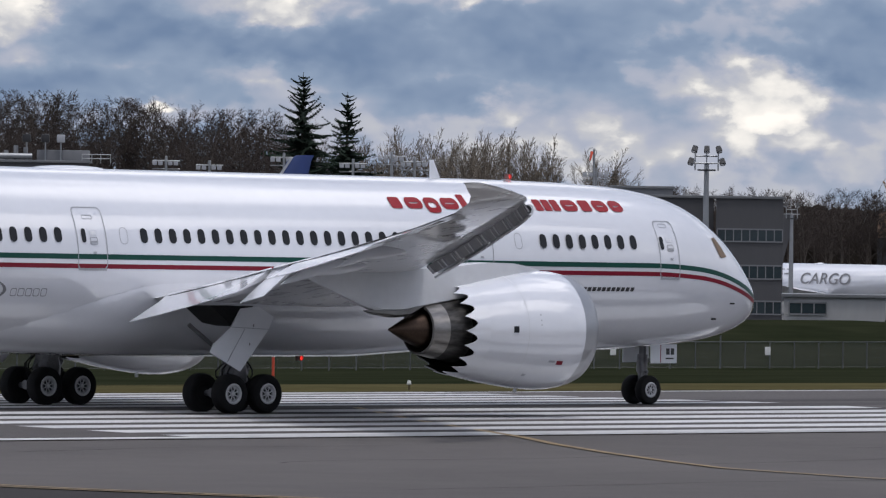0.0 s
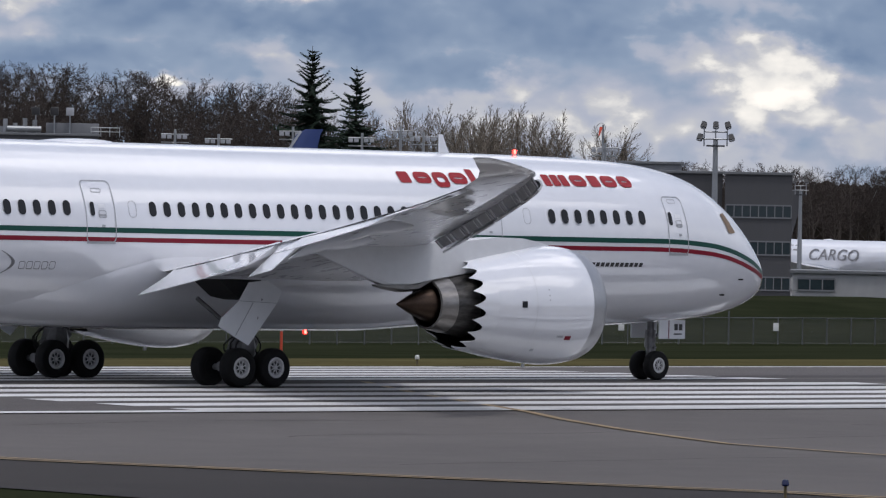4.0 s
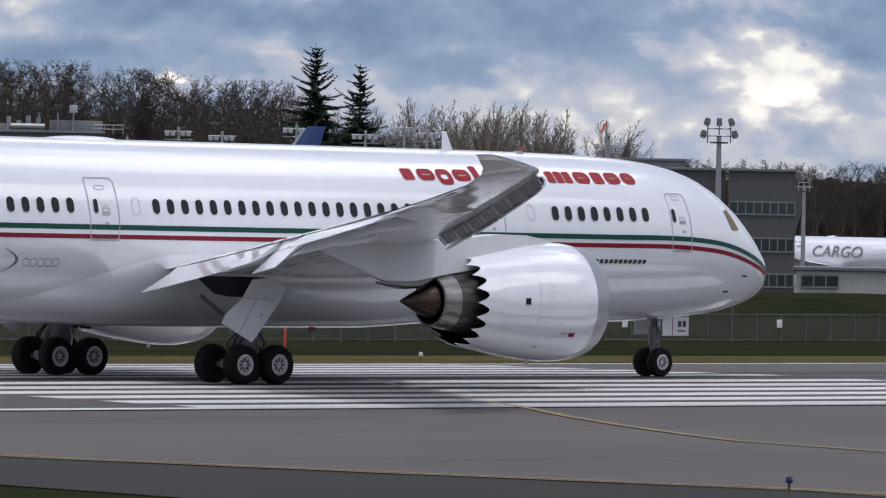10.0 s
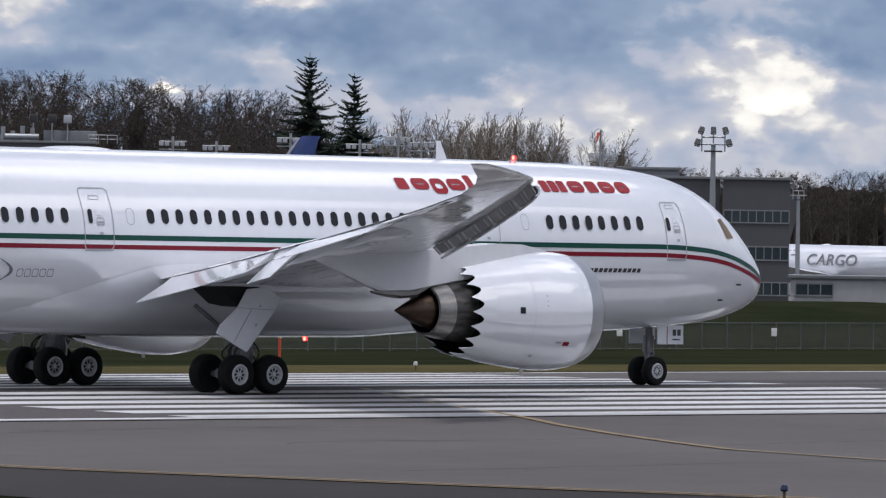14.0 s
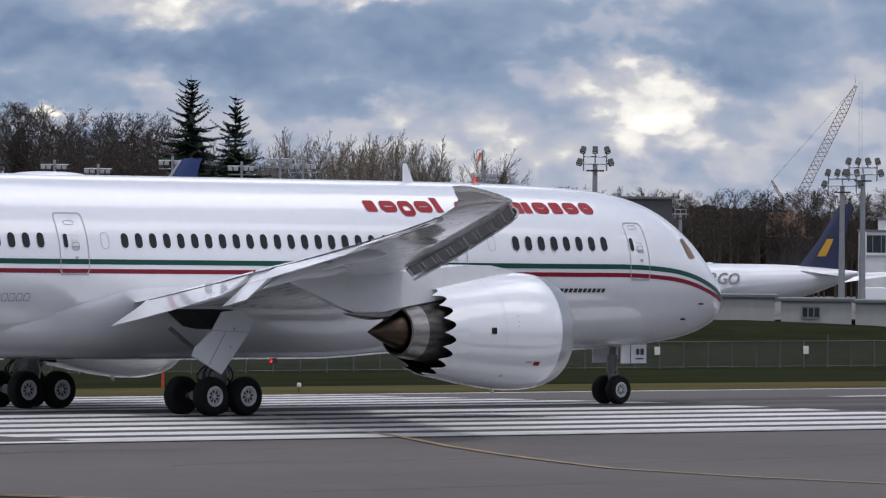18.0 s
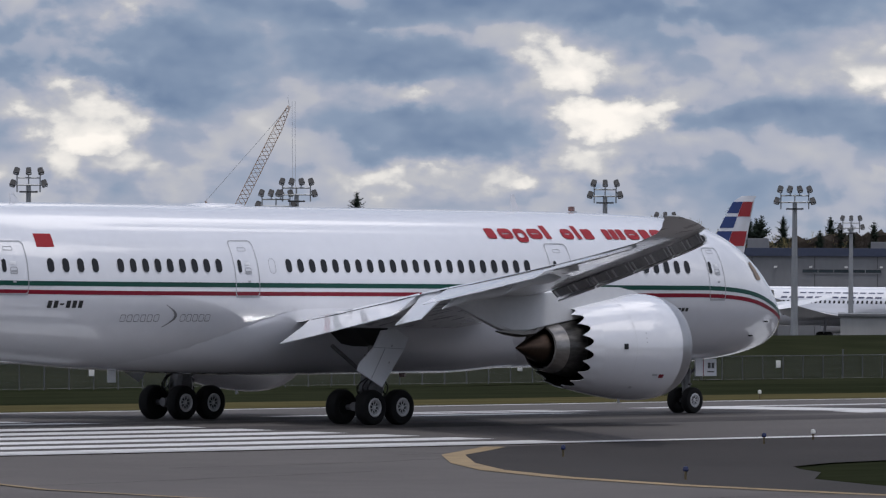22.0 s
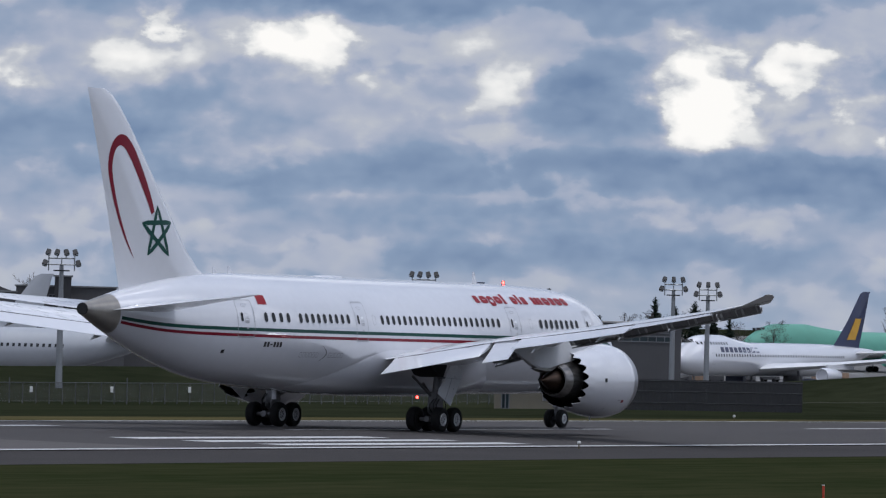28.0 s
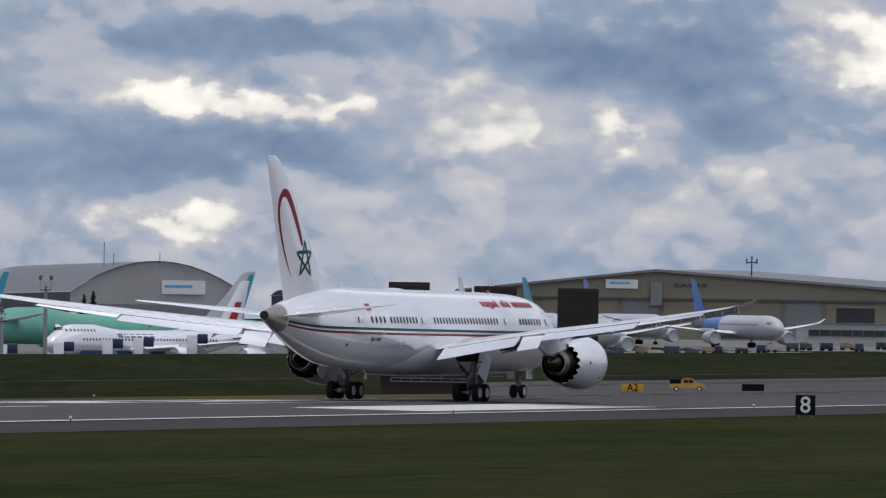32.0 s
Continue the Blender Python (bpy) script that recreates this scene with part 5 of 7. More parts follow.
# -- trees --
def make_conifer(h, seed, wide=0.2, dense=1.0, sprays=5):
    rnd = random.Random(seed)
    root = thing("conifer", "tall dark green conifer with drooping ragged boughs", "tree")
    part("trunk", loft([[(r * math.cos(a), r * math.sin(a), z) for a in [2 * math.pi * j / 7 for j in range(7)]] for z, r in ((0, h * 0.014), (h * 0.5, h * 0.009), (h, h * 0.001))]), BARK, root)
    v, f = [], []
    z = h * 0.12
    while z < h * 0.985:
        t = z / h
        reach = h * min(0.165, wide * (1 - t) ** 0.9) * rnd.uniform(0.5, 1.2) + h * 0.012
        n = 6 if t > 0.8 else 8
        a0 = rnd.uniform(0, 6.28)
        for i in range(n):
            if rnd.random() < 0.2:
                continue
            a = a0 + 6.283 * i / n + rnd.uniform(-0.3, 0.3)
            r = reach * rnd.uniform(0.45, 1.3)
            c, s = math.cos(a), math.sin(a)
            droop = r * (rnd.uniform(-0.55, -0.15) if t < 0.8 else rnd.uniform(-0.1, 0.3))
            for q in range(sprays):
                u = (q + 0.6) / sprays
                px, py, pz = r * u * c, r * u * s, z + droop * u + 0.30 * r * u * u
                w = (0.10 + 0.22 * (1 - u)) * reach * rnd.uniform(0.5, 1.2) * (5 / sprays) ** 0.5 + h * 0.004
                for sgn in (-1, 1):
                    ex, ey = px - s * w * sgn + c * w * 0.5, py + c * w * sgn + s * w * 0.5
                    k = len(v)
                    v += [(px - c * w * 0.5, py - s * w * 0.5, pz + 0.1 * w), (ex, ey, pz - w * rnd.uniform(0.25, 0.8)), (px + c * w * 0.6, py + s * w * 0.6, pz - w * 0.25)]
                    f.append((k, k + 1, k + 2))
                k = len(v)
                v += [(px, py, pz + w * 0.15), (px + c * w * 0.4, py + s * w * 0.4, pz - w * 0.7), (px - c * w * 0.5, py - s * w * 0.5, pz - w * 0.5)]
                f.append((k, k + 1, k + 2))
        z += h * rnd.uniform(0.009, 0.022) / dense
    # the dense inner growth round the trunk
    for i in range(int(260 * dense ** 2)):
        z = h * (0.10 + 0.86 * rnd.random() ** 1.15)
        r = h * min(0.13, wide * (1 - z / h)) * rnd.uniform(0.05, 0.62)
        a, w = rnd.uniform(0, 6.28), h * 0.022 * rnd.uniform(0.7, 1.5) * (1.25 - z / h)
        k = len(v)
        v += [(r * math.cos(a) + w * rnd.uniform(-1, 1), r * math.sin(a) + w * rnd.uniform(-1, 1), z + w * rnd.uniform(-1.3, 1.0)) for _ in range(4)]
        f += [(k, k + 1, k + 2), (k, k + 2, k + 3), (k, k + 1, k + 3)]
    part("crown", (v, f), NEEDLE, root, smooth=False)
    return root


def make_bare(h, seed, mat, vase=False, label="leafless deciduous tree with fine grey-brown twigs"):
    """A leafless tree, grown branch from branch: a round crown on a clear trunk, or a vase of steep limbs from low down."""
    rnd = random.Random(seed)
    root = thing("bare_tree", label, "tree")
    wood, crown = ([], []), ([], [])
    # for each order of branch: children, where they begin, angle from the parent, length against the parent
    rule = ([(12, 0.12, 20, 0.86), (9, 0.25, 24, 0.36), (7, 0.2, 26, 0.46), (5, 0.2, 28, 0.55)] if vase else
            [(11, 0.40, 46, 0.40), (8, 0.25, 44, 0.46), (7, 0.2, 46, 0.50), (5, 0.2, 45, 0.60)])
    lift = 0.10 if vase else 0.02

    def rod(store, p, q, r0, r1, k):
        a, b = tube(p, q, r0, r1, k)
        base = len(store[0])
        store[0].extend(a)
        store[1].extend(tuple(i + base for i in g) for g in b[:k])

    def blade(p, q, r):
        d = (q - p).normalized()
        side = d.orthogonal().normalized() * r
        side.rotate(Matrix.Rotation(rnd.uniform(0, 6.28), 3, d))
        base = len(crown[0])
        crown[0].extend([tuple(p - side), tuple(p + side), tuple(q)])
        crown[1].append((base, base + 1, base + 2))

    def grow(p, d, length, r, order):
        if order == 4:
            blade(p, p + d * length, h * 0.0014)
            return
        steps = (5, 4, 2, 1)[order]
        pts = [p]
        for i in range(steps):
            bend = (0.06, 0.17, 0.22, 0.0)[order]
            d = (d + Vector((rnd.uniform(-bend, bend), rnd.uniform(-bend, bend), rnd.uniform(-bend, bend) + lift))).normalized()
            pts.append(pts[-1] + d * length / steps)
        for i in range(steps):
            a, b = r * (1 - 0.75 * i / steps), r * (1 - 0.75 * (i + 1) / steps)
            if order == 3:
                blade(pts[i], pts[i + 1], h * 0.0016)
            else:
                rod(wood if order < 2 else crown, pts[i], pts[i + 1], a, b, (6, 4, 3)[order])
        count, start, lean, ratio = rule[order]
        turn = rnd.uniform(0, 6.28)
        for n in range(count):
            t = start + (1 - start) * (n + rnd.random()) / count
            i = min(steps - 1, int(t * steps))
            at = pts[i].lerp(pts[i + 1], t * steps - i)
            axis = (pts[i + 1] - pts[i]).normalized()
            side = axis.orthogonal().normalized()
            side.rotate(Matrix.Rotation(turn + 2.4 * n + rnd.uniform(-0.4, 0.4), 3, axis))
            a = radians(lean * rnd.uniform(0.55, 1.35) * (1.15 - 0.45 * t))
            grow(at, (axis * math.cos(a) + side * math.sin(a)).normalized(), length * ratio * rnd.uniform(0.7, 1.2) * (1.18 - 0.5 * t), r * (0.34, 0.42, 0.5, 0.5)[order], order + 1)
    grow(Vector((0, 0, 0)), Vector((0, 0, 1)), h * (0.72 if vase else 0.86), h * 0.011, 0)
    top = max(v[2] for v in crown[0])
    for st in (wood, crown):
        st[0][:] = [(x, y, z * h / top) for x, y, z in st[0]]
    part("trunk", wood, BARK, root)
    part("crown", crown, mat, root, smooth=False)
    return root


def plant(protos, rows, d, group, seed, sink=0.6):
    """Copies along a stretch: rows of (azimuth, top elevation) sampled in between."""
    rnd = random.Random(seed)
    for az, el in rows:
        dd = d * rnd.uniform(0.97, 1.06)
        p = far(az, dd)
        z = land(p) - sink
        src, h = rnd.choice(protos)
        k = (height(el, dd) - z) / h
        o = copy_thing(src, pose(p.x, p.y, z, 0, 0, rnd.uniform(0, 360)) @ Matrix.Diagonal((k, k, k, 1)))
        o["group"] = group


def spread(a0, a1, n, els, seed, jit=0.06):
    rnd = random.Random(seed)
    out = []
    for i in range(n):
        t = (i + rnd.uniform(0.1, 0.9)) / n
        out.append((a0 + (a1 - a0) * t, lerp_table(els, t) + rnd.uniform(-jit, jit * 0.4)))
    return out


conif = [(make_conifer(30, s, w, q, 11 if s < 3 else 5), 30) for s, w, q in ((1, 0.36, 1.0), (2, 0.38, 1.0), (3, 0.33, 1.4), (4, 0.40, 1.4))]
bare_dark = [(make_bare(22, s, TWIG), 22) for s in (11, 12, 13, 14, 15)]
bare_pale = [(make_bare(22, s, TWIG_PALE, True), 22) for s in (21, 22, 23)]
bare_gold = [(make_bare(16, s, TWIG_GOLD, True, "budding tree with yellowish twigs"), 16) for s in (31, 32)]
plant(conif[:2], [(49.62, 1.17)], 1100, "tall conifers", 1)
plant(conif[1:2], [(49.27, 1.02)], 1100, "tall conifers", 2)
plant(bare_dark, spread(53.0, 49.6, 40, [(0, 1.02), (0.4, 1.0), (0.7, 0.93), (1, 0.84)], 3), 1500, "dark woodland trees", 3)
plant(bare_dark, spread(53.0, 49.0, 34, [(0, 0.84), (0.6, 0.80), (1, 0.66)], 4), 1420, "dark woodland trees", 4)
plant(bare_pale, spread(49.1, 48.05, 9, [(0, 0.78), (0.5, 0.74), (1, 0.78)], 5, 0.04), 1300, "pale bare trees", 5)
plant(bare_pale, spread(48.1, 47.2, 6, [(0, 0.78), (0.5, 0.70), (1, 0.55)], 6, 0.05), 1300, "pale bare trees", 6)
plant(bare_dark, spread(46.9, 44.1, 44, [(0, 0.36), (0.3, 0.33), (1, 0.33)], 7, 0.05), 1450, "dark woodland trees", 7)
plant(bare_dark, spread(46.4, 42.6, 30, [(0, 0.20), (0.6, 0.22), (1, 0.14)], 8, 0.05), 1500, "dark woodland trees", 8)
plant(bare_gold, spread(42.7, 41.0, 15, [(0, 0.30), (0.3, 0.32), (1, 0.26)], 9), 1400, "budding trees", 9)
plant(bare_gold, spread(42.6, 36.9, 26, [(0, 0.22), (0.3, 0.2), (0.6, 0.12), (1, 0.10)], 40), 1480, "budding trees", 40)
plant(conif[2:], spread(42.5, 36.6, 34, [(0, 0.26), (0.25, 0.30), (0.5, 0.22), (1, 0.16)], 41, 0.10), 1520, "distant conifers", 41)
plant(bare_dark, spread(43.6, 36.5, 30, [(0, 0.2), (0.5, 0.18), (1, 0.08)], 42), 1510, "dark woodland trees", 42)
plant(bare_dark, spread(33.9, 26.0, 26, [(0, 0.06), (0.5, 0.10), (1, 0.02)], 43), 1500, "dark woodland trees", 43)
plant(conif[2:], spread(33.5, 26.4, 12, [(0, 0.08), (0.5, 0.1), (1, 0.1)], 44, 0.12), 1490, "distant conifers", 44)
plant(bare_gold, spread(40.9, 38.9, 9, [(0, 0.18), (1, 0.16)], 10), 1500, "budding trees", 10)
plant(conif[2:], [(43.90, 0.47), (42.78, 0.29), (42.68, 0.25), (47.18, 0.45), (41.85, 0.27), (41.75, 0.22), (41.35, 0.28), (41.22, 0.20), (40.98, 0.37), (40.78, 0.28), (40.2, 0.30),
               (39.38, 0.53), (39.25, 0.42), (39.17, 0.45), (39.05, 0.46), (38.87, 0.46), (38.78, 0.50), (38.68, 0.44), (38.58, 0.38), (38.35, 0.46), (38.0, 0.30), (37.92, 0.36), (37.80, 0.37), (37.66, 0.35), (37.52, 0.36), (37.4, 0.33), (37.05, 0.29), (36.95, 0.33),
               (36.8, 0.30), (36.6, 0.28), (35.6, 0.13), (34.6, 0.10), (29.2, 0.12), (28.9, 0.1), (27.06, 0.15), (26.75, 0.12), (26.9, 0.08), (26.6, 0.06)], 1500, "distant conifers", 11)
plant(bare_pale, [(25.2, 0.24), (25.1, 0.20), (31.95, 0.22), (31.85, 0.20), (35.4, 0.15)], 1600, "pale bare trees", 12)
plant(conif[2:], [(23.55, 0.11), (23.62, 0.08), (22.6, 0.0)], 1720, "distant conifers", 13)
for src, h in conif + bare_dark + bare_pale + bare_gold:
    for o in list(src.children_recursive) + [src]:
        bpy.data.objects.remove(o)
# low woodland behind everything: one rolling ragged mass
v, f = [], []
rnd = random.Random(77)
for i in range(2600):
    az = rnd.uniform(36.4, 54.0)
    d = rnd.uniform(1530, 1700)
    p = far(az, d)
    top = height(0.06 + 0.05 * math.sin(az * 2.1) + (0.42 if az > 51.2 else 0.28 if az > 49.6 else 0.13 if az > 47 else 0.04) + rnd.uniform(-0.12, 0.05), d)
    z0 = land(p) - 1
    w = rnd.uniform(1.6, 4.2)
    k = len(v)
    ring = [(p.x + w * math.cos(a) * rnd.uniform(0.7, 1.2), p.y + w * math.sin(a) * rnd.uniform(0.7, 1.2), z0 + (top - z0) * rnd.uniform(0.55, 0.8)) for a in [1.2566 * j for j in range(5)]]
    brow = [(p.x + (q[0] - p.x) * 0.62 + rnd.uniform(-1, 1), p.y + (q[1] - p.y) * 0.62, z0 + (top - z0) * rnd.uniform(0.86, 0.97)) for q in ring]
    v += ring + brow + [(p.x, p.y, top)] + [(q[0], q[1], z0) for q in ring]
    f += [(k + 5 + j, k + 5 + (j + 1) % 5, k + 10) for j in range(5)] + [(k + j, k + (j + 1) % 5, k + 5 + (j + 1) % 5, k + 5 + j) for j in range(5)] + [(k + 11 + j, k + 11 + (j + 1) % 5, k + (j + 1) % 5, k + j) for j in range(5)]
tagged(part("woodland", (v, f), SCRUB, smooth=False), "distant brown leafless woodland", "woodland", kind="stuff")


# -- masts --
def mast(az, d, top, heads=3, style="bowl", base=None):
    p = far(az, d)
    z0 = land(p)
    zt = height(top, d)
    root = thing("light_mast", "tall grey steel mast carrying a crown of floodlights", "light mast", "apron floodlight masts", m=pose(p.x, p.y, z0, 0, 0, az))
    h = zt - z0
    part("pole", loft([[(r * math.cos(a), r * math.sin(a), z) for a in [2 * math.pi * j / 10 for j in range(10)]] for z, r in ((0, 0.42), (h * 0.5, 0.34), (h - 1.2, 0.24))]), GALV, root)
    part("service_ring", tuple_merge(revolve([(h - 1.95, 0.8), (h - 1.95, 0.92), (h - 1.8, 0.92), (h - 1.8, 0.8)], 14, "z", (0, 0, 0), True),
                                     bars([((0, 0, h - 1.9), (0.85 * math.cos(a), 0.85 * math.sin(a), h - 1.85)) for a in [1.57 * j for j in range(4)]], 0.07)), LAMPBODY, root)
    w = 0.31 * heads + 0.2
    for a, b in (((0.3, -w, h - 1.2), (0.3, w, h - 1.2)), ((-0.3, -w, h - 1.2), (-0.3, w, h - 1.2)), ((0, -w, h - 0.5), (0, w, h - 0.5)), ((0, -w - 0.4, h - 1.2), (0, w + 0.4, h - 1.2))):
        part("crossarm", tube(a, b, 0.07, k=6), GALV, root)
    for y in (-w, 0, w):
        part("upright", tube((0, y, h - 1.9), (0, y, h - 0.4), 0.07, k=6), GALV, root)
    spots = [((i - (heads - 1) / 2) * (2 * w / (heads - 1)) if heads > 1 else 0, h + 0.2) for i in range(heads)]
    if heads > 2:
        spots += [(-w - 0.35, h - 1.0), (w + 0.35, h - 1.0)]
    for y, zl in spots:
        part("bracket", tube((0, y, zl - 0.75 if zl > h else zl - 0.2), (0, y * 1.02, zl), 0.06, k=6), GALV, root)
        lean = 22 * (1 if y > 0.1 else -1 if y < -0.1 else 0)
        head = part("floodlight", loft([[(sx * a, sy * b, z) for sx, sy in ((-1, -1), (1, -1), (1, 1), (-1, 1))] for z, a, b in ((-0.36, 0.18, 0.20), (-0.30, 0.26, 0.28), (0.22, 0.23, 0.25), (0.32, 0.12, 0.15))]),
                    LAMPBODY, root, "dark floodlight head", at=pose(0, y * 1.03, zl, lean * 0.8, 22, 0))
        part("lamp_glass", tuple_box(-0.19, 0.19, -0.21, 0.21, -0.40, -0.35), LAMPGLASS, head)
    return root


for az, d, top, heads in ((46.46, 720, 0.60, 3), (44.53, 760, 0.44, 4), (44.37, 760, 0.53, 4), (41.96, 760, 0.53, 3), (40.48, 760, 0.49, 4), (38.12, 760, 0.49, 3), (37.11, 800, 0.46, 4), (34.86, 780, 0.45, 4),
                          (33.91, 820, 0.38, 4), (33.45, 950, 0.23, 2), (31.70, 820, 0.36, 4), (28.87, 900, 0.26, 4), (28.66, 950, 0.14, 3), (26.92, 950, 0.27, 3), (26.65, 950, 0.235, 3), (45.79, 1100, 0.18, 2),
                          (41.49, 1000, 0.29, 3), (40.04, 1000, 0.27, 3), (43.28, 1050, 0.17, 3), (43.04, 1050, 0.2, 3), (27.94, 1000, 0.155, 2), (24.79, 1250, 0.27, 2), (24.26, 1200, -0.06, 1), (23.92, 1200, 0.19, 2)):
    mast(az, d, top, heads)
# smaller racks of lamps over the roofs beyond the fuselage
for az, el in ((50.68, 0.46), (50.34, 0.43), (49.76, 0.50), (49.22, 0.46), (48.92, 0.52), (48.74, 0.48), (47.32, 0.42)):
    d = 900
    p = far(az, d)
    z0 = land(p)
    h = height(el, d) - z0
    root = thing("floodlight_rack", "grey post with cross arms carrying paired floodlights", "light mast", "floodlight racks", m=pose(p.x, p.y, z0, 0, 0, az))
    part("pole", tube((0, 0, 0), (0, 0, h + 0.6), 0.16), GALV, root)
    part("crossarm", bars([((0, -1.7, h), (0, 1.7, h)), ((0, -1.7, h - 1.0), (0, 1.7, h - 1.0))], 0.08), GALV, root)
    for y in (-1.2, -0.5, 0.7, 1.4):
        part("floodlight", box(-0.3, 0.3, y - 0.28, y + 0.28, h - 0.55, h - 0.1, 0.05), LAMPGLASS, root)


# -- buildings --
def frame_at(az, d, turn=0.0):
    """A local frame: x to the right along the front, y away from the eye."""
    p = far(az, d)
    return p, pose(p.x, p.y, land(p) - 0.3, 0, 0, az - 90 + turn)


def building(name, az0, az1, d, top, depth, wall_mat, label, rows=(), cols=8, roof=None, turn=0.0, cap=0.25, mullion=True):
    """A block with its front between two azimuths; rows: lower and upper elevation of window bands."""
    p, m = frame_at((az0 + az1) / 2, d, turn)
    w = d * radians(abs(az0 - az1)) / 2 / max(0.3, math.cos(radians(turn)))
    z0 = m.translation.z
    h = height(top, d) - z0
    root = thing(name, label, "building", m=m)
    part("wall", box(-w, w, 0, depth, 0, h, 0.04), wall_mat, root, smooth=False)
    part("roof", box(-w - cap, w + cap, -cap, depth + cap, h, h + 0.3, 0.05), roof or ROOF_GREY, root, smooth=False)
    for e0, e1, x0, x1 in rows:
        a, b = height(e0, d) - z0, height(e1, d) - z0
        u0, u1 = -w + 2 * w * x0, -w + 2 * w * x1
        step = (u1 - u0) / cols
        win = part("window_band", box(u0, u1, -0.06, 0.02, a, b), LAMPBODY, root, smooth=False)
        first = part("pane", tuple_box(-step / 2 + 0.06, step / 2 - 0.06, -0.10, -0.065, a + 0.08, b - 0.08), PANE, win, smooth=False, at=pose(u0 + step / 2, 0, 0))
        for i in range(1, cols):
            share(first, pose(u0 + step * (i + 0.5), 0, 0))
        if mullion:
            part("window_frame", tuple_merge(*[tuple_box(u0 + step * i - 0.05, u0 + step * i + 0.05, -0.13, -0.062, a, b) for i in range(cols + 1)],
                                             tuple_box(u0, u1, -0.13, -0.062, a - 0.1, a + 0.05), tuple_box(u0, u1, -0.13, -0.062, b - 0.05, b + 0.1)), CLAD_MID, win, smooth=False)
    return root, w, h


g, w, h = building("office_building", 46.38, 45.855, 800, 0.232, 16, CLAD_DARK, "three-storey dark grey office building with window bands",
                   [(-0.10, -0.007, 0.02, 0.99), (-0.39, -0.289, 0.02, 0.99), (-0.665, -0.567, 0.02, 0.99)], 8)
g, w, h = building("office_building", 48.4, 46.40, 806, 0.232, 14, CLAD_DARK, "long dark grey wing of the office building", [(-0.10, -0.007, 0.1, 0.97), (-0.39, -0.289, 0.1, 0.97)], 26)
building("roof_plant_room", 47.2, 46.72, 815, 0.30, 6, CLAD_MID, "grey plant room on the office roof")
g, w, h = building("workshop_building", 52.6, 51.28, 900, 0.43, 20, CLAD_DARK, "dark grey workshop roof with vent pipes", [(0.2, 0.3, 0.05, 0.95)], 14)
for i, x in enumerate((-1.0, 0.2, 1.4, 2.6)):
    part("vent_pipe", tube((x, 3, h), (x, 3, h + (2.0, 1.5, 2.1, 1.9)[i]), 0.28, k=10), GALV, g)
part("roof_unit", box(4.0, 10.5, 3, 7, h, h + 1.6, 0.1), CLAD_MID, g)
part("roof_unit", box(-4, 3.4, 5, 8, h, h + 1.1, 0.1), CLAD_MID, g)
part("roof_duct", bars([((-0.8, 2, h + 0.8), (3.4, 2, h + 0.8)), ((-0.8, 2.8, h + 0.8), (3.4, 2.8, h + 0.8))], 0.34, 10), GALV, g)
part("roof_rail", bars([((9.5, 1, h + 1.1), (13, 1, h + 1.1)), ((9.5, 1, h + 0.6), (13, 1, h + 0.6))] + [((x, 1, h), (x, 1, h + 1.1)) for x in (9.5, 10.7, 11.8, 13)], 0.05), GALV, g)
for x in (2.7, 5.0, 6.9):
    part("floodlight", box(x - 0.5, x + 0.5, 2, 2.8, h + 2.5, h + 3.5, 0.12), LAMPGLASS if x > 6 else LAMPBODY, g)
    part("lamp_post", tube((x, 2.4, h), (x, 2.4, h + 2.6), 0.09), GALV, g)
building("apron_shed", 45.84, 45.05, 640, -0.53, 7, CLAD_LIGHT, "low pale shed with a flat roof beside the apron", [(-0.66, -0.57, 0.05, 0.42)], 3)
building("apron_shed", 45.0, 44.45, 640, -0.555, 7, CLAD_LIGHT, "low pale shed with a flat roof beside the apron", [(-0.68, -0.60, 0.3, 0.55)], 3)
building("apron_shed", 44.42, 43.75, 640, -0.565, 7, CLAD_LIGHT, "low pale shed with a flat roof beside the apron")
building("apron_shed", 43.82, 43.25, 650, -0.57, 6, CLAD_LIGHT, "low pale shed with rail bars in front", [(-0.68, -0.60, 0.4, 0.9)], 4)
building("apron_shed", 40.12, 39.55, 730, -0.49, 6, CLAD_LIGHT, "low pale shed under the wing of a parked jet")
building("apron_shed", 33.2, 32.3, 860, -0.40, 6, CLAD_LIGHT, "low pale shed beside the apron", [(-0.54, -0.47, 0.1, 0.4)], 3)
g, w, h = building("factory_building", 44.4, 42.2, 1200, -0.005, 40, CLAD_WHITE, "long white-framed factory front with tall glazing", [(-0.17, -0.035, 0.02, 0.985)], 32)
for i in range(12):
    part("column", tuple_box(-w + 2 * w * (i + 0.25) / 12 - 0.35, -w + 2 * w * (i + 0.25) / 12 + 0.35, -0.3, -0.02, 0.2, h), CLAD_WHITE, g, smooth=False)
part("string_course", tuple_box(-w, w, -0.25, -0.02, h - 3.9, h - 3.5), CLAD_WHITE, g, smooth=False)
building("factory_roof_block", 44.25, 43.72, 1210, 0.09, 10, CLAD_WHITE, "pale block on the factory roof")
building("factory_roof_block", 43.46, 43.19, 1210, 0.095, 10, CLAD_WHITE, "pale block on the factory roof")
building("gate_building", 42.66, 42.28, 1150, -0.01, 12, CONCRETE, "small pale building with dark windows", [(-0.15, -0.06, 0.1, 0.9)], 6)
g, w, h = building("hangar_block", 41.3, 36.9, 1200, -0.015, 50, CLAD_MID, "long grey hangar with a dark blue roof band", [(-0.17, -0.11, 0.62, 0.66), (-0.15, -0.12, 0.72, 0.82), (-0.15, -0.12, 0.2, 0.34)], 5, ROOF_BLUE)
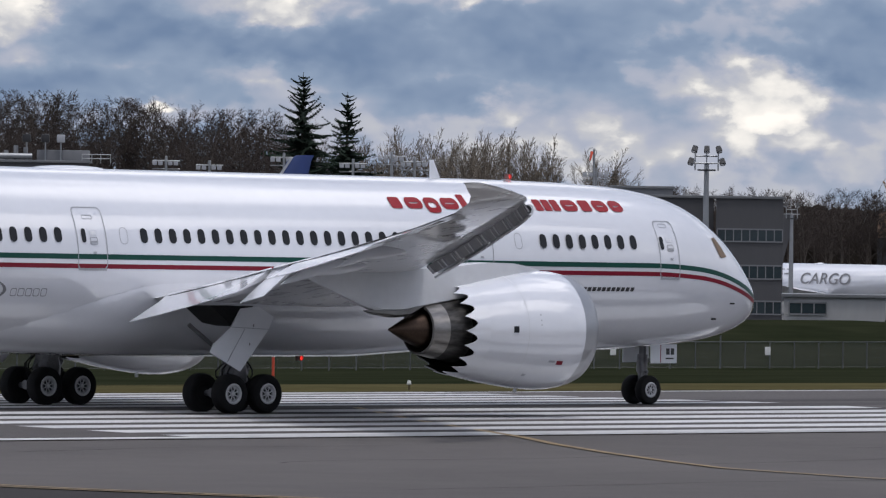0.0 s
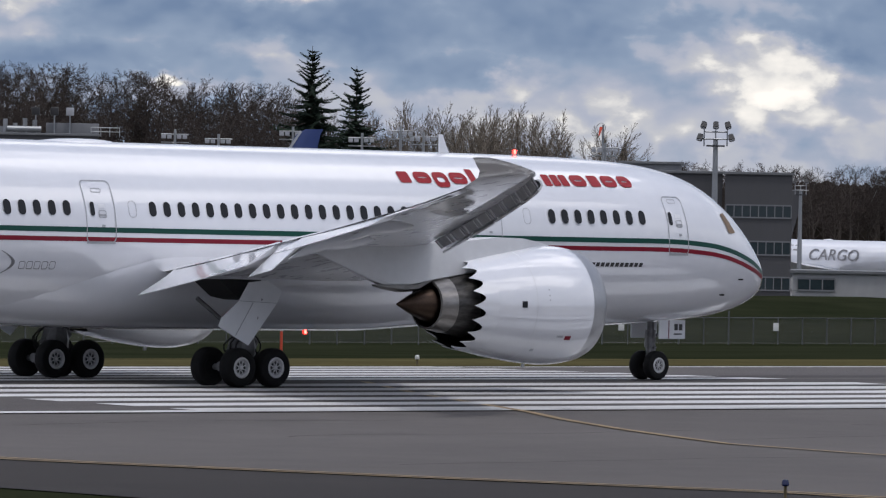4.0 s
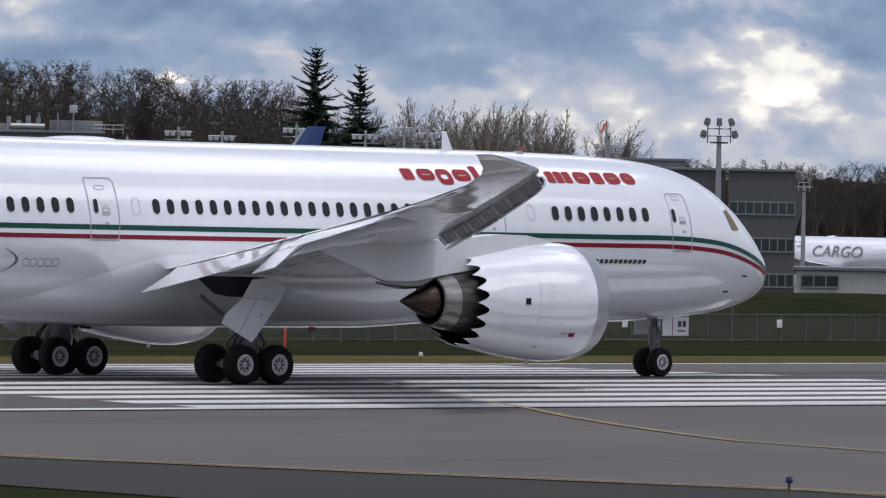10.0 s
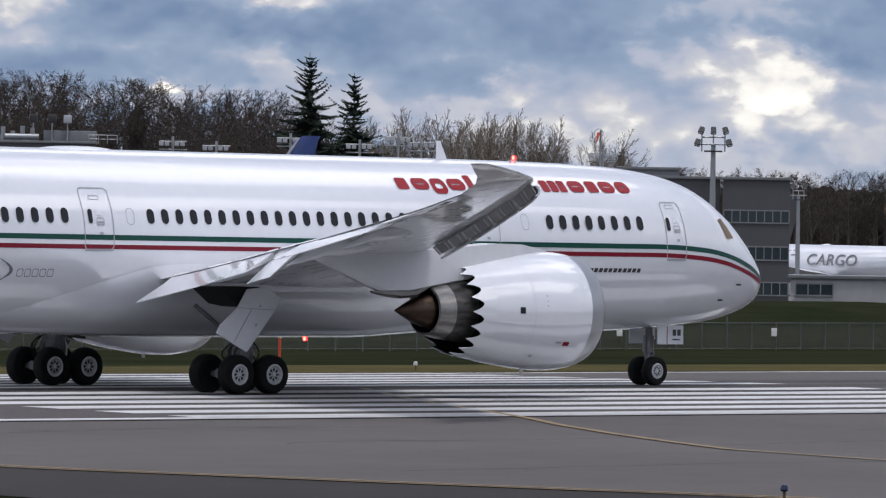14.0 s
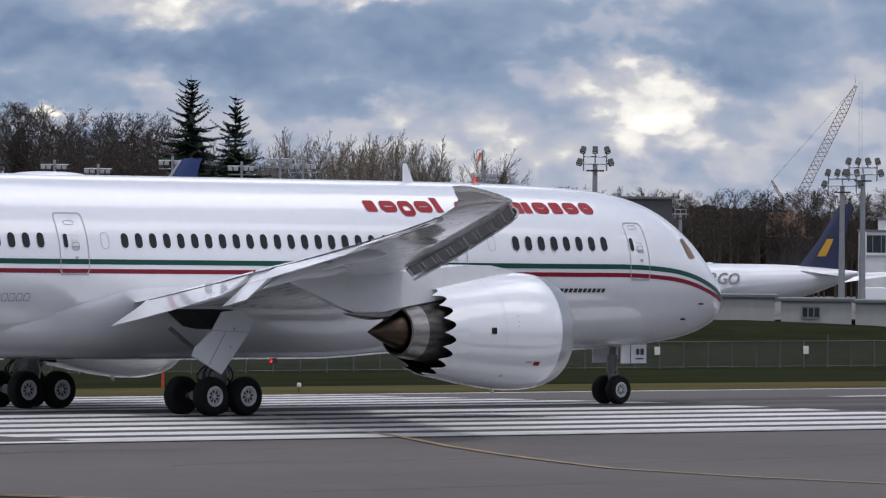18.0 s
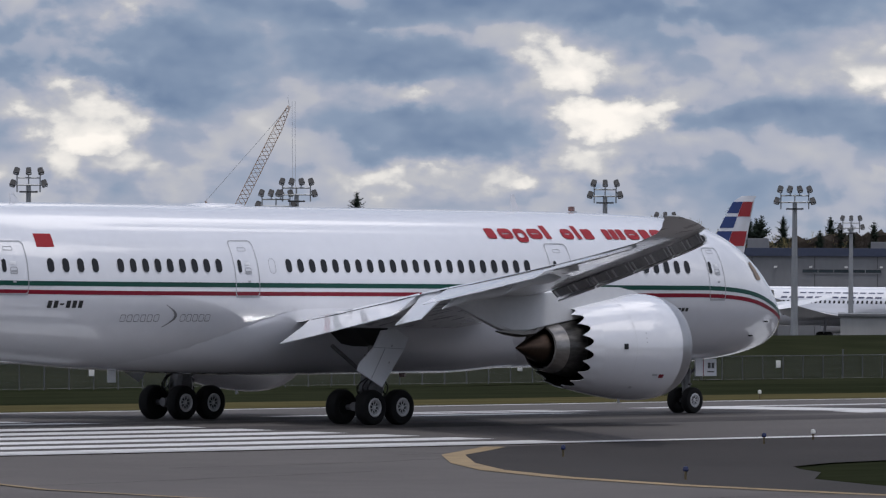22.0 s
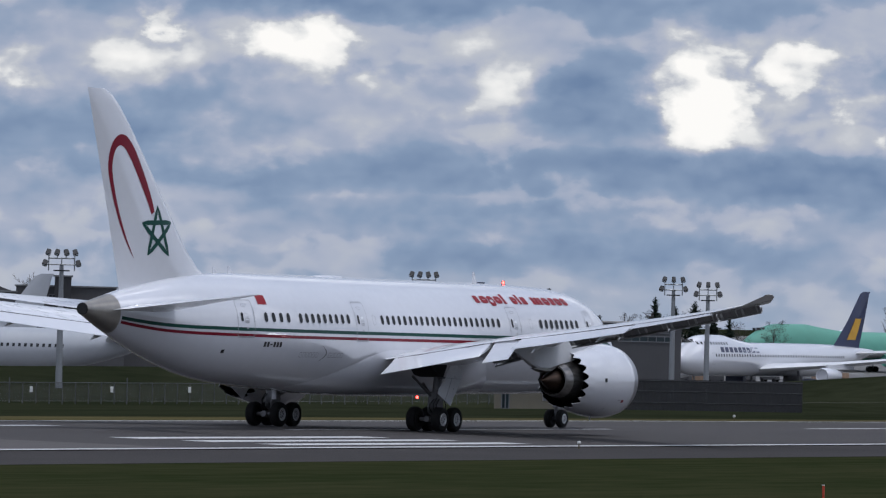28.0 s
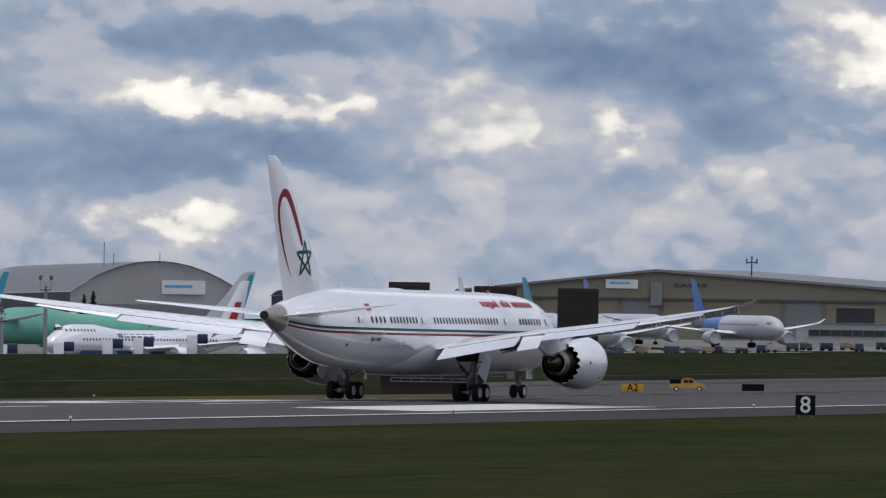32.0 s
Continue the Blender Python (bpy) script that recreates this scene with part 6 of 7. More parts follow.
part("parapet", box(-w - 0.4, w + 0.4, -0.5, 0.4, h - 0.1, h + 1.25, 0.05), ROOF_BLUE, g, "dark blue parapet", smooth=False)
for x in (0.12, 0.36, 0.47, 0.56, 0.69, 0.87, 0.94):
    part("hangar_door", tuple_box(-w + 2 * w * x, -w + 2 * w * x + 3.4, -0.12, -0.02, 0.2, 4.6), CLAD_LIGHT if x in (0.47, 0.69) else CLAD_DARK, g, smooth=False)
for i in range(16):
    part("wall_lamp", tuple_box(-w + 2 * w * (i + 0.4) / 16, -w + 2 * w * (i + 0.4) / 16 + 0.5, -0.5, -0.02, h - 2.0, h - 1.7), SIGN_WHITE, g, smooth=False)
for i in range(8):
    part("wall_panel_joint", tuple_box(-w + 2 * w * (i + 1) / 9 - 0.06, -w + 2 * w * (i + 1) / 9 + 0.06, -0.05, -0.01, 0.1, h - 0.2), CLAD_DARK, g, smooth=False)
for x, hh in ((0.1, 1.6), (0.32, 1.1), (0.41, 2.0), (0.66, 1.4), (0.8, 1.0), (0.92, 1.7)):
    part("roof_unit", box(-w + 2 * w * x, -w + 2 * w * x + 3.5, 8, 11, h, h + 1.2 + hh, 0.1), CLAD_MID, g, smooth=False)
building("hangar_block", 36.55, 35.35, 1250, 0.02, 40, CLAD_MID, "grey hangar building with small windows", [(-0.08, -0.03, 0.05, 0.95), (-0.18, -0.13, 0.05, 0.95)], 14)
building("terminal_building", 35.36, 34.2, 1250, 0.0, 30, CLAD_MID, "grey terminal with a dark roof and dark doors", [(-0.21, -0.13, 0.02, 0.98), (-0.08, -0.05, 0.02, 0.98)], 16, ROOF_BLUE)
building("terminal_building", 33.72, 32.75, 1250, 0.0, 30, CLAD_MID, "grey workshop with dark windows", [(-0.14, -0.07, 0.05, 0.95)], 10)
g, w, h = building("hangar_block", 32.75, 32.05, 1250, 0.05, 30, CLAD_DARK, "dark grey gabled hangar", [(-0.15, -0.05, 0.1, 0.35)], 2)
part("gable", ([(-w, 0, h), (w, 0, h), (0.2 * w, 0, h + 2.2), (-w, 30, h), (w, 30, h), (0.2 * w, 30, h + 2.2)], [(0, 1, 2), (3, 5, 4), (0, 2, 5, 3), (2, 1, 4, 5)]), CLAD_DARK, g, smooth=False)
building("hangar_block", 32.05, 31.2, 1260, 0.10, 30, CLAD_DARK, "dark grey hangar building with roof boxes", [(0.0, 0.04, 0.3, 0.4)], 3)
building("roof_box", 31.75, 31.62, 1255, 0.18, 5, LAMPBODY, "dark box on the hangar roof")
building("hangar_block", 31.2, 28.75, 1300, 0.165, 30, CLAD_DARK, "long dark grey hangar building with windows", [(-0.12, -0.04, 0.1, 0.9)], 18, CLAD_DARK)
building("service_building", 27.5, 26.85, 1250, -0.07, 15, CLAD_DARK, "low brownish office with a pale flat roof", [(-0.14, -0.10, 0.1, 0.9), (-0.21, -0.17, 0.1, 0.9)], 8, CONCRETE)
building("service_building", 28.6, 27.5, 1300, -0.03, 15, CLAD_DARK, "low dark office building", [(-0.12, -0.07, 0.1, 0.9)], 10)
# darker cladding here puts the dimming by exhaust haze into the gatehouse's colour
building("gatehouse", 28.30, 27.46, 700, -0.45, 8, CLAD_TAN, "low tan gatehouse with an overhanging roof, darkened for exhaust haze", [(-0.76, -0.60, 0.07, 0.14), (-0.72, -0.60, 0.72, 0.9)], 2, CLAD_MID, cap=0.8)
g, w, h = building("blue_hall", 22.16, 21.95, 1900, 0.08, 20, ROOF_BLUE, "dark blue arched hall")
arc = [(-w * math.cos(math.pi * i / 12), h + 1.7 * math.sin(math.pi * i / 12)) for i in range(13)]
part("arched_roof", loft([[(x, y, z) for x, z in arc] for y in (-0.2, 20)]), ROOF_BLUE, g)
for a0, a1, top in ((22.18, 22.02, -0.17), (21.98, 21.80, -0.14), (21.74, 21.56, -0.17), (21.52, 21.30, -0.19)):
    g, w, h = building("white_hall", a0, a1, 1500, top, 14, CLAD_LIGHT, "white fabric storage hall beside the apron", [(-0.25, -0.21, 0.3, 0.6)], 2)
    part("gable", ([(-w, 0, h), (w, 0, h), (0, 0, h + 1.8), (-w, 14, h), (w, 14, h), (0, 14, h + 1.8)], [(0, 1, 2), (3, 5, 4), (0, 2, 5, 3), (2, 1, 4, 5)]), CLAD_WHITE, g, smooth=False)
building("equipment_yard", 21.3, 20.5, 1000, -0.53, 8, SCREEN, "low dark brown equipment sheds with openings", [(-0.57, -0.545, 0.1, 0.9)], 8, SCREEN)
building("low_offices", 18.06, 17.1, 2000, -0.075, 14, CLAD_LIGHT, "low pale offices with dark doors", [(-0.17, -0.12, 0.1, 0.9)], 9)
building("roof_panel", 17.75, 17.45, 2005, 0.05, 3, LAMPBODY, "dark tilted panel over the offices")


def arch_hangar():
    d = 1900
    p, m = frame_at(23.05, d)
    z0 = m.translation.z
    root = thing("arched_hangar", "large pale grey hangar with an arched front and a metal roof", "hangar", m=m)
    w = d * radians(0.68)
    ht, he = height(0.335, d) - z0, height(0.09, d) - z0
    arc = [(-w + 2 * w * i / 24, he + (ht - he) * (1 - (2 * i / 24 - 1) ** 2)) for i in range(25)]
    v = [(x, 0, z) for x, z in arc] + [(w, 0, 0), (-w, 0, 0)]
    part("wall", (v, [tuple(range(len(v)))]), CLAD_LIGHT, root, smooth=False)
    deep = [[(x - 0.0, -0.4, z + 0.15) for x, z in arc], [(x - 34, 90, z - 1) for x, z in arc]]
    part("roof", loft(deep, False), ROOF_GREY, root)
    part("side_wall", ([(-w, 0.1, 0), (-w, 0.1, he), (-w - 34, 90, he - 1), (-w - 34, 90, 0)], [(0, 1, 2, 3)]), CLAD_DARK, root, smooth=False)
    part("hangar_door", box(-w * 0.75, w * 0.8, -0.25, -0.05, 0, he * 0.75), CLAD_MID, root, smooth=False)
    part("sign_board", box(w * 0.05, w * 0.55, -0.3, -0.05, he * 0.98, he * 1.28), SIGN_WHITE, root, smooth=False)
    part("sign_bars", tuple_box(w * 0.08, w * 0.40, -0.34, -0.31, he * 1.12, he * 1.18), SKY_BLUE, root, smooth=False)
    part("roof_mast", bars([((-14, 10, ht - 2), (-14, 10, ht + 5)), ((-11.5, 10, ht - 2), (-11.5, 10, ht + 2)), ((0.5, 4, ht - 1), (0.5, 4, ht + 2.4))], 0.12), GALV, root)


def tan_hangar():
    d = 2300
    p, m = frame_at(18.9, d)
    z0 = m.translation.z
    root = thing("gabled_hangar", "very wide tan hangar with a low-pitched grey roof", "hangar", m=m)

    def x(az):
        return d * math.tan(radians(18.9 - az))

    def z(el):
        return height(el, d) - z0
    xl, xr, xa = x(20.7), x(16.9), x(19.16)
    v = [(xl, 0, 0), (xr, 0, 0), (xr, 0, z(0.17)), (xa, 0, z(0.32)), (xl, 0, z(0.15))]
    part("wall", (v, [(0, 1, 2, 3, 4)]), CLAD_TAN, root, smooth=False)
    part("roof", ([(xl - 1, -1, z(0.155)), (xa, -1, z(0.33)), (xr + 1, -1, z(0.18)), (xl + 6, 120, z(0.18)), (xa + 30, 120, z(0.35)), (xr + 36, 120, z(0.2))], [(0, 1, 4, 3), (1, 2, 5, 4)]), ROOF_GREY, root, smooth=False)
    part("fascia", ([(xl - 1, -1.2, z(0.155)), (xa, -1.2, z(0.335)), (xr + 1, -1.2, z(0.185)), (xr + 1, -1.2, z(0.165)), (xa, -1.2, z(0.315)), (xl - 1, -1.2, z(0.14))], [(0, 1, 4, 5), (1, 2, 3, 4)]), CLAD_MID, root, smooth=False)
    for a in range(12):
        u0 = xl + (xr - xl) * (a + 0.06) / 12
        u1 = xl + (xr - xl) * (a + 0.94) / 12
        part("hangar_door", tuple_box(u0, u1, -0.4, -0.1, 0, z(0.095)), CLAD_TAN if a % 4 else CLAD_MID, root, smooth=False)
    part("door_track", tuple_box(xl, xr, -1.0, -0.1, z(0.095), z(0.11)), CLAD_DARK, root, smooth=False)
    part("sign_board", tuple_box(x(19.55), x(19.3), -0.5, -0.1, z(0.18), z(0.25)), SIGN_WHITE, root, smooth=False)
    part("sign_bars", tuple_box(x(19.52), x(19.36), -0.56, -0.51, z(0.215), z(0.228)), SKY_BLUE, root, smooth=False)
    part("stair_shaft", tuple_box(x(19.2), x(19.11), -1.4, -0.1, z(0.05), z(0.235)), CLAD_MID, root, smooth=False)
    part("number_bars", tuple_merge(*[tuple_box(x(19.02) + 2.2 * i, x(19.02) + 2.2 * i + 1.6, -0.5, -0.1, z(0.205), z(0.225)) for i in range(5)]), CLAD_DARK, root, smooth=False)
    mx = x(18.41)
    part("antenna_mast", bars([((mx, 20, z(0.25)), (mx, 20, z(0.45))), ((mx - 1.6, 20, z(0.40)), (mx + 1.6, 20, z(0.40))), ((mx - 1.6, 20, z(0.39)), (mx - 1.6, 20, z(0.43))), ((mx + 1.6, 20, z(0.39)), (mx + 1.6, 20, z(0.43)))], 0.22), LAMPBODY, root)


arch_hangar()
tan_hangar()


def control_tower():
    d = 1800
    p, m = frame_at(24.615, d, 12)
    z0 = m.translation.z

    def z(el):
        return height(el, d) - z0
    root = thing("control_tower", "tall grey concrete control tower with a glazed cab and aerials", "control tower", m=m)
    w = d * radians(0.160)
    part("shaft", box(-w, w, -w, w, 0, z(1.40), 0.25), CONCRETE, root)
    part("shaft_recess", tuple_box(-w * 0.34, -w * 0.06, -w - 0.06, -w + 0.1, 3, z(1.385)), LAMPBODY, root, "dark vertical window slot", smooth=False)
    part("shaft_seam", tuple_box(w * 0.28, w * 0.34, -w - 0.05, -w + 0.1, 3, z(1.385)), CLAD_MID, root, smooth=False)
    for i in range(20):
        zz = 6 + (z(1.36) - 8) * i / 19
        part("shaft_window", tuple_box(w - 0.1, w + 0.06, -w * 0.35, -w * 0.05, zz, zz + 1.4), LAMPBODY, root, smooth=False)
        part("shaft_window", tuple_box(w * 0.78, w * 0.86, -w - 0.06, -w + 0.1, zz, zz + 1.2), LAMPBODY, root, smooth=False)
    part("catwalk", box(-w * 1.2, w * 1.2, -w * 1.2, w * 1.2, z(1.40), z(1.432), 0.1), CONCRETE, root)
    e, zc = w * 1.18, z(1.432)
    for s in (-1, 1):
        for q in (0.5, 1.1):
            part("catwalk_rail", tube((-e, s * e, zc + q), (e, s * e, zc + q), 0.07, k=6), GALV, root)
            part("catwalk_rail", tube((s * e, -e, zc + q), (s * e, e, zc + q), 0.07, k=6), GALV, root)
    k = 8

    def octagon(r, zz):
        return [(r * math.cos(2 * math.pi * (j + 0.5) / k), r * math.sin(2 * math.pi * (j + 0.5) / k), zz) for j in range(k)]
    part("cab_base", loft([octagon(w * 0.92, z(1.43)), octagon(w * 0.92, z(1.475))]), CONCRETE, root, smooth=False)
    part("cab_glass", loft([octagon(w * 0.92, z(1.475)), octagon(w * 1.02, z(1.56))]), CAB_GLASS, root, "dark tinted cab glazing", smooth=False)
    lo, hi = octagon(w * 0.94, z(1.475)), octagon(w * 1.04, z(1.56))
    for a, b in zip(lo, hi):
        part("cab_mullion", tube(a, b, 0.16), CONCRETE, root)
    part("cab_roof", loft([octagon(w * 1.10, z(1.56)), octagon(w * 1.10, z(1.605)), octagon(w * 0.9, z(1.62))]), CONCRETE, root, smooth=False)
    rnd = random.Random(5)
    part("aerials", bars([((x, y, z(1.61)), (x, y, z(1.61) + hh)) for x, y, hh in [(rnd.uniform(-4, 4), rnd.uniform(-4, 4), rnd.uniform(1.2, 4.5)) for i in range(16)]], 0.09), GALV, root)
    part("roof_equipment", tuple_merge(*[tuple_box(x, x + 0.8, -2, -1.2, z(1.61), z(1.61) + 1.1) for x in (-3.6, -1.2, 0.8, 2.6)]), CLAD_MID, root, smooth=False)


control_tower()


# -- parked jets --
def parked_jet(label, tail_az, d, head, length, body, fin, r=2.95, engine=None, bands=(), fin_bands=(), windows=True, hump=False, four=False, group="parked jets", title=None, belly=None, lettering=None, tall=0.0, sweeps=()):
    """A jet on its wheels; its tail stands at that azimuth and distance and its nose points along head (degrees)."""
    p = far(tail_az, d)
    nose = p + Vector((math.cos(radians(head)), math.sin(radians(head)), 0)) * length
    z0 = land(nose * 0.5 + p * 0.5)
    root = thing("parked_jet", label, "airplane", group, m=pose(nose.x, nose.y, z0, 0, 0, head))
    k = length / 56.7
    zc = 2.05 + r

    def swell(t):
        """How far the upper deck's hump rises above the round hull."""
        if not hump or t > 0.36 or t < 0.012:
            return 0.0
        up = min(1, (t - 0.012) / 0.09)
        return r * 0.42 * up * up * (3 - 2 * up) * (1 if t < 0.22 else max(0, 1 - ((t - 0.22) / 0.14)) ** 1.3)
    rings = []
    for i in range(61):
        t = (i / 60) ** 1.25
        x = -length * t
        q = min(1, (t / 0.13)) if t < 0.13 else 1
        rad = r * math.sqrt(1 - (1 - q) ** 2.2) if t < 0.13 else r * (1 - max(0, (t - 0.66) / 0.34) ** 1.7 * 0.92)
        lift = -0.16 * r * (1 - q) + max(0, (t - 0.66) / 0.34) ** 1.6 * r * 0.62
        bump = swell(t)
        rings.append([(x, (rad + 0.01) * math.sin(a) * (1 - 0.12 * bump / r * max(0, math.cos(a))), zc + lift + (rad + 0.01) * math.cos(a) + bump * max(0, math.cos(a)) ** 1.2) for a in [2 * math.pi * j / 28 for j in range(28)]])
    part("fuselage", loft(rings), body, root)

    def hull(x, z):
        """Half width of the hull at a station and a height."""
        t = min(1, max(0, -x / length))
        q = min(1, t / 0.13)
        rad = r * math.sqrt(1 - (1 - q) ** 2.2) if t < 0.13 else r * (1 - max(0, (t - 0.66) / 0.34) ** 1.7 * 0.92)
        lift = -0.16 * r * (1 - q) + max(0, (t - 0.66) / 0.34) ** 1.6 * r * 0.62
        bump = swell(t)
        lo, hi = 0.0, math.pi
        for _ in range(24):
            a = (lo + hi) / 2
            if zc + lift + rad * math.cos(a) + bump * max(0, math.cos(a)) ** 1.2 > z:
                lo = a
            else:
                hi = a
        return rad * math.sin(lo) * (1 - 0.12 * bump / r * max(0, math.cos(lo)))

    def decal(x0, x1, z0, z1, side, off):
        return [(x, side * (hull(x, z) + off), z) for x, z in ((x0, z0), (x1, z0), (x1, z1), (x0, z1))]
    for x0, x1, mat in bands:      # broad painted bands round the body
        sel = []
        for i in range(9):
            t = x0 + (x1 - x0) * i / 8
            rad = r * (1 - max(0, (t - 0.66) / 0.34) ** 1.7 * 0.92) + 0.03
            lift = max(0, (t - 0.66) / 0.34) ** 1.6 * r * 0.62
            sel.append([(-length * t, rad * math.sin(a), zc + lift + rad * math.cos(a)) for a in [2 * math.pi * j / 28 for j in range(28)]])
        part("livery_band", loft(sel, True, (False, False)), mat, root)
    for t0, t1, z0, z1, mat in sweeps:      # painted strips along the side
        for side in (-1, 1):
            v, f = [], []
            for i in range(13):
                t = t0 + (t1 - t0) * i / 12
                up = zc + max(0, (t - 0.66) / 0.34) ** 1.6 * r * 0.62
                rad = r * (1 - max(0, (t - 0.66) / 0.34) ** 1.7 * 0.92)
                for q in (z0, (z0 + z1) / 2, z1):
                    v.append((-length * t, side * (hull(-length * t, up + q * rad) + 0.05), up + q * rad))
                if i:
                    k0 = 3 * i - 3
                    f += [(k0, k0 + 1, k0 + 4, k0 + 3), (k0 + 1, k0 + 2, k0 + 5, k0 + 4)]
            part("livery_strip", (v, f), mat, root)
    if belly:      # the lower hull in another colour
        sel = []
        for i in range(13):
            t = 0.13 + 0.6 * i / 12
            rad = r * (1 - max(0, (t - 0.66) / 0.34) ** 1.7 * 0.92) + 0.06
            lift = max(0, (t - 0.66) / 0.34) ** 1.6 * r * 0.62
            sel.append([(-length * t, rad * math.sin(a), zc + lift - rad * math.cos(a)) for a in [radians(belly[1]) * (j / 8 - 1) for j in range(17)]])
        part("lower_hull", loft(sel, False), belly[0], root)
    if lettering:
        c = bpy.data.curves.new("lettering", "FONT")
        c.body, c.size, c.extrude, c.offset = lettering[0], lettering[1], 0.01, 0.012
        c.materials.append(GREY_TITLE)
        o = new("lettering", c)
        o.parent = root
        o.matrix_basis = pose(lettering[2], r + 0.32, zc - 0.1, 70.5, 0, 180) @ Matrix.Diagonal((lettering[3], 1, 1, 1))
    for side in (-1, 1):
        if windows:
            v, f = [], []
            decks = [(zc + 0.16 * r, 0.13, 0.80)] + ([(zc + 0.86 * r, 0.07, 0.22)] if hump else [])
            for z, t0, t1 in decks:
                for i in range(int(length * (t1 - t0) / 0.95)):
                    x = -length * t0 - i * 0.95
                    f.append(tuple(range(len(v), len(v) + 4)))
                    v += decal(x, x - 0.42, z, z + 0.46, side, 0.03)
            part("window_row", (v, f), GLASS_DARK, root, "row of small dark windows", smooth=False)["kind"] = "stuff"
            for t in (0.115, 0.30, 0.52, 0.76):
                x = -length * t
                part("door_outline", tuple_merge(*[(decal(x + a0, x + a1, zc - 0.30 * r + b0, zc - 0.30 * r + b1, side, 0.03), [(0, 1, 2, 3)]) for a0, a1, b0, b1 in
                                                   ((0, 0.07, 0, 2.0), (-1.1, -1.03, 0, 2.0), (0, -1.1, 1.95, 2.02), (0, -1.1, 0, 0.07))]), SEAM, root, smooth=False)
        if title:
            for i in range(title[2]):
                x = -length * title[0] - i * title[1] * 1.35
                part("title_block", (decal(x, x - title[1], zc + 0.42 * r, zc + 0.72 * r, side, 0.04), [(0, 1, 2, 3)]), title[3], root, smooth=False)
        for x0, x1, z0, z1 in ((-0.052, -0.060, 0, 0.55), (-0.041, -0.050, -0.05, 0.5), (-0.031, -0.039, -0.1, 0.42)):      # cockpit side windows
            zz = zc + (0.98 * r if hump else 0.30 * r)
            part("windshield", (decal(x0 * length * (1.25 if hump else 1), x1 * length * (1.25 if hump else 1), zz + z0, zz + z1, side, 0.03), [(0, 1, 2, 3)]), GLASS_DARK, root, smooth=False)
        st = [foil(le * k, te * k, y * k, zc - 0.62 * r + zz * k, th, 0.1) for y, le, te, zz, th in ((0, -19, -31, 0, 0.12), (9.9, -25, -33, 0.9, 0.10), (18, -30, -35.5, 1.9, 0.09), (26.5, -35.5, -38.2, 3.1, 0.08), (30, -39.8, -41, 4.2, 0.05))]
        part("wing", mirrored(loft(st), side), PAINT_GREY, root)
        for y, x in (((9.9, -16.6),) if not four else ((11.5, -20), (20.5, -27))):
            o = (0, side * y * k, zc - 0.62 * r - 0.7 * k + (0.3 if four else 0))
            rr = 1.75 if not four else 1.4
            en = part("engine", revolve([(x * k - 0.4, 0.8 * rr), (x * k, 0.86 * rr), (x * k - 0.5, 0.97 * rr), (x * k - 2, rr), (x * k - 4.5, 0.86 * rr), (x * k - 6.0, 0.66 * rr), (x * k - 5.8, 0.5 * rr)], 24, "x", o), engine or body, root)
            part("exhaust", revolve([(x * k - 5.2, 0.5 * rr), (x * k - 6.6, 0.42 * rr), (x * k - 7.6, 0.05)], 16, "x", o), SOOT_AND_SHADE, en)
            part("pylon", tuple_box((x - 9) * k, (x - 1.5) * k, o[1] - 0.2, o[1] + 0.2, o[2] + 0.8 * rr, o[2] + rr + 0.5), PAINT_GREY, root, smooth=False)
        st = [foil(le * k, te * k, y * k, zc + 0.45 * r + zz, th, 0.03) for y, le, te, zz, th in ((0.3, -48.8, -53.9, 0, 0.09), (5.5, -52, -55, 0.4, 0.08), (9.7, -54.8, -56, 0.8, 0.06))]
        part("tailplane", mirrored(loft(st), side), PAINT_GREY, root)
        part("gear_leg", tube((-28.3 * k, side * 4.9, 0.5), (-28.3 * k, side * 4.6, zc - 0.6 * r), 0.22), STEEL, root)
        for xo in (-0.75, 0.75):
            part("tyre", revolve([(-0.55, 0.4), (-0.6, 0.55), (-0.4, 0.64), (0.4, 0.64), (0.6, 0.55), (0.55, 0.4)], 16, "y", (-28.3 * k + xo, side * 4.9, 0.63)), RUBBER, root)
    part("gear_leg", tube((-5.6 * k, 0, 0.4), (-5.5 * k, 0, 2.4), 0.14), STEEL, root)
    part("tyre", revolve([(-0.45, 0.3), (-0.45, 0.45), (-0.3, 0.5), (0.3, 0.5), (0.45, 0.45), (0.45, 0.3)], 16, "y", (-5.6 * k, 0, 0.49)), RUBBER, root)
    base_z = zc + r * 0.55
    tip = 16.95 + tall + (r - 2.95) * 2.2 + (0.6 if length > 60 else 0)
    rows = [(base_z - 0.4, -43.5 * k, -52.4 * k, 0.30), (base_z + r * 0.5, -45.4 * k, -52.8 * k, 0.30), ((base_z + tip) / 2, -49.0 * k, -54.0 * k, 0.22), (tip - 0.5, -52.6 * k, -55.3 * k, 0.12), (tip, -53.6 * k, -55.6 * k, 0.06)]

    def fin_ring(z):
        le, te, hh = (lerp_table([(q[0], q[i]) for q in rows], z) for i in (1, 2, 3))
        return [(le, 0, z), (le + (te - le) * 0.25, hh, z), (le + (te - le) * 0.6, hh * 0.8, z), (te, 0.02, z), (te, -0.02, z), (le + (te - le) * 0.6, -hh * 0.8, z), (le + (te - le) * 0.25, -hh, z)]
    part("fin", loft([fin_ring(q[0]) for q in rows]), fin, root)
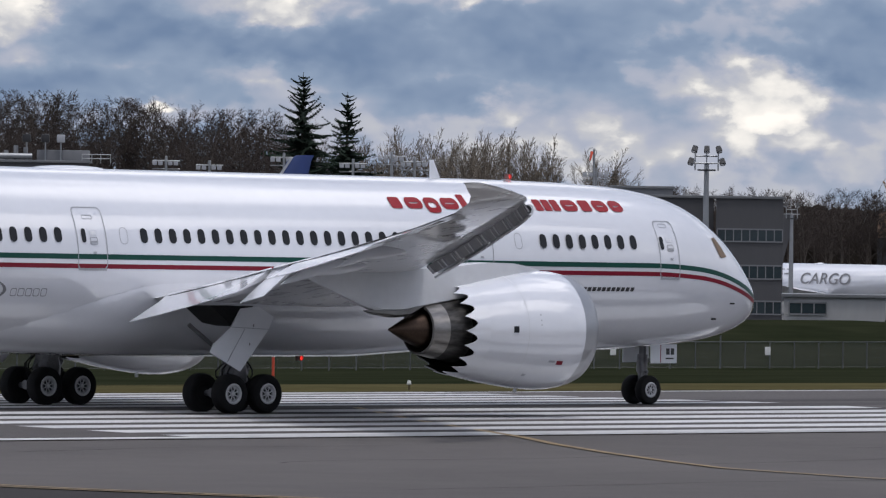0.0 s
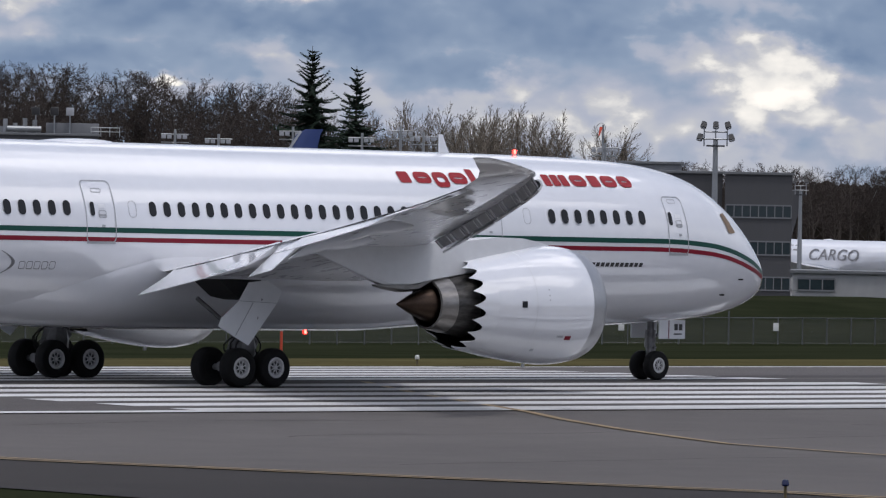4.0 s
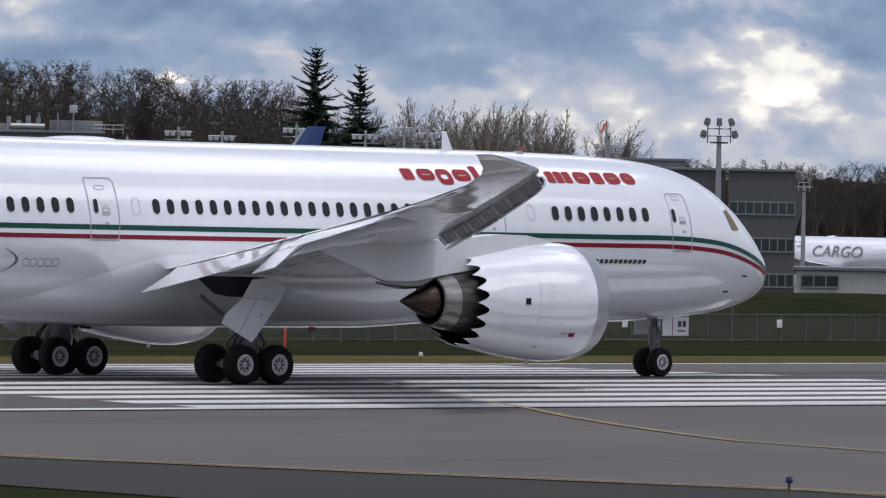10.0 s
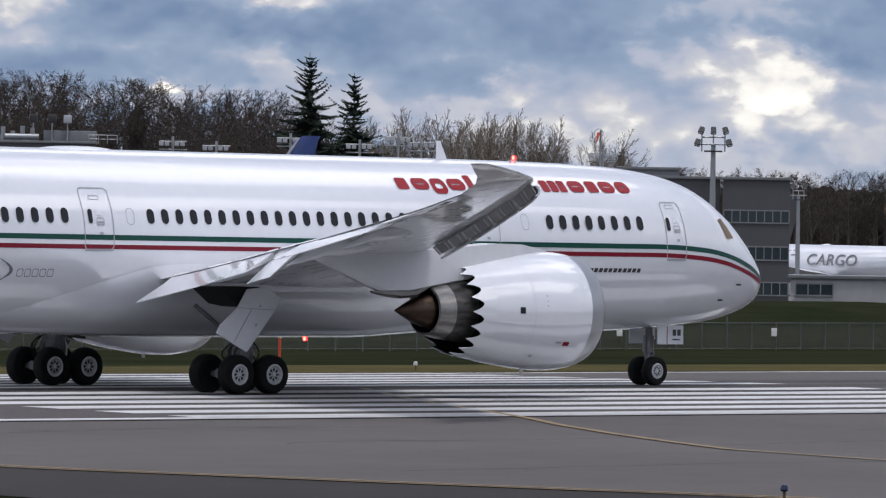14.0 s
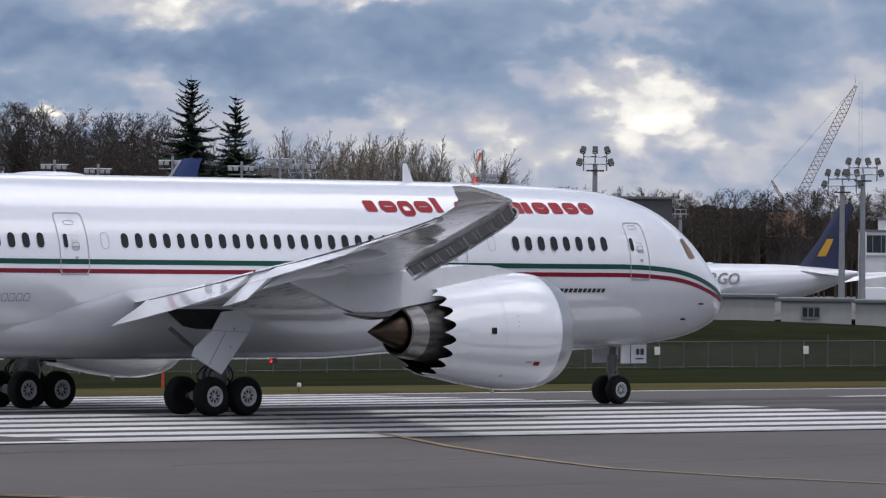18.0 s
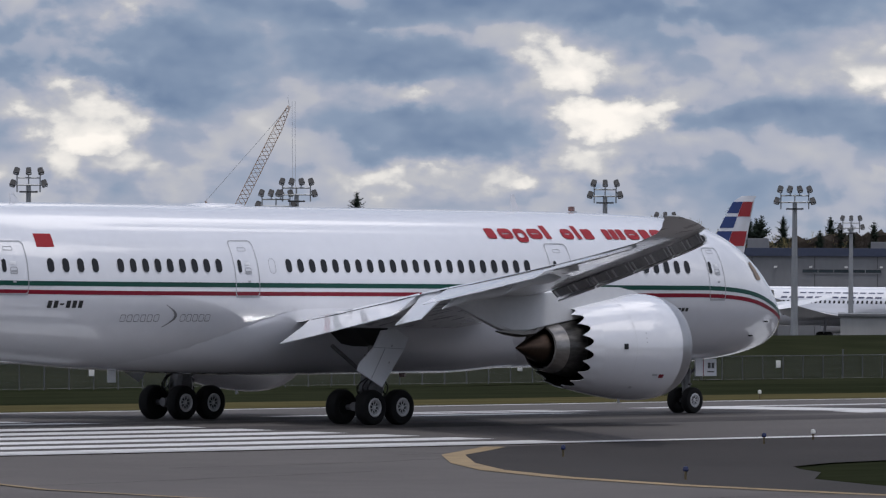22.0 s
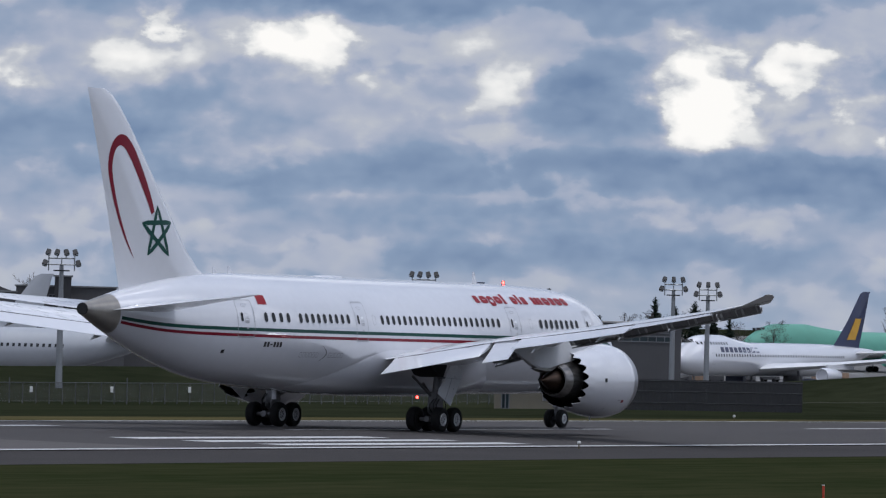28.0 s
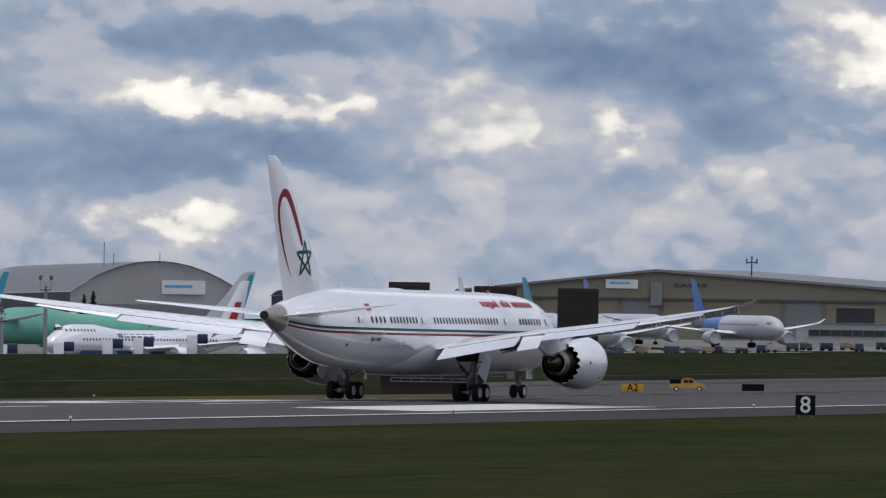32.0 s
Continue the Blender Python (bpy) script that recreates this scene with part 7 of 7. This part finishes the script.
    for a, b, c0, c1, mat in fin_bands:     # painted pieces on the fin: heights and chord shares
        for side in (-1, 1):
            v, f = [], []
            for i in range(5):
                z = base_z + (tip - base_z) * (a + (b - a) * i / 4)
                ring = fin_ring(z)
                le, te = ring[0][0], ring[3][0]
                hh = ring[1][1]
                for c in (c0, c1):
                    v.append((le + (te - le) * c, side * (hh * (1 if c <= 0.3 else 1.0 - (c - 0.3) * 1.1) + 0.05), z))
                if i:
                    f.append((2 * i - 2, 2 * i - 1, 2 * i + 1, 2 * i))
            part("fin_marking", (v, f), mat, root)
    return root


FLAGBARS = [(0.03 + 0.135 * i, 0.135 + 0.135 * i, 0.02, 0.50, NAVY_BLUE) for i in range(7)] + [(0.27 * i, 0.135 + 0.27 * i, 0.51, 0.98, FLAG_RED) for i in range(4)]
SWOOSH = [(0.74, 0.93, 0.35, 0.72, FLAG_RED), (0.76, 0.93, -0.45, -0.05, FLAG_RED)]
parked_jet("parked widebody jet, only its blue tail clear of the roofs", 49.45, 666, 95, 64, PAINT, NAVY_BLUE, fin_bands=[(0.1, 0.98, 0.0, 0.12, SILVER_AND_HAZE)], tall=0.6)
parked_jet("parked dark-tailed jet behind the trees", 45.72, 1400, 100, 57, PAINT, CLAD_DARK)
parked_jet("white widebody freighter with a navy tail and grey title blocks", 44.40, 1150, 90, 63.7, PAINT, NAVY, 3.1, windows=False, title=(0.30, 1.1, 5, GREY_TITLE),
           fin_bands=[(0.25, 0.5, 0.35, 0.6, YELLOW_PAINT)], lettering=("CARGO", 2.7, -29.0, 1.2))
parked_jet("silver twin-engine jet with a red, white and blue barred tail", 40.72, 775, 90, 56.7, SILVER_AND_HAZE, PAINT, fin_bands=FLAGBARS, sweeps=SWOOSH, title=(0.10, 1.5, 8, NAVY), tall=1.2)
parked_jet("white jet with a blue and red swept tail", 41.40, 1290, 90, 56.7, PAINT, NAVY, fin_bands=[(0.1, 0.45, 0.2, 0.9, FLAG_RED), (0.5, 0.7, 0.2, 0.9, SILVER_AND_HAZE)])
parked_jet("white widebody jet with a bright red tail", 38.85, 1130, 90, 63.7, PAINT, FLAG_RED, 3.1, title=(0.33, 1.3, 12, NAVY), fin_bands=[(0.35, 0.65, 0.35, 0.75, SILVER_AND_HAZE)])
parked_jet("silver twin-engine jet with a red, white and blue barred tail", 36.42, 820, 90, 56.7, SILVER_AND_HAZE, PAINT, fin_bands=FLAGBARS, sweeps=SWOOSH, title=(0.10, 1.5, 8, NAVY), tall=0.8)
parked_jet("white jet with a dark blue tail among the buildings", 36.3, 1150, 90, 60, PAINT, NAVY)
parked_jet("blue and white jet with a sky blue tail", 33.66, 880, 90, 56.7, PAINT, SKY_BLUE, bands=[(0.13, 0.62, MID_BLUE), (0.62, 0.96, NAVY_BLUE)], engine=PAINT, belly=(PAINT, 84), fin_bands=[(0.35, 0.48, 0.35, 0.8, FLAG_RED)])
parked_jet("pale grey widebody jet with dark title blocks", 30.9, 1000, 90, 63.7, SILVER_AND_HAZE, SILVER_AND_HAZE, 3.1, title=(0.20, 1.8, 5, GREY_TITLE))
# a white jet; the haze before it is put into its grey colour
parked_jet("white widebody jet behind the flight line, greyed for haze", 31.7, 1150, 100, 62, SILVER_AND_HAZE, SILVER_AND_HAZE, 2.7)
parked_jet("white jet with a dark purple tail", 33.02, 1700, 100, 50, PAINT, NAVY, 2.3)
parked_jet("white jet with a navy and yellow tail", 28.36, 1250, 170, 63, PAINT, NAVY, fin_bands=[(0.2, 0.5, 0.35, 0.75, YELLOW_PAINT)])
parked_jet("white four-engine jumbo with a navy and yellow tail", 25.36, 1330, 178, 74, PAINT, NAVY, 2.95, hump=True, four=True, title=(0.16, 1.2, 9, NAVY), fin_bands=[(0.2, 0.55, 0.35, 0.75, YELLOW_PAINT)])
parked_jet("jumbo in green primer awaiting paint", 24.15, 1580, 150, 74, PRIMER, SILVER_AND_HAZE, 3.2, hump=True, four=True, windows=False, fin_bands=[(0.1, 0.95, 0.55, 0.97, TEAL)])
parked_jet("jumbo in green primer awaiting paint", 22.24, 1580, 150, 74, PRIMER, SILVER_AND_HAZE, 3.2, hump=True, four=True, windows=False, fin_bands=[(0.1, 0.95, 0.6, 0.97, TEAL)])
parked_jet("white jumbo jet with a red mark on its tail", 22.30, 1380, 165, 62, PAINT, PAINT, 2.35, belly=(BLUE, 55), hump=True, four=True, title=(0.30, 1.4, 6, NAVY), fin_bands=[(0.3, 0.62, 0.35, 0.75, FLAG_RED)])
# far jets in grey rather than white: distance haze painted into the body colour
for az, d, hd, fin in ((21.38, 2000, 200, PAINT), (20.72, 1700, -140, PAINT), (20.48, 1900, -140, PAINT), (20.22, 1650, -138, TEAL), (19.74, 1950, -138, BLUE)):
    parked_jet("jet parked before the hangar, its body greyed for distance haze", az, d, hd, 56.7, SILVER_AND_HAZE, fin)
parked_jet("white and blue twin-engine jet parked before the hangar, its white greyed for haze", 18.90, 1840, -138, 56.7, SILVER_AND_HAZE, BLUE, bands=[(0.55, 0.72, BLUE), (0.72, 0.9, NAVY)])

# -- crane --
d = 1500
p = far(44.93, d)
root = thing("crawler_crane", "yellow lattice boom crane with its stay cables", "crane", m=pose(p.x, p.y, land(p), 0, 0, 44.7 - 90))
zb, zt = height(0.12, d) - land(p), height(1.135, d) - land(p)
x1 = d * radians(0.50)
A, B = Vector((0, 0, zb)), Vector((x1, 4, zt))
dirn = (B - A).normalized()
u = dirn.cross(Vector((0, 1, 0))).normalized()
wv = Vector((0, 1, 0))


def lattice(a, b, s0, s1, n):
    lines = []
    c = [(-1, -1), (1, -1), (1, 1), (-1, 1)]
    pts = [[a + (b - a) * (i / n) + (u * q[0] + wv * q[1]) * (s0 + (s1 - s0) * i / n) * min(1, 0.35 + 4.0 * min(i, n - i) / n) for q in c] for i in range(n + 1)]
    for i in range(n):
        for j in range(4):
            lines += [(pts[i][j], pts[i + 1][j]), (pts[i][j], pts[i + 1][(j + 1) % 4])]
    return lines


part("boom", bars(lattice(A, B, 0.95, 0.8, 30), 0.075, 4), CRANE_PAINT, root, "tan lattice boom")
C = Vector((-d * radians(0.15), 0, height(0.385, d) - land(p)))
part("gantry_mast", bars(lattice(A, C, 0.5, 0.4, 8), 0.09, 4), CRANE_PAINT, root)
part("stay_cable", bars([(C, B), (C + wv, B), (C, A + Vector((-8, 0, -2))), (B + Vector((0.6, 0, 1)), Vector((x1 + 0.8, 0, zb + 3))), (B + Vector((1.2, 0, 1)), Vector((x1 + 1.4, 0, zb + 3))), (B, B + Vector((-0.3, 0, 2.2)))], 0.05, 4), GALV, root)
part("crane_cab", box(-5, 3, -2, 2, zb - 4.5, zb + 0.5, 0.2), CRANE_PAINT, root)
part("crane_base", box(-5, 5, -4, 4, 0, zb - 4.5, 0.3), LAMPBODY, root)

# -- fence along the ditch --
fence = thing("perimeter_fence", "long chain-link airfield fence on steel posts", "fence")
FY = 213.0
xs = [95 + 2.6 * i for i in range(200)]
first = part("post", tube((0, 0, -0.2), (0, 0, 2.05), 0.045), FENCE, fence, at=pose(xs[0], FY, terrain(FY)))
for i, x in enumerate(xs[1:]):
    share(first, pose(x, FY, terrain(FY)) @ (Matrix.Diagonal((1.3, 1.3, 1.22, 1)) if i % 9 == 4 else Matrix.Identity(4)))
part("top_rail", bars([((xs[0], FY, terrain(FY) + 2.0), (xs[-1], FY, terrain(FY) + 2.0))], 0.035), FENCE, fence)
chain = bpy.data.materials.new("chain_link_mesh")
chain.use_nodes = True
nn, ll = chain.node_tree.nodes, chain.node_tree.links
tr = nn.new("ShaderNodeBsdfTransparent")
ms = nn.new("ShaderNodeMixShader")
ms.inputs[0].default_value = 0.22
nn["Principled BSDF"].inputs["Base Color"].default_value = (0.10, 0.10, 0.105, 1)
ll.new(tr.outputs[0], ms.inputs[1])
ll.new(nn["Principled BSDF"].outputs[0], ms.inputs[2])
ll.new(ms.outputs[0], nn["Material Output"].inputs[0])
part("mesh", ([(xs[0], FY + 0.05, terrain(FY) + 0.05), (xs[-1], FY + 0.05, terrain(FY) + 0.05), (xs[-1], FY + 0.05, terrain(FY) + 2.0), (xs[0], FY + 0.05, terrain(FY) + 2.0)], [(0, 1, 2, 3)]), chain, fence, smooth=False)
plate = part("fence_sign", box(-0.28, 0.28, -0.02, 0.02, 1.0, 1.62, 0.01), SIGN_WHITE, fence, "small white notice", at=pose(206.5, FY - 0.08, terrain(FY)))
for i in range(-6, 24):
    if i:
        share(plate, pose(206.5 + 16.04 * i, FY - 0.08, terrain(FY)))
# railing of the yard near the far bend
rail = thing("yard_railing", "dark steel yard fence with close-set pickets", "fence")
q0, q1 = far(27.5, 830), far(25.9, 860)
picket = None
for i in range(150):
    a = q0 + (q1 - q0) * (i / 149)
    at = pose(a.x, a.y, land(a))
    picket = share(picket, at) if picket else part("picket", tube((0, 0, -0.3), (0, 0, 4.2), 0.085, k=5), LAMPBODY, rail, at=at)
part("rail", bars([((q0.x, q0.y, land(q0) + h), (q1.x, q1.y, land(q1) + h)) for h in (0.4, 1.5, 2.8, 4.0)], 0.10), LAMPBODY, rail)

# -- sound baffles and stands --
for az0, az1, e0, e1 in ((21.24, 20.93, -0.33, 0.205), (20.57, 20.25, -0.33, 0.183), (19.92, 19.61, -0.33, 0.175)):
    d = 1400
    p, m = frame_at((az0 + az1) / 2, d)
    w = d * radians(az0 - az1) / 2
    h = height(e1, d) - m.translation.z
    root = thing("blast_screen", "tall black slatted screen standing on the apron", "blast screen", "blast screens", m=m)
    part("panel", box(-w, w, 0.0, 0.4, 0.3, h, 0.05), SCREEN, root)
    for i in range(14):
        part("slat", tuple_box(-w - 0.02, w + 0.02, -0.05, -0.01, 0.5 + (h - 1) * i / 14, 0.5 + (h - 1) * i / 14 + 0.9), SCREEN, root, smooth=False)
    part("frame", bars([((-w, 0.2, 0), (-w, 0.2, h)), ((w, 0.2, 0), (w, 0.2, h)), ((-w, 3, 0), (-w, 0.3, h * 0.7)), ((w, 3, 0), (w, 0.3, h * 0.7))], 0.15), LAMPBODY, root)
for az, d in ((24.98, 1270), (24.62, 1270), (24.24, 1270), (23.8, 1270), (23.42, 1270), (23.18, 1270), (22.76, 1270)):
    p, m = frame_at(az, d)
    root = thing("boarding_stair", "white and blue wheeled boarding stair on the apron", "boarding stair", "boarding stairs", m=m)
    part("body", box(-1.2, 0.6, 0, 2.4, 0.6, 4.9, 0.15), PAINT, root)
    part("canopy", box(0.6, 2.4, 0.2, 2.2, 3.4, 5.1, 0.2), NAVY, root)
    part("stairs", loft([[(0.6, 0.3, 0.5), (0.6, 2.1, 0.5), (0.6, 2.1, 3.4), (0.6, 0.3, 3.4)], [(3.6, 0.3, 0.3), (3.6, 2.1, 0.3), (3.6, 2.1, 0.6), (3.6, 0.3, 0.6)]]), CLAD_MID, root, smooth=False)
    for x in (-0.8, 2.6):
        part("tyre", revolve([(-0.2, 0.3), (-0.2, 0.42), (0.2, 0.42), (0.2, 0.3)], 12, "y", (x, 0.3, 0.42)), RUBBER, root)
# boarding bridge at the silver jet's nose
p, m = frame_at(43.72, 800)
root = thing("boarding_bridge", "pale boarding bridge with a dark blue bellows at the jet's door", "boarding bridge", m=m)
part("tunnel", box(-9, 2, -1.4, 1.4, 3.4, 6.4, 0.15), PAINT, root)
part("bellows", box(2, 4.4, -1.9, 1.9, 2.8, 7.0, 0.2), NAVY, root)
part("window", tuple_box(-3.6, -0.6, -1.46, -1.38, 4.0, 6.0), PANE, root, smooth=False)
part("leg", bars([((-2, 0, 0), (-2, 0, 3.5)), ((-6, 0, 0), (-6, 0, 3.5))], 0.3), GALV, root)


# -- small things along the runway --
STEM = material("dull_yellow_stem", (0.10, 0.075, 0.03), 0.6, vary=0.2)
def runway_light(x, y, group, glass, h=0.35):
    z = ground_z(x, y) + 0.05
    root = thing("edge_light", "small runway edge light on a short stem", "runway light", group, m=pose(x, y, z))
    part("stem", tube((0, 0, -0.05), (0, 0, h * 0.6), 0.035), STEM, root)
    part("lens", revolve([(h * 0.6, 0.07), (h * 0.7, 0.09), (h * 0.95, 0.07), (h, 0.02)], 12, "z"), glass, root)


for x in (3.3, 63.3, 123.3, 183.3, 243.3, 303.3):
    runway_light(x, 22.5, "runway edge lights", SIGN_WHITE, 0.42)
for x in (11.0, 71, 131, 191, 251, 311):
    runway_light(x, -25.0, "runway edge lights", SIGN_WHITE, 0.36)
for x, y in ((-11.7, -34.0), (-25.9, -51.6), (-69.5, -72.9), (5.5, -27.5), (-88.0, -60.0)):
    runway_light(x, y, "blue taxiway lights", BLUE_GLASS, 0.38)


def ground_sign(x, y, w, h, head, face, label, text=None, ink=None, bar=False):
    z = ground_z(x, y) + 0.06
    root = thing("airfield_sign", label, "airfield sign", m=pose(x, y, z, 0, 0, head))
    part("panel", box(-w / 2, w / 2, -0.09, 0.09, 0.14, h, 0.02), face, root)
    for sx in (-0.32, 0.32):
        part("leg", tuple_box(sx * w - 0.04, sx * w + 0.04, -0.04, 0.04, -0.05, 0.16), GALV, root, smooth=False)
    part("rim", tuple_merge(tuple_box(-w / 2 - 0.02, w / 2 + 0.02, -0.11, 0.11, h, h + 0.03), tuple_box(-w / 2 - 0.02, w / 2 + 0.02, -0.11, 0.11, 0.11, 0.14)), LAMPBODY, root, smooth=False)
    if text:
        c = bpy.data.curves.new("lettering", "FONT")
        c.body, c.size, c.align_x, c.extrude, c.offset = text, h * 1.05, "CENTER", 0.006, 0.012
        c.materials.append(ink)
        o = new("lettering", c)
        o.parent = root
        o.matrix_basis = pose(0, -0.10, 0.14 + (h - 0.14) * 0.13, 90, 0, 0)
    return root


def facing(x, y):
    return math.degrees(math.atan2(y - EYE[1], x - EYE[0])) - 90


ground_sign(-6.4, -52.2, 1.85, 0.85, facing(-6.4, -52.2), SIGN_BLACK, "black back of a taxiway sign standing in the grass")
ground_sign(273.5, -41.0, 1.30, 1.40, facing(273, -41), SIGN_BLACK, "black distance sign with a white figure", "8", SIGN_WHITE)
q = far(19.33, 960)
ground_sign(q.x, q.y, 2.9, 1.25, facing(q.x, q.y), SIGN_YELLOW, "yellow exit sign with black lettering", "A2", SIGN_BLACK)
q = far(18.39, 960)
ground_sign(q.x, q.y, 2.9, 1.15, facing(q.x, q.y), SIGN_BLACK, "black back of a taxiway sign")


def pickup():
    x, y, _ = far(18.9, 1000)
    root = thing("pickup_truck", "amber pickup truck with a light bar on the pavement", "truck", m=pose(x, y, ground_z(x, y) + 0.075, 0, 0, facing(x, y)))
    prof = [(-2.5, 0.5), (-2.5, 1.05), (-0.9, 1.08), (-0.7, 1.75), (0.75, 1.78), (1.25, 1.18), (2.3, 1.05), (2.5, 0.85), (2.5, 0.5)]
    rings = [[(a, yy, z) for a, z in prof] for yy in (-0.9, 0.9)]
    part("body", loft(rings), TRUCK_YELLOW, root)
    part("side_window", tuple_merge(tuple_box(-0.55, 0.05, -0.93, 0.93, 1.2, 1.62), tuple_box(0.15, 0.75, -0.93, 0.93, 1.2, 1.62)), GLASS_DARK, root, smooth=False)
    part("cargo_box", box(-2.45, -0.95, -0.85, 0.85, 1.05, 1.7, 0.05), SIGN_BLACK, root)
    part("light_bar", box(-0.2, 0.2, -0.6, 0.6, 1.78, 1.9, 0.03), ORANGE, root)
    part("bumper", box(2.45, 2.6, -0.88, 0.88, 0.45, 0.7, 0.03), GALV, root)
    for a in (-1.55, 1.6):
        for s in (-1, 1):
            w = part("wheel", revolve([(-0.13, 0.2), (-0.13, 0.34), (0.13, 0.34), (0.13, 0.2)], 16, "y", (a, s * 0.82, 0.36)), RUBBER, root)
            part("hubcap", revolve([(-0.15, 0.02), (-0.15, 0.2), (0.15, 0.2), (0.15, 0.02)], 12, "y", (a, s * 0.82, 0.36)), HUB, w)


pickup()
# marker post and windsocks
p = far(49.82, 322)
root = thing("marker_post", "slim orange marker post in the grass", "post", m=pose(p.x, p.y, land(p)))
part("post", tube((0, 0, -0.1), (0, 0, 1.25), 0.06), ORANGE, root)
part("cap", tube((0, 0, 1.25), (0, 0, 1.32), 0.075), SIGN_WHITE, root)


def windsock(az, d, top, turn, hang, k=1.0):
    p = far(az, d)
    h = height(top, d) - land(p)
    root = thing("windsock", "orange windsock hanging on a slim pole", "windsock", m=pose(p.x, p.y, land(p), 0, 0, turn))
    part("pole", tube((0, 0, 0), (0, 0, h), 0.10), GALV, root)
    part("hoop", revolve([(-0.05, 0.42), (0.05, 0.42), (0.05, 0.46), (-0.05, 0.46)], 14, "y", (0.1, 0.3, h - 0.3), True), GALV, root)
    rings = []
    for i in range(7):
        t = i / 6
        r = k * (0.45 - 0.25 * t)
        rings.append([(0.1 + r * math.cos(a), 0.35 + 2.6 * k * t * math.cos(hang) + 0.3 * r * math.sin(a), h - 0.3 - 2.6 * k * t * math.sin(hang) + r * math.sin(a) * (0.3 + 0.7 * math.cos(hang))) for a in [2 * math.pi * j / 12 for j in range(12)]])
    part("sock", loft(rings, True, (False, False)), ORANGE, root, "orange fabric sock")


windsock(47.34, 700, 0.60, 120, 0.9, 0.36)
windsock(24.82, 1200, 0.45, 30, 1.35)
windsock(27.78, 690, -0.56, 200, 1.0)
v, f = [], []
for i in range(41):
    y = 19.8 + 5 * i
    x0 = 372 + 2.67 * (y - 19.6)
    for j in range(61):
        x = x0 + (1300 - x0) * j / 60
        v.append((x, y, ground_z(x, y) + 0.13))
        if i and j:
            k = 61 * i + j
            f.append((k, k - 1, k - 62, k - 61))
marking("exit_taxiway", (v, f), ASPHALT_DARK, "grey angled exit taxiway leaving the runway", "taxiway")

root = thing("marker_stake", "small orange marker stake in the grass", "post", m=pose(55.0, -74.7, ground_z(55.0, -74.7)))
part("stake", tube((0, 0, -0.05), (0, 0, 0.5), 0.045), ORANGE, root)
part("cap", tube((0, 0, 0.5), (0, 0, 0.53), 0.055), SIGN_WHITE, root)


# -- carts and loaders standing along the far apron edge --
rnd = random.Random(91)
CART_PAINTS = [CLAD_MID, CLAD_DARK, CLAD_DARK, CLAD_LIGHT, NAVY, LAMPBODY, CRANE_PAINT, ROOF_BLUE]
for i in range(84):
    az = 17.2 + 11.3 * (i + rnd.uniform(0.1, 0.9)) / 84
    d = max(1280, 500 / math.sin(radians(az))) + rnd.uniform(0, 130)
    p = far(az, d)
    w, h = rnd.uniform(0.8, 1.9), rnd.uniform(0.7, 1.7)
    paint = rnd.choice(CART_PAINTS)
    root = thing("equipment_cart", "wheeled ground equipment cart standing on the apron", "cart", "apron equipment carts", m=pose(p.x, p.y, land(p) + 0.1, 0, 0, az - 90 + rnd.uniform(-25, 25)))
    part("body", box(-w, w, -0.9, 0.9, 0.45, 0.45 + h, 0.08), paint, root)
    part("drawbar", tube((w, 0, 0.5), (w + 1.1, 0, 0.45), 0.07), LAMPBODY, root)
    if rnd.random() < 0.5:
        part("canopy", box(-w - 0.1, w * 0.2, -1.0, 1.0, 0.5 + h, 0.7 + h, 0.04), CLAD_MID, root)
    for x in (-w * 0.7, w * 0.7):
        for y in (-0.8, 0.8):
            part("tyre", revolve([(-0.12, 0.2), (-0.12, 0.36), (0.12, 0.36), (0.12, 0.2)], 10, "y", (x, y, 0.36)), RUBBER, root)


motions()
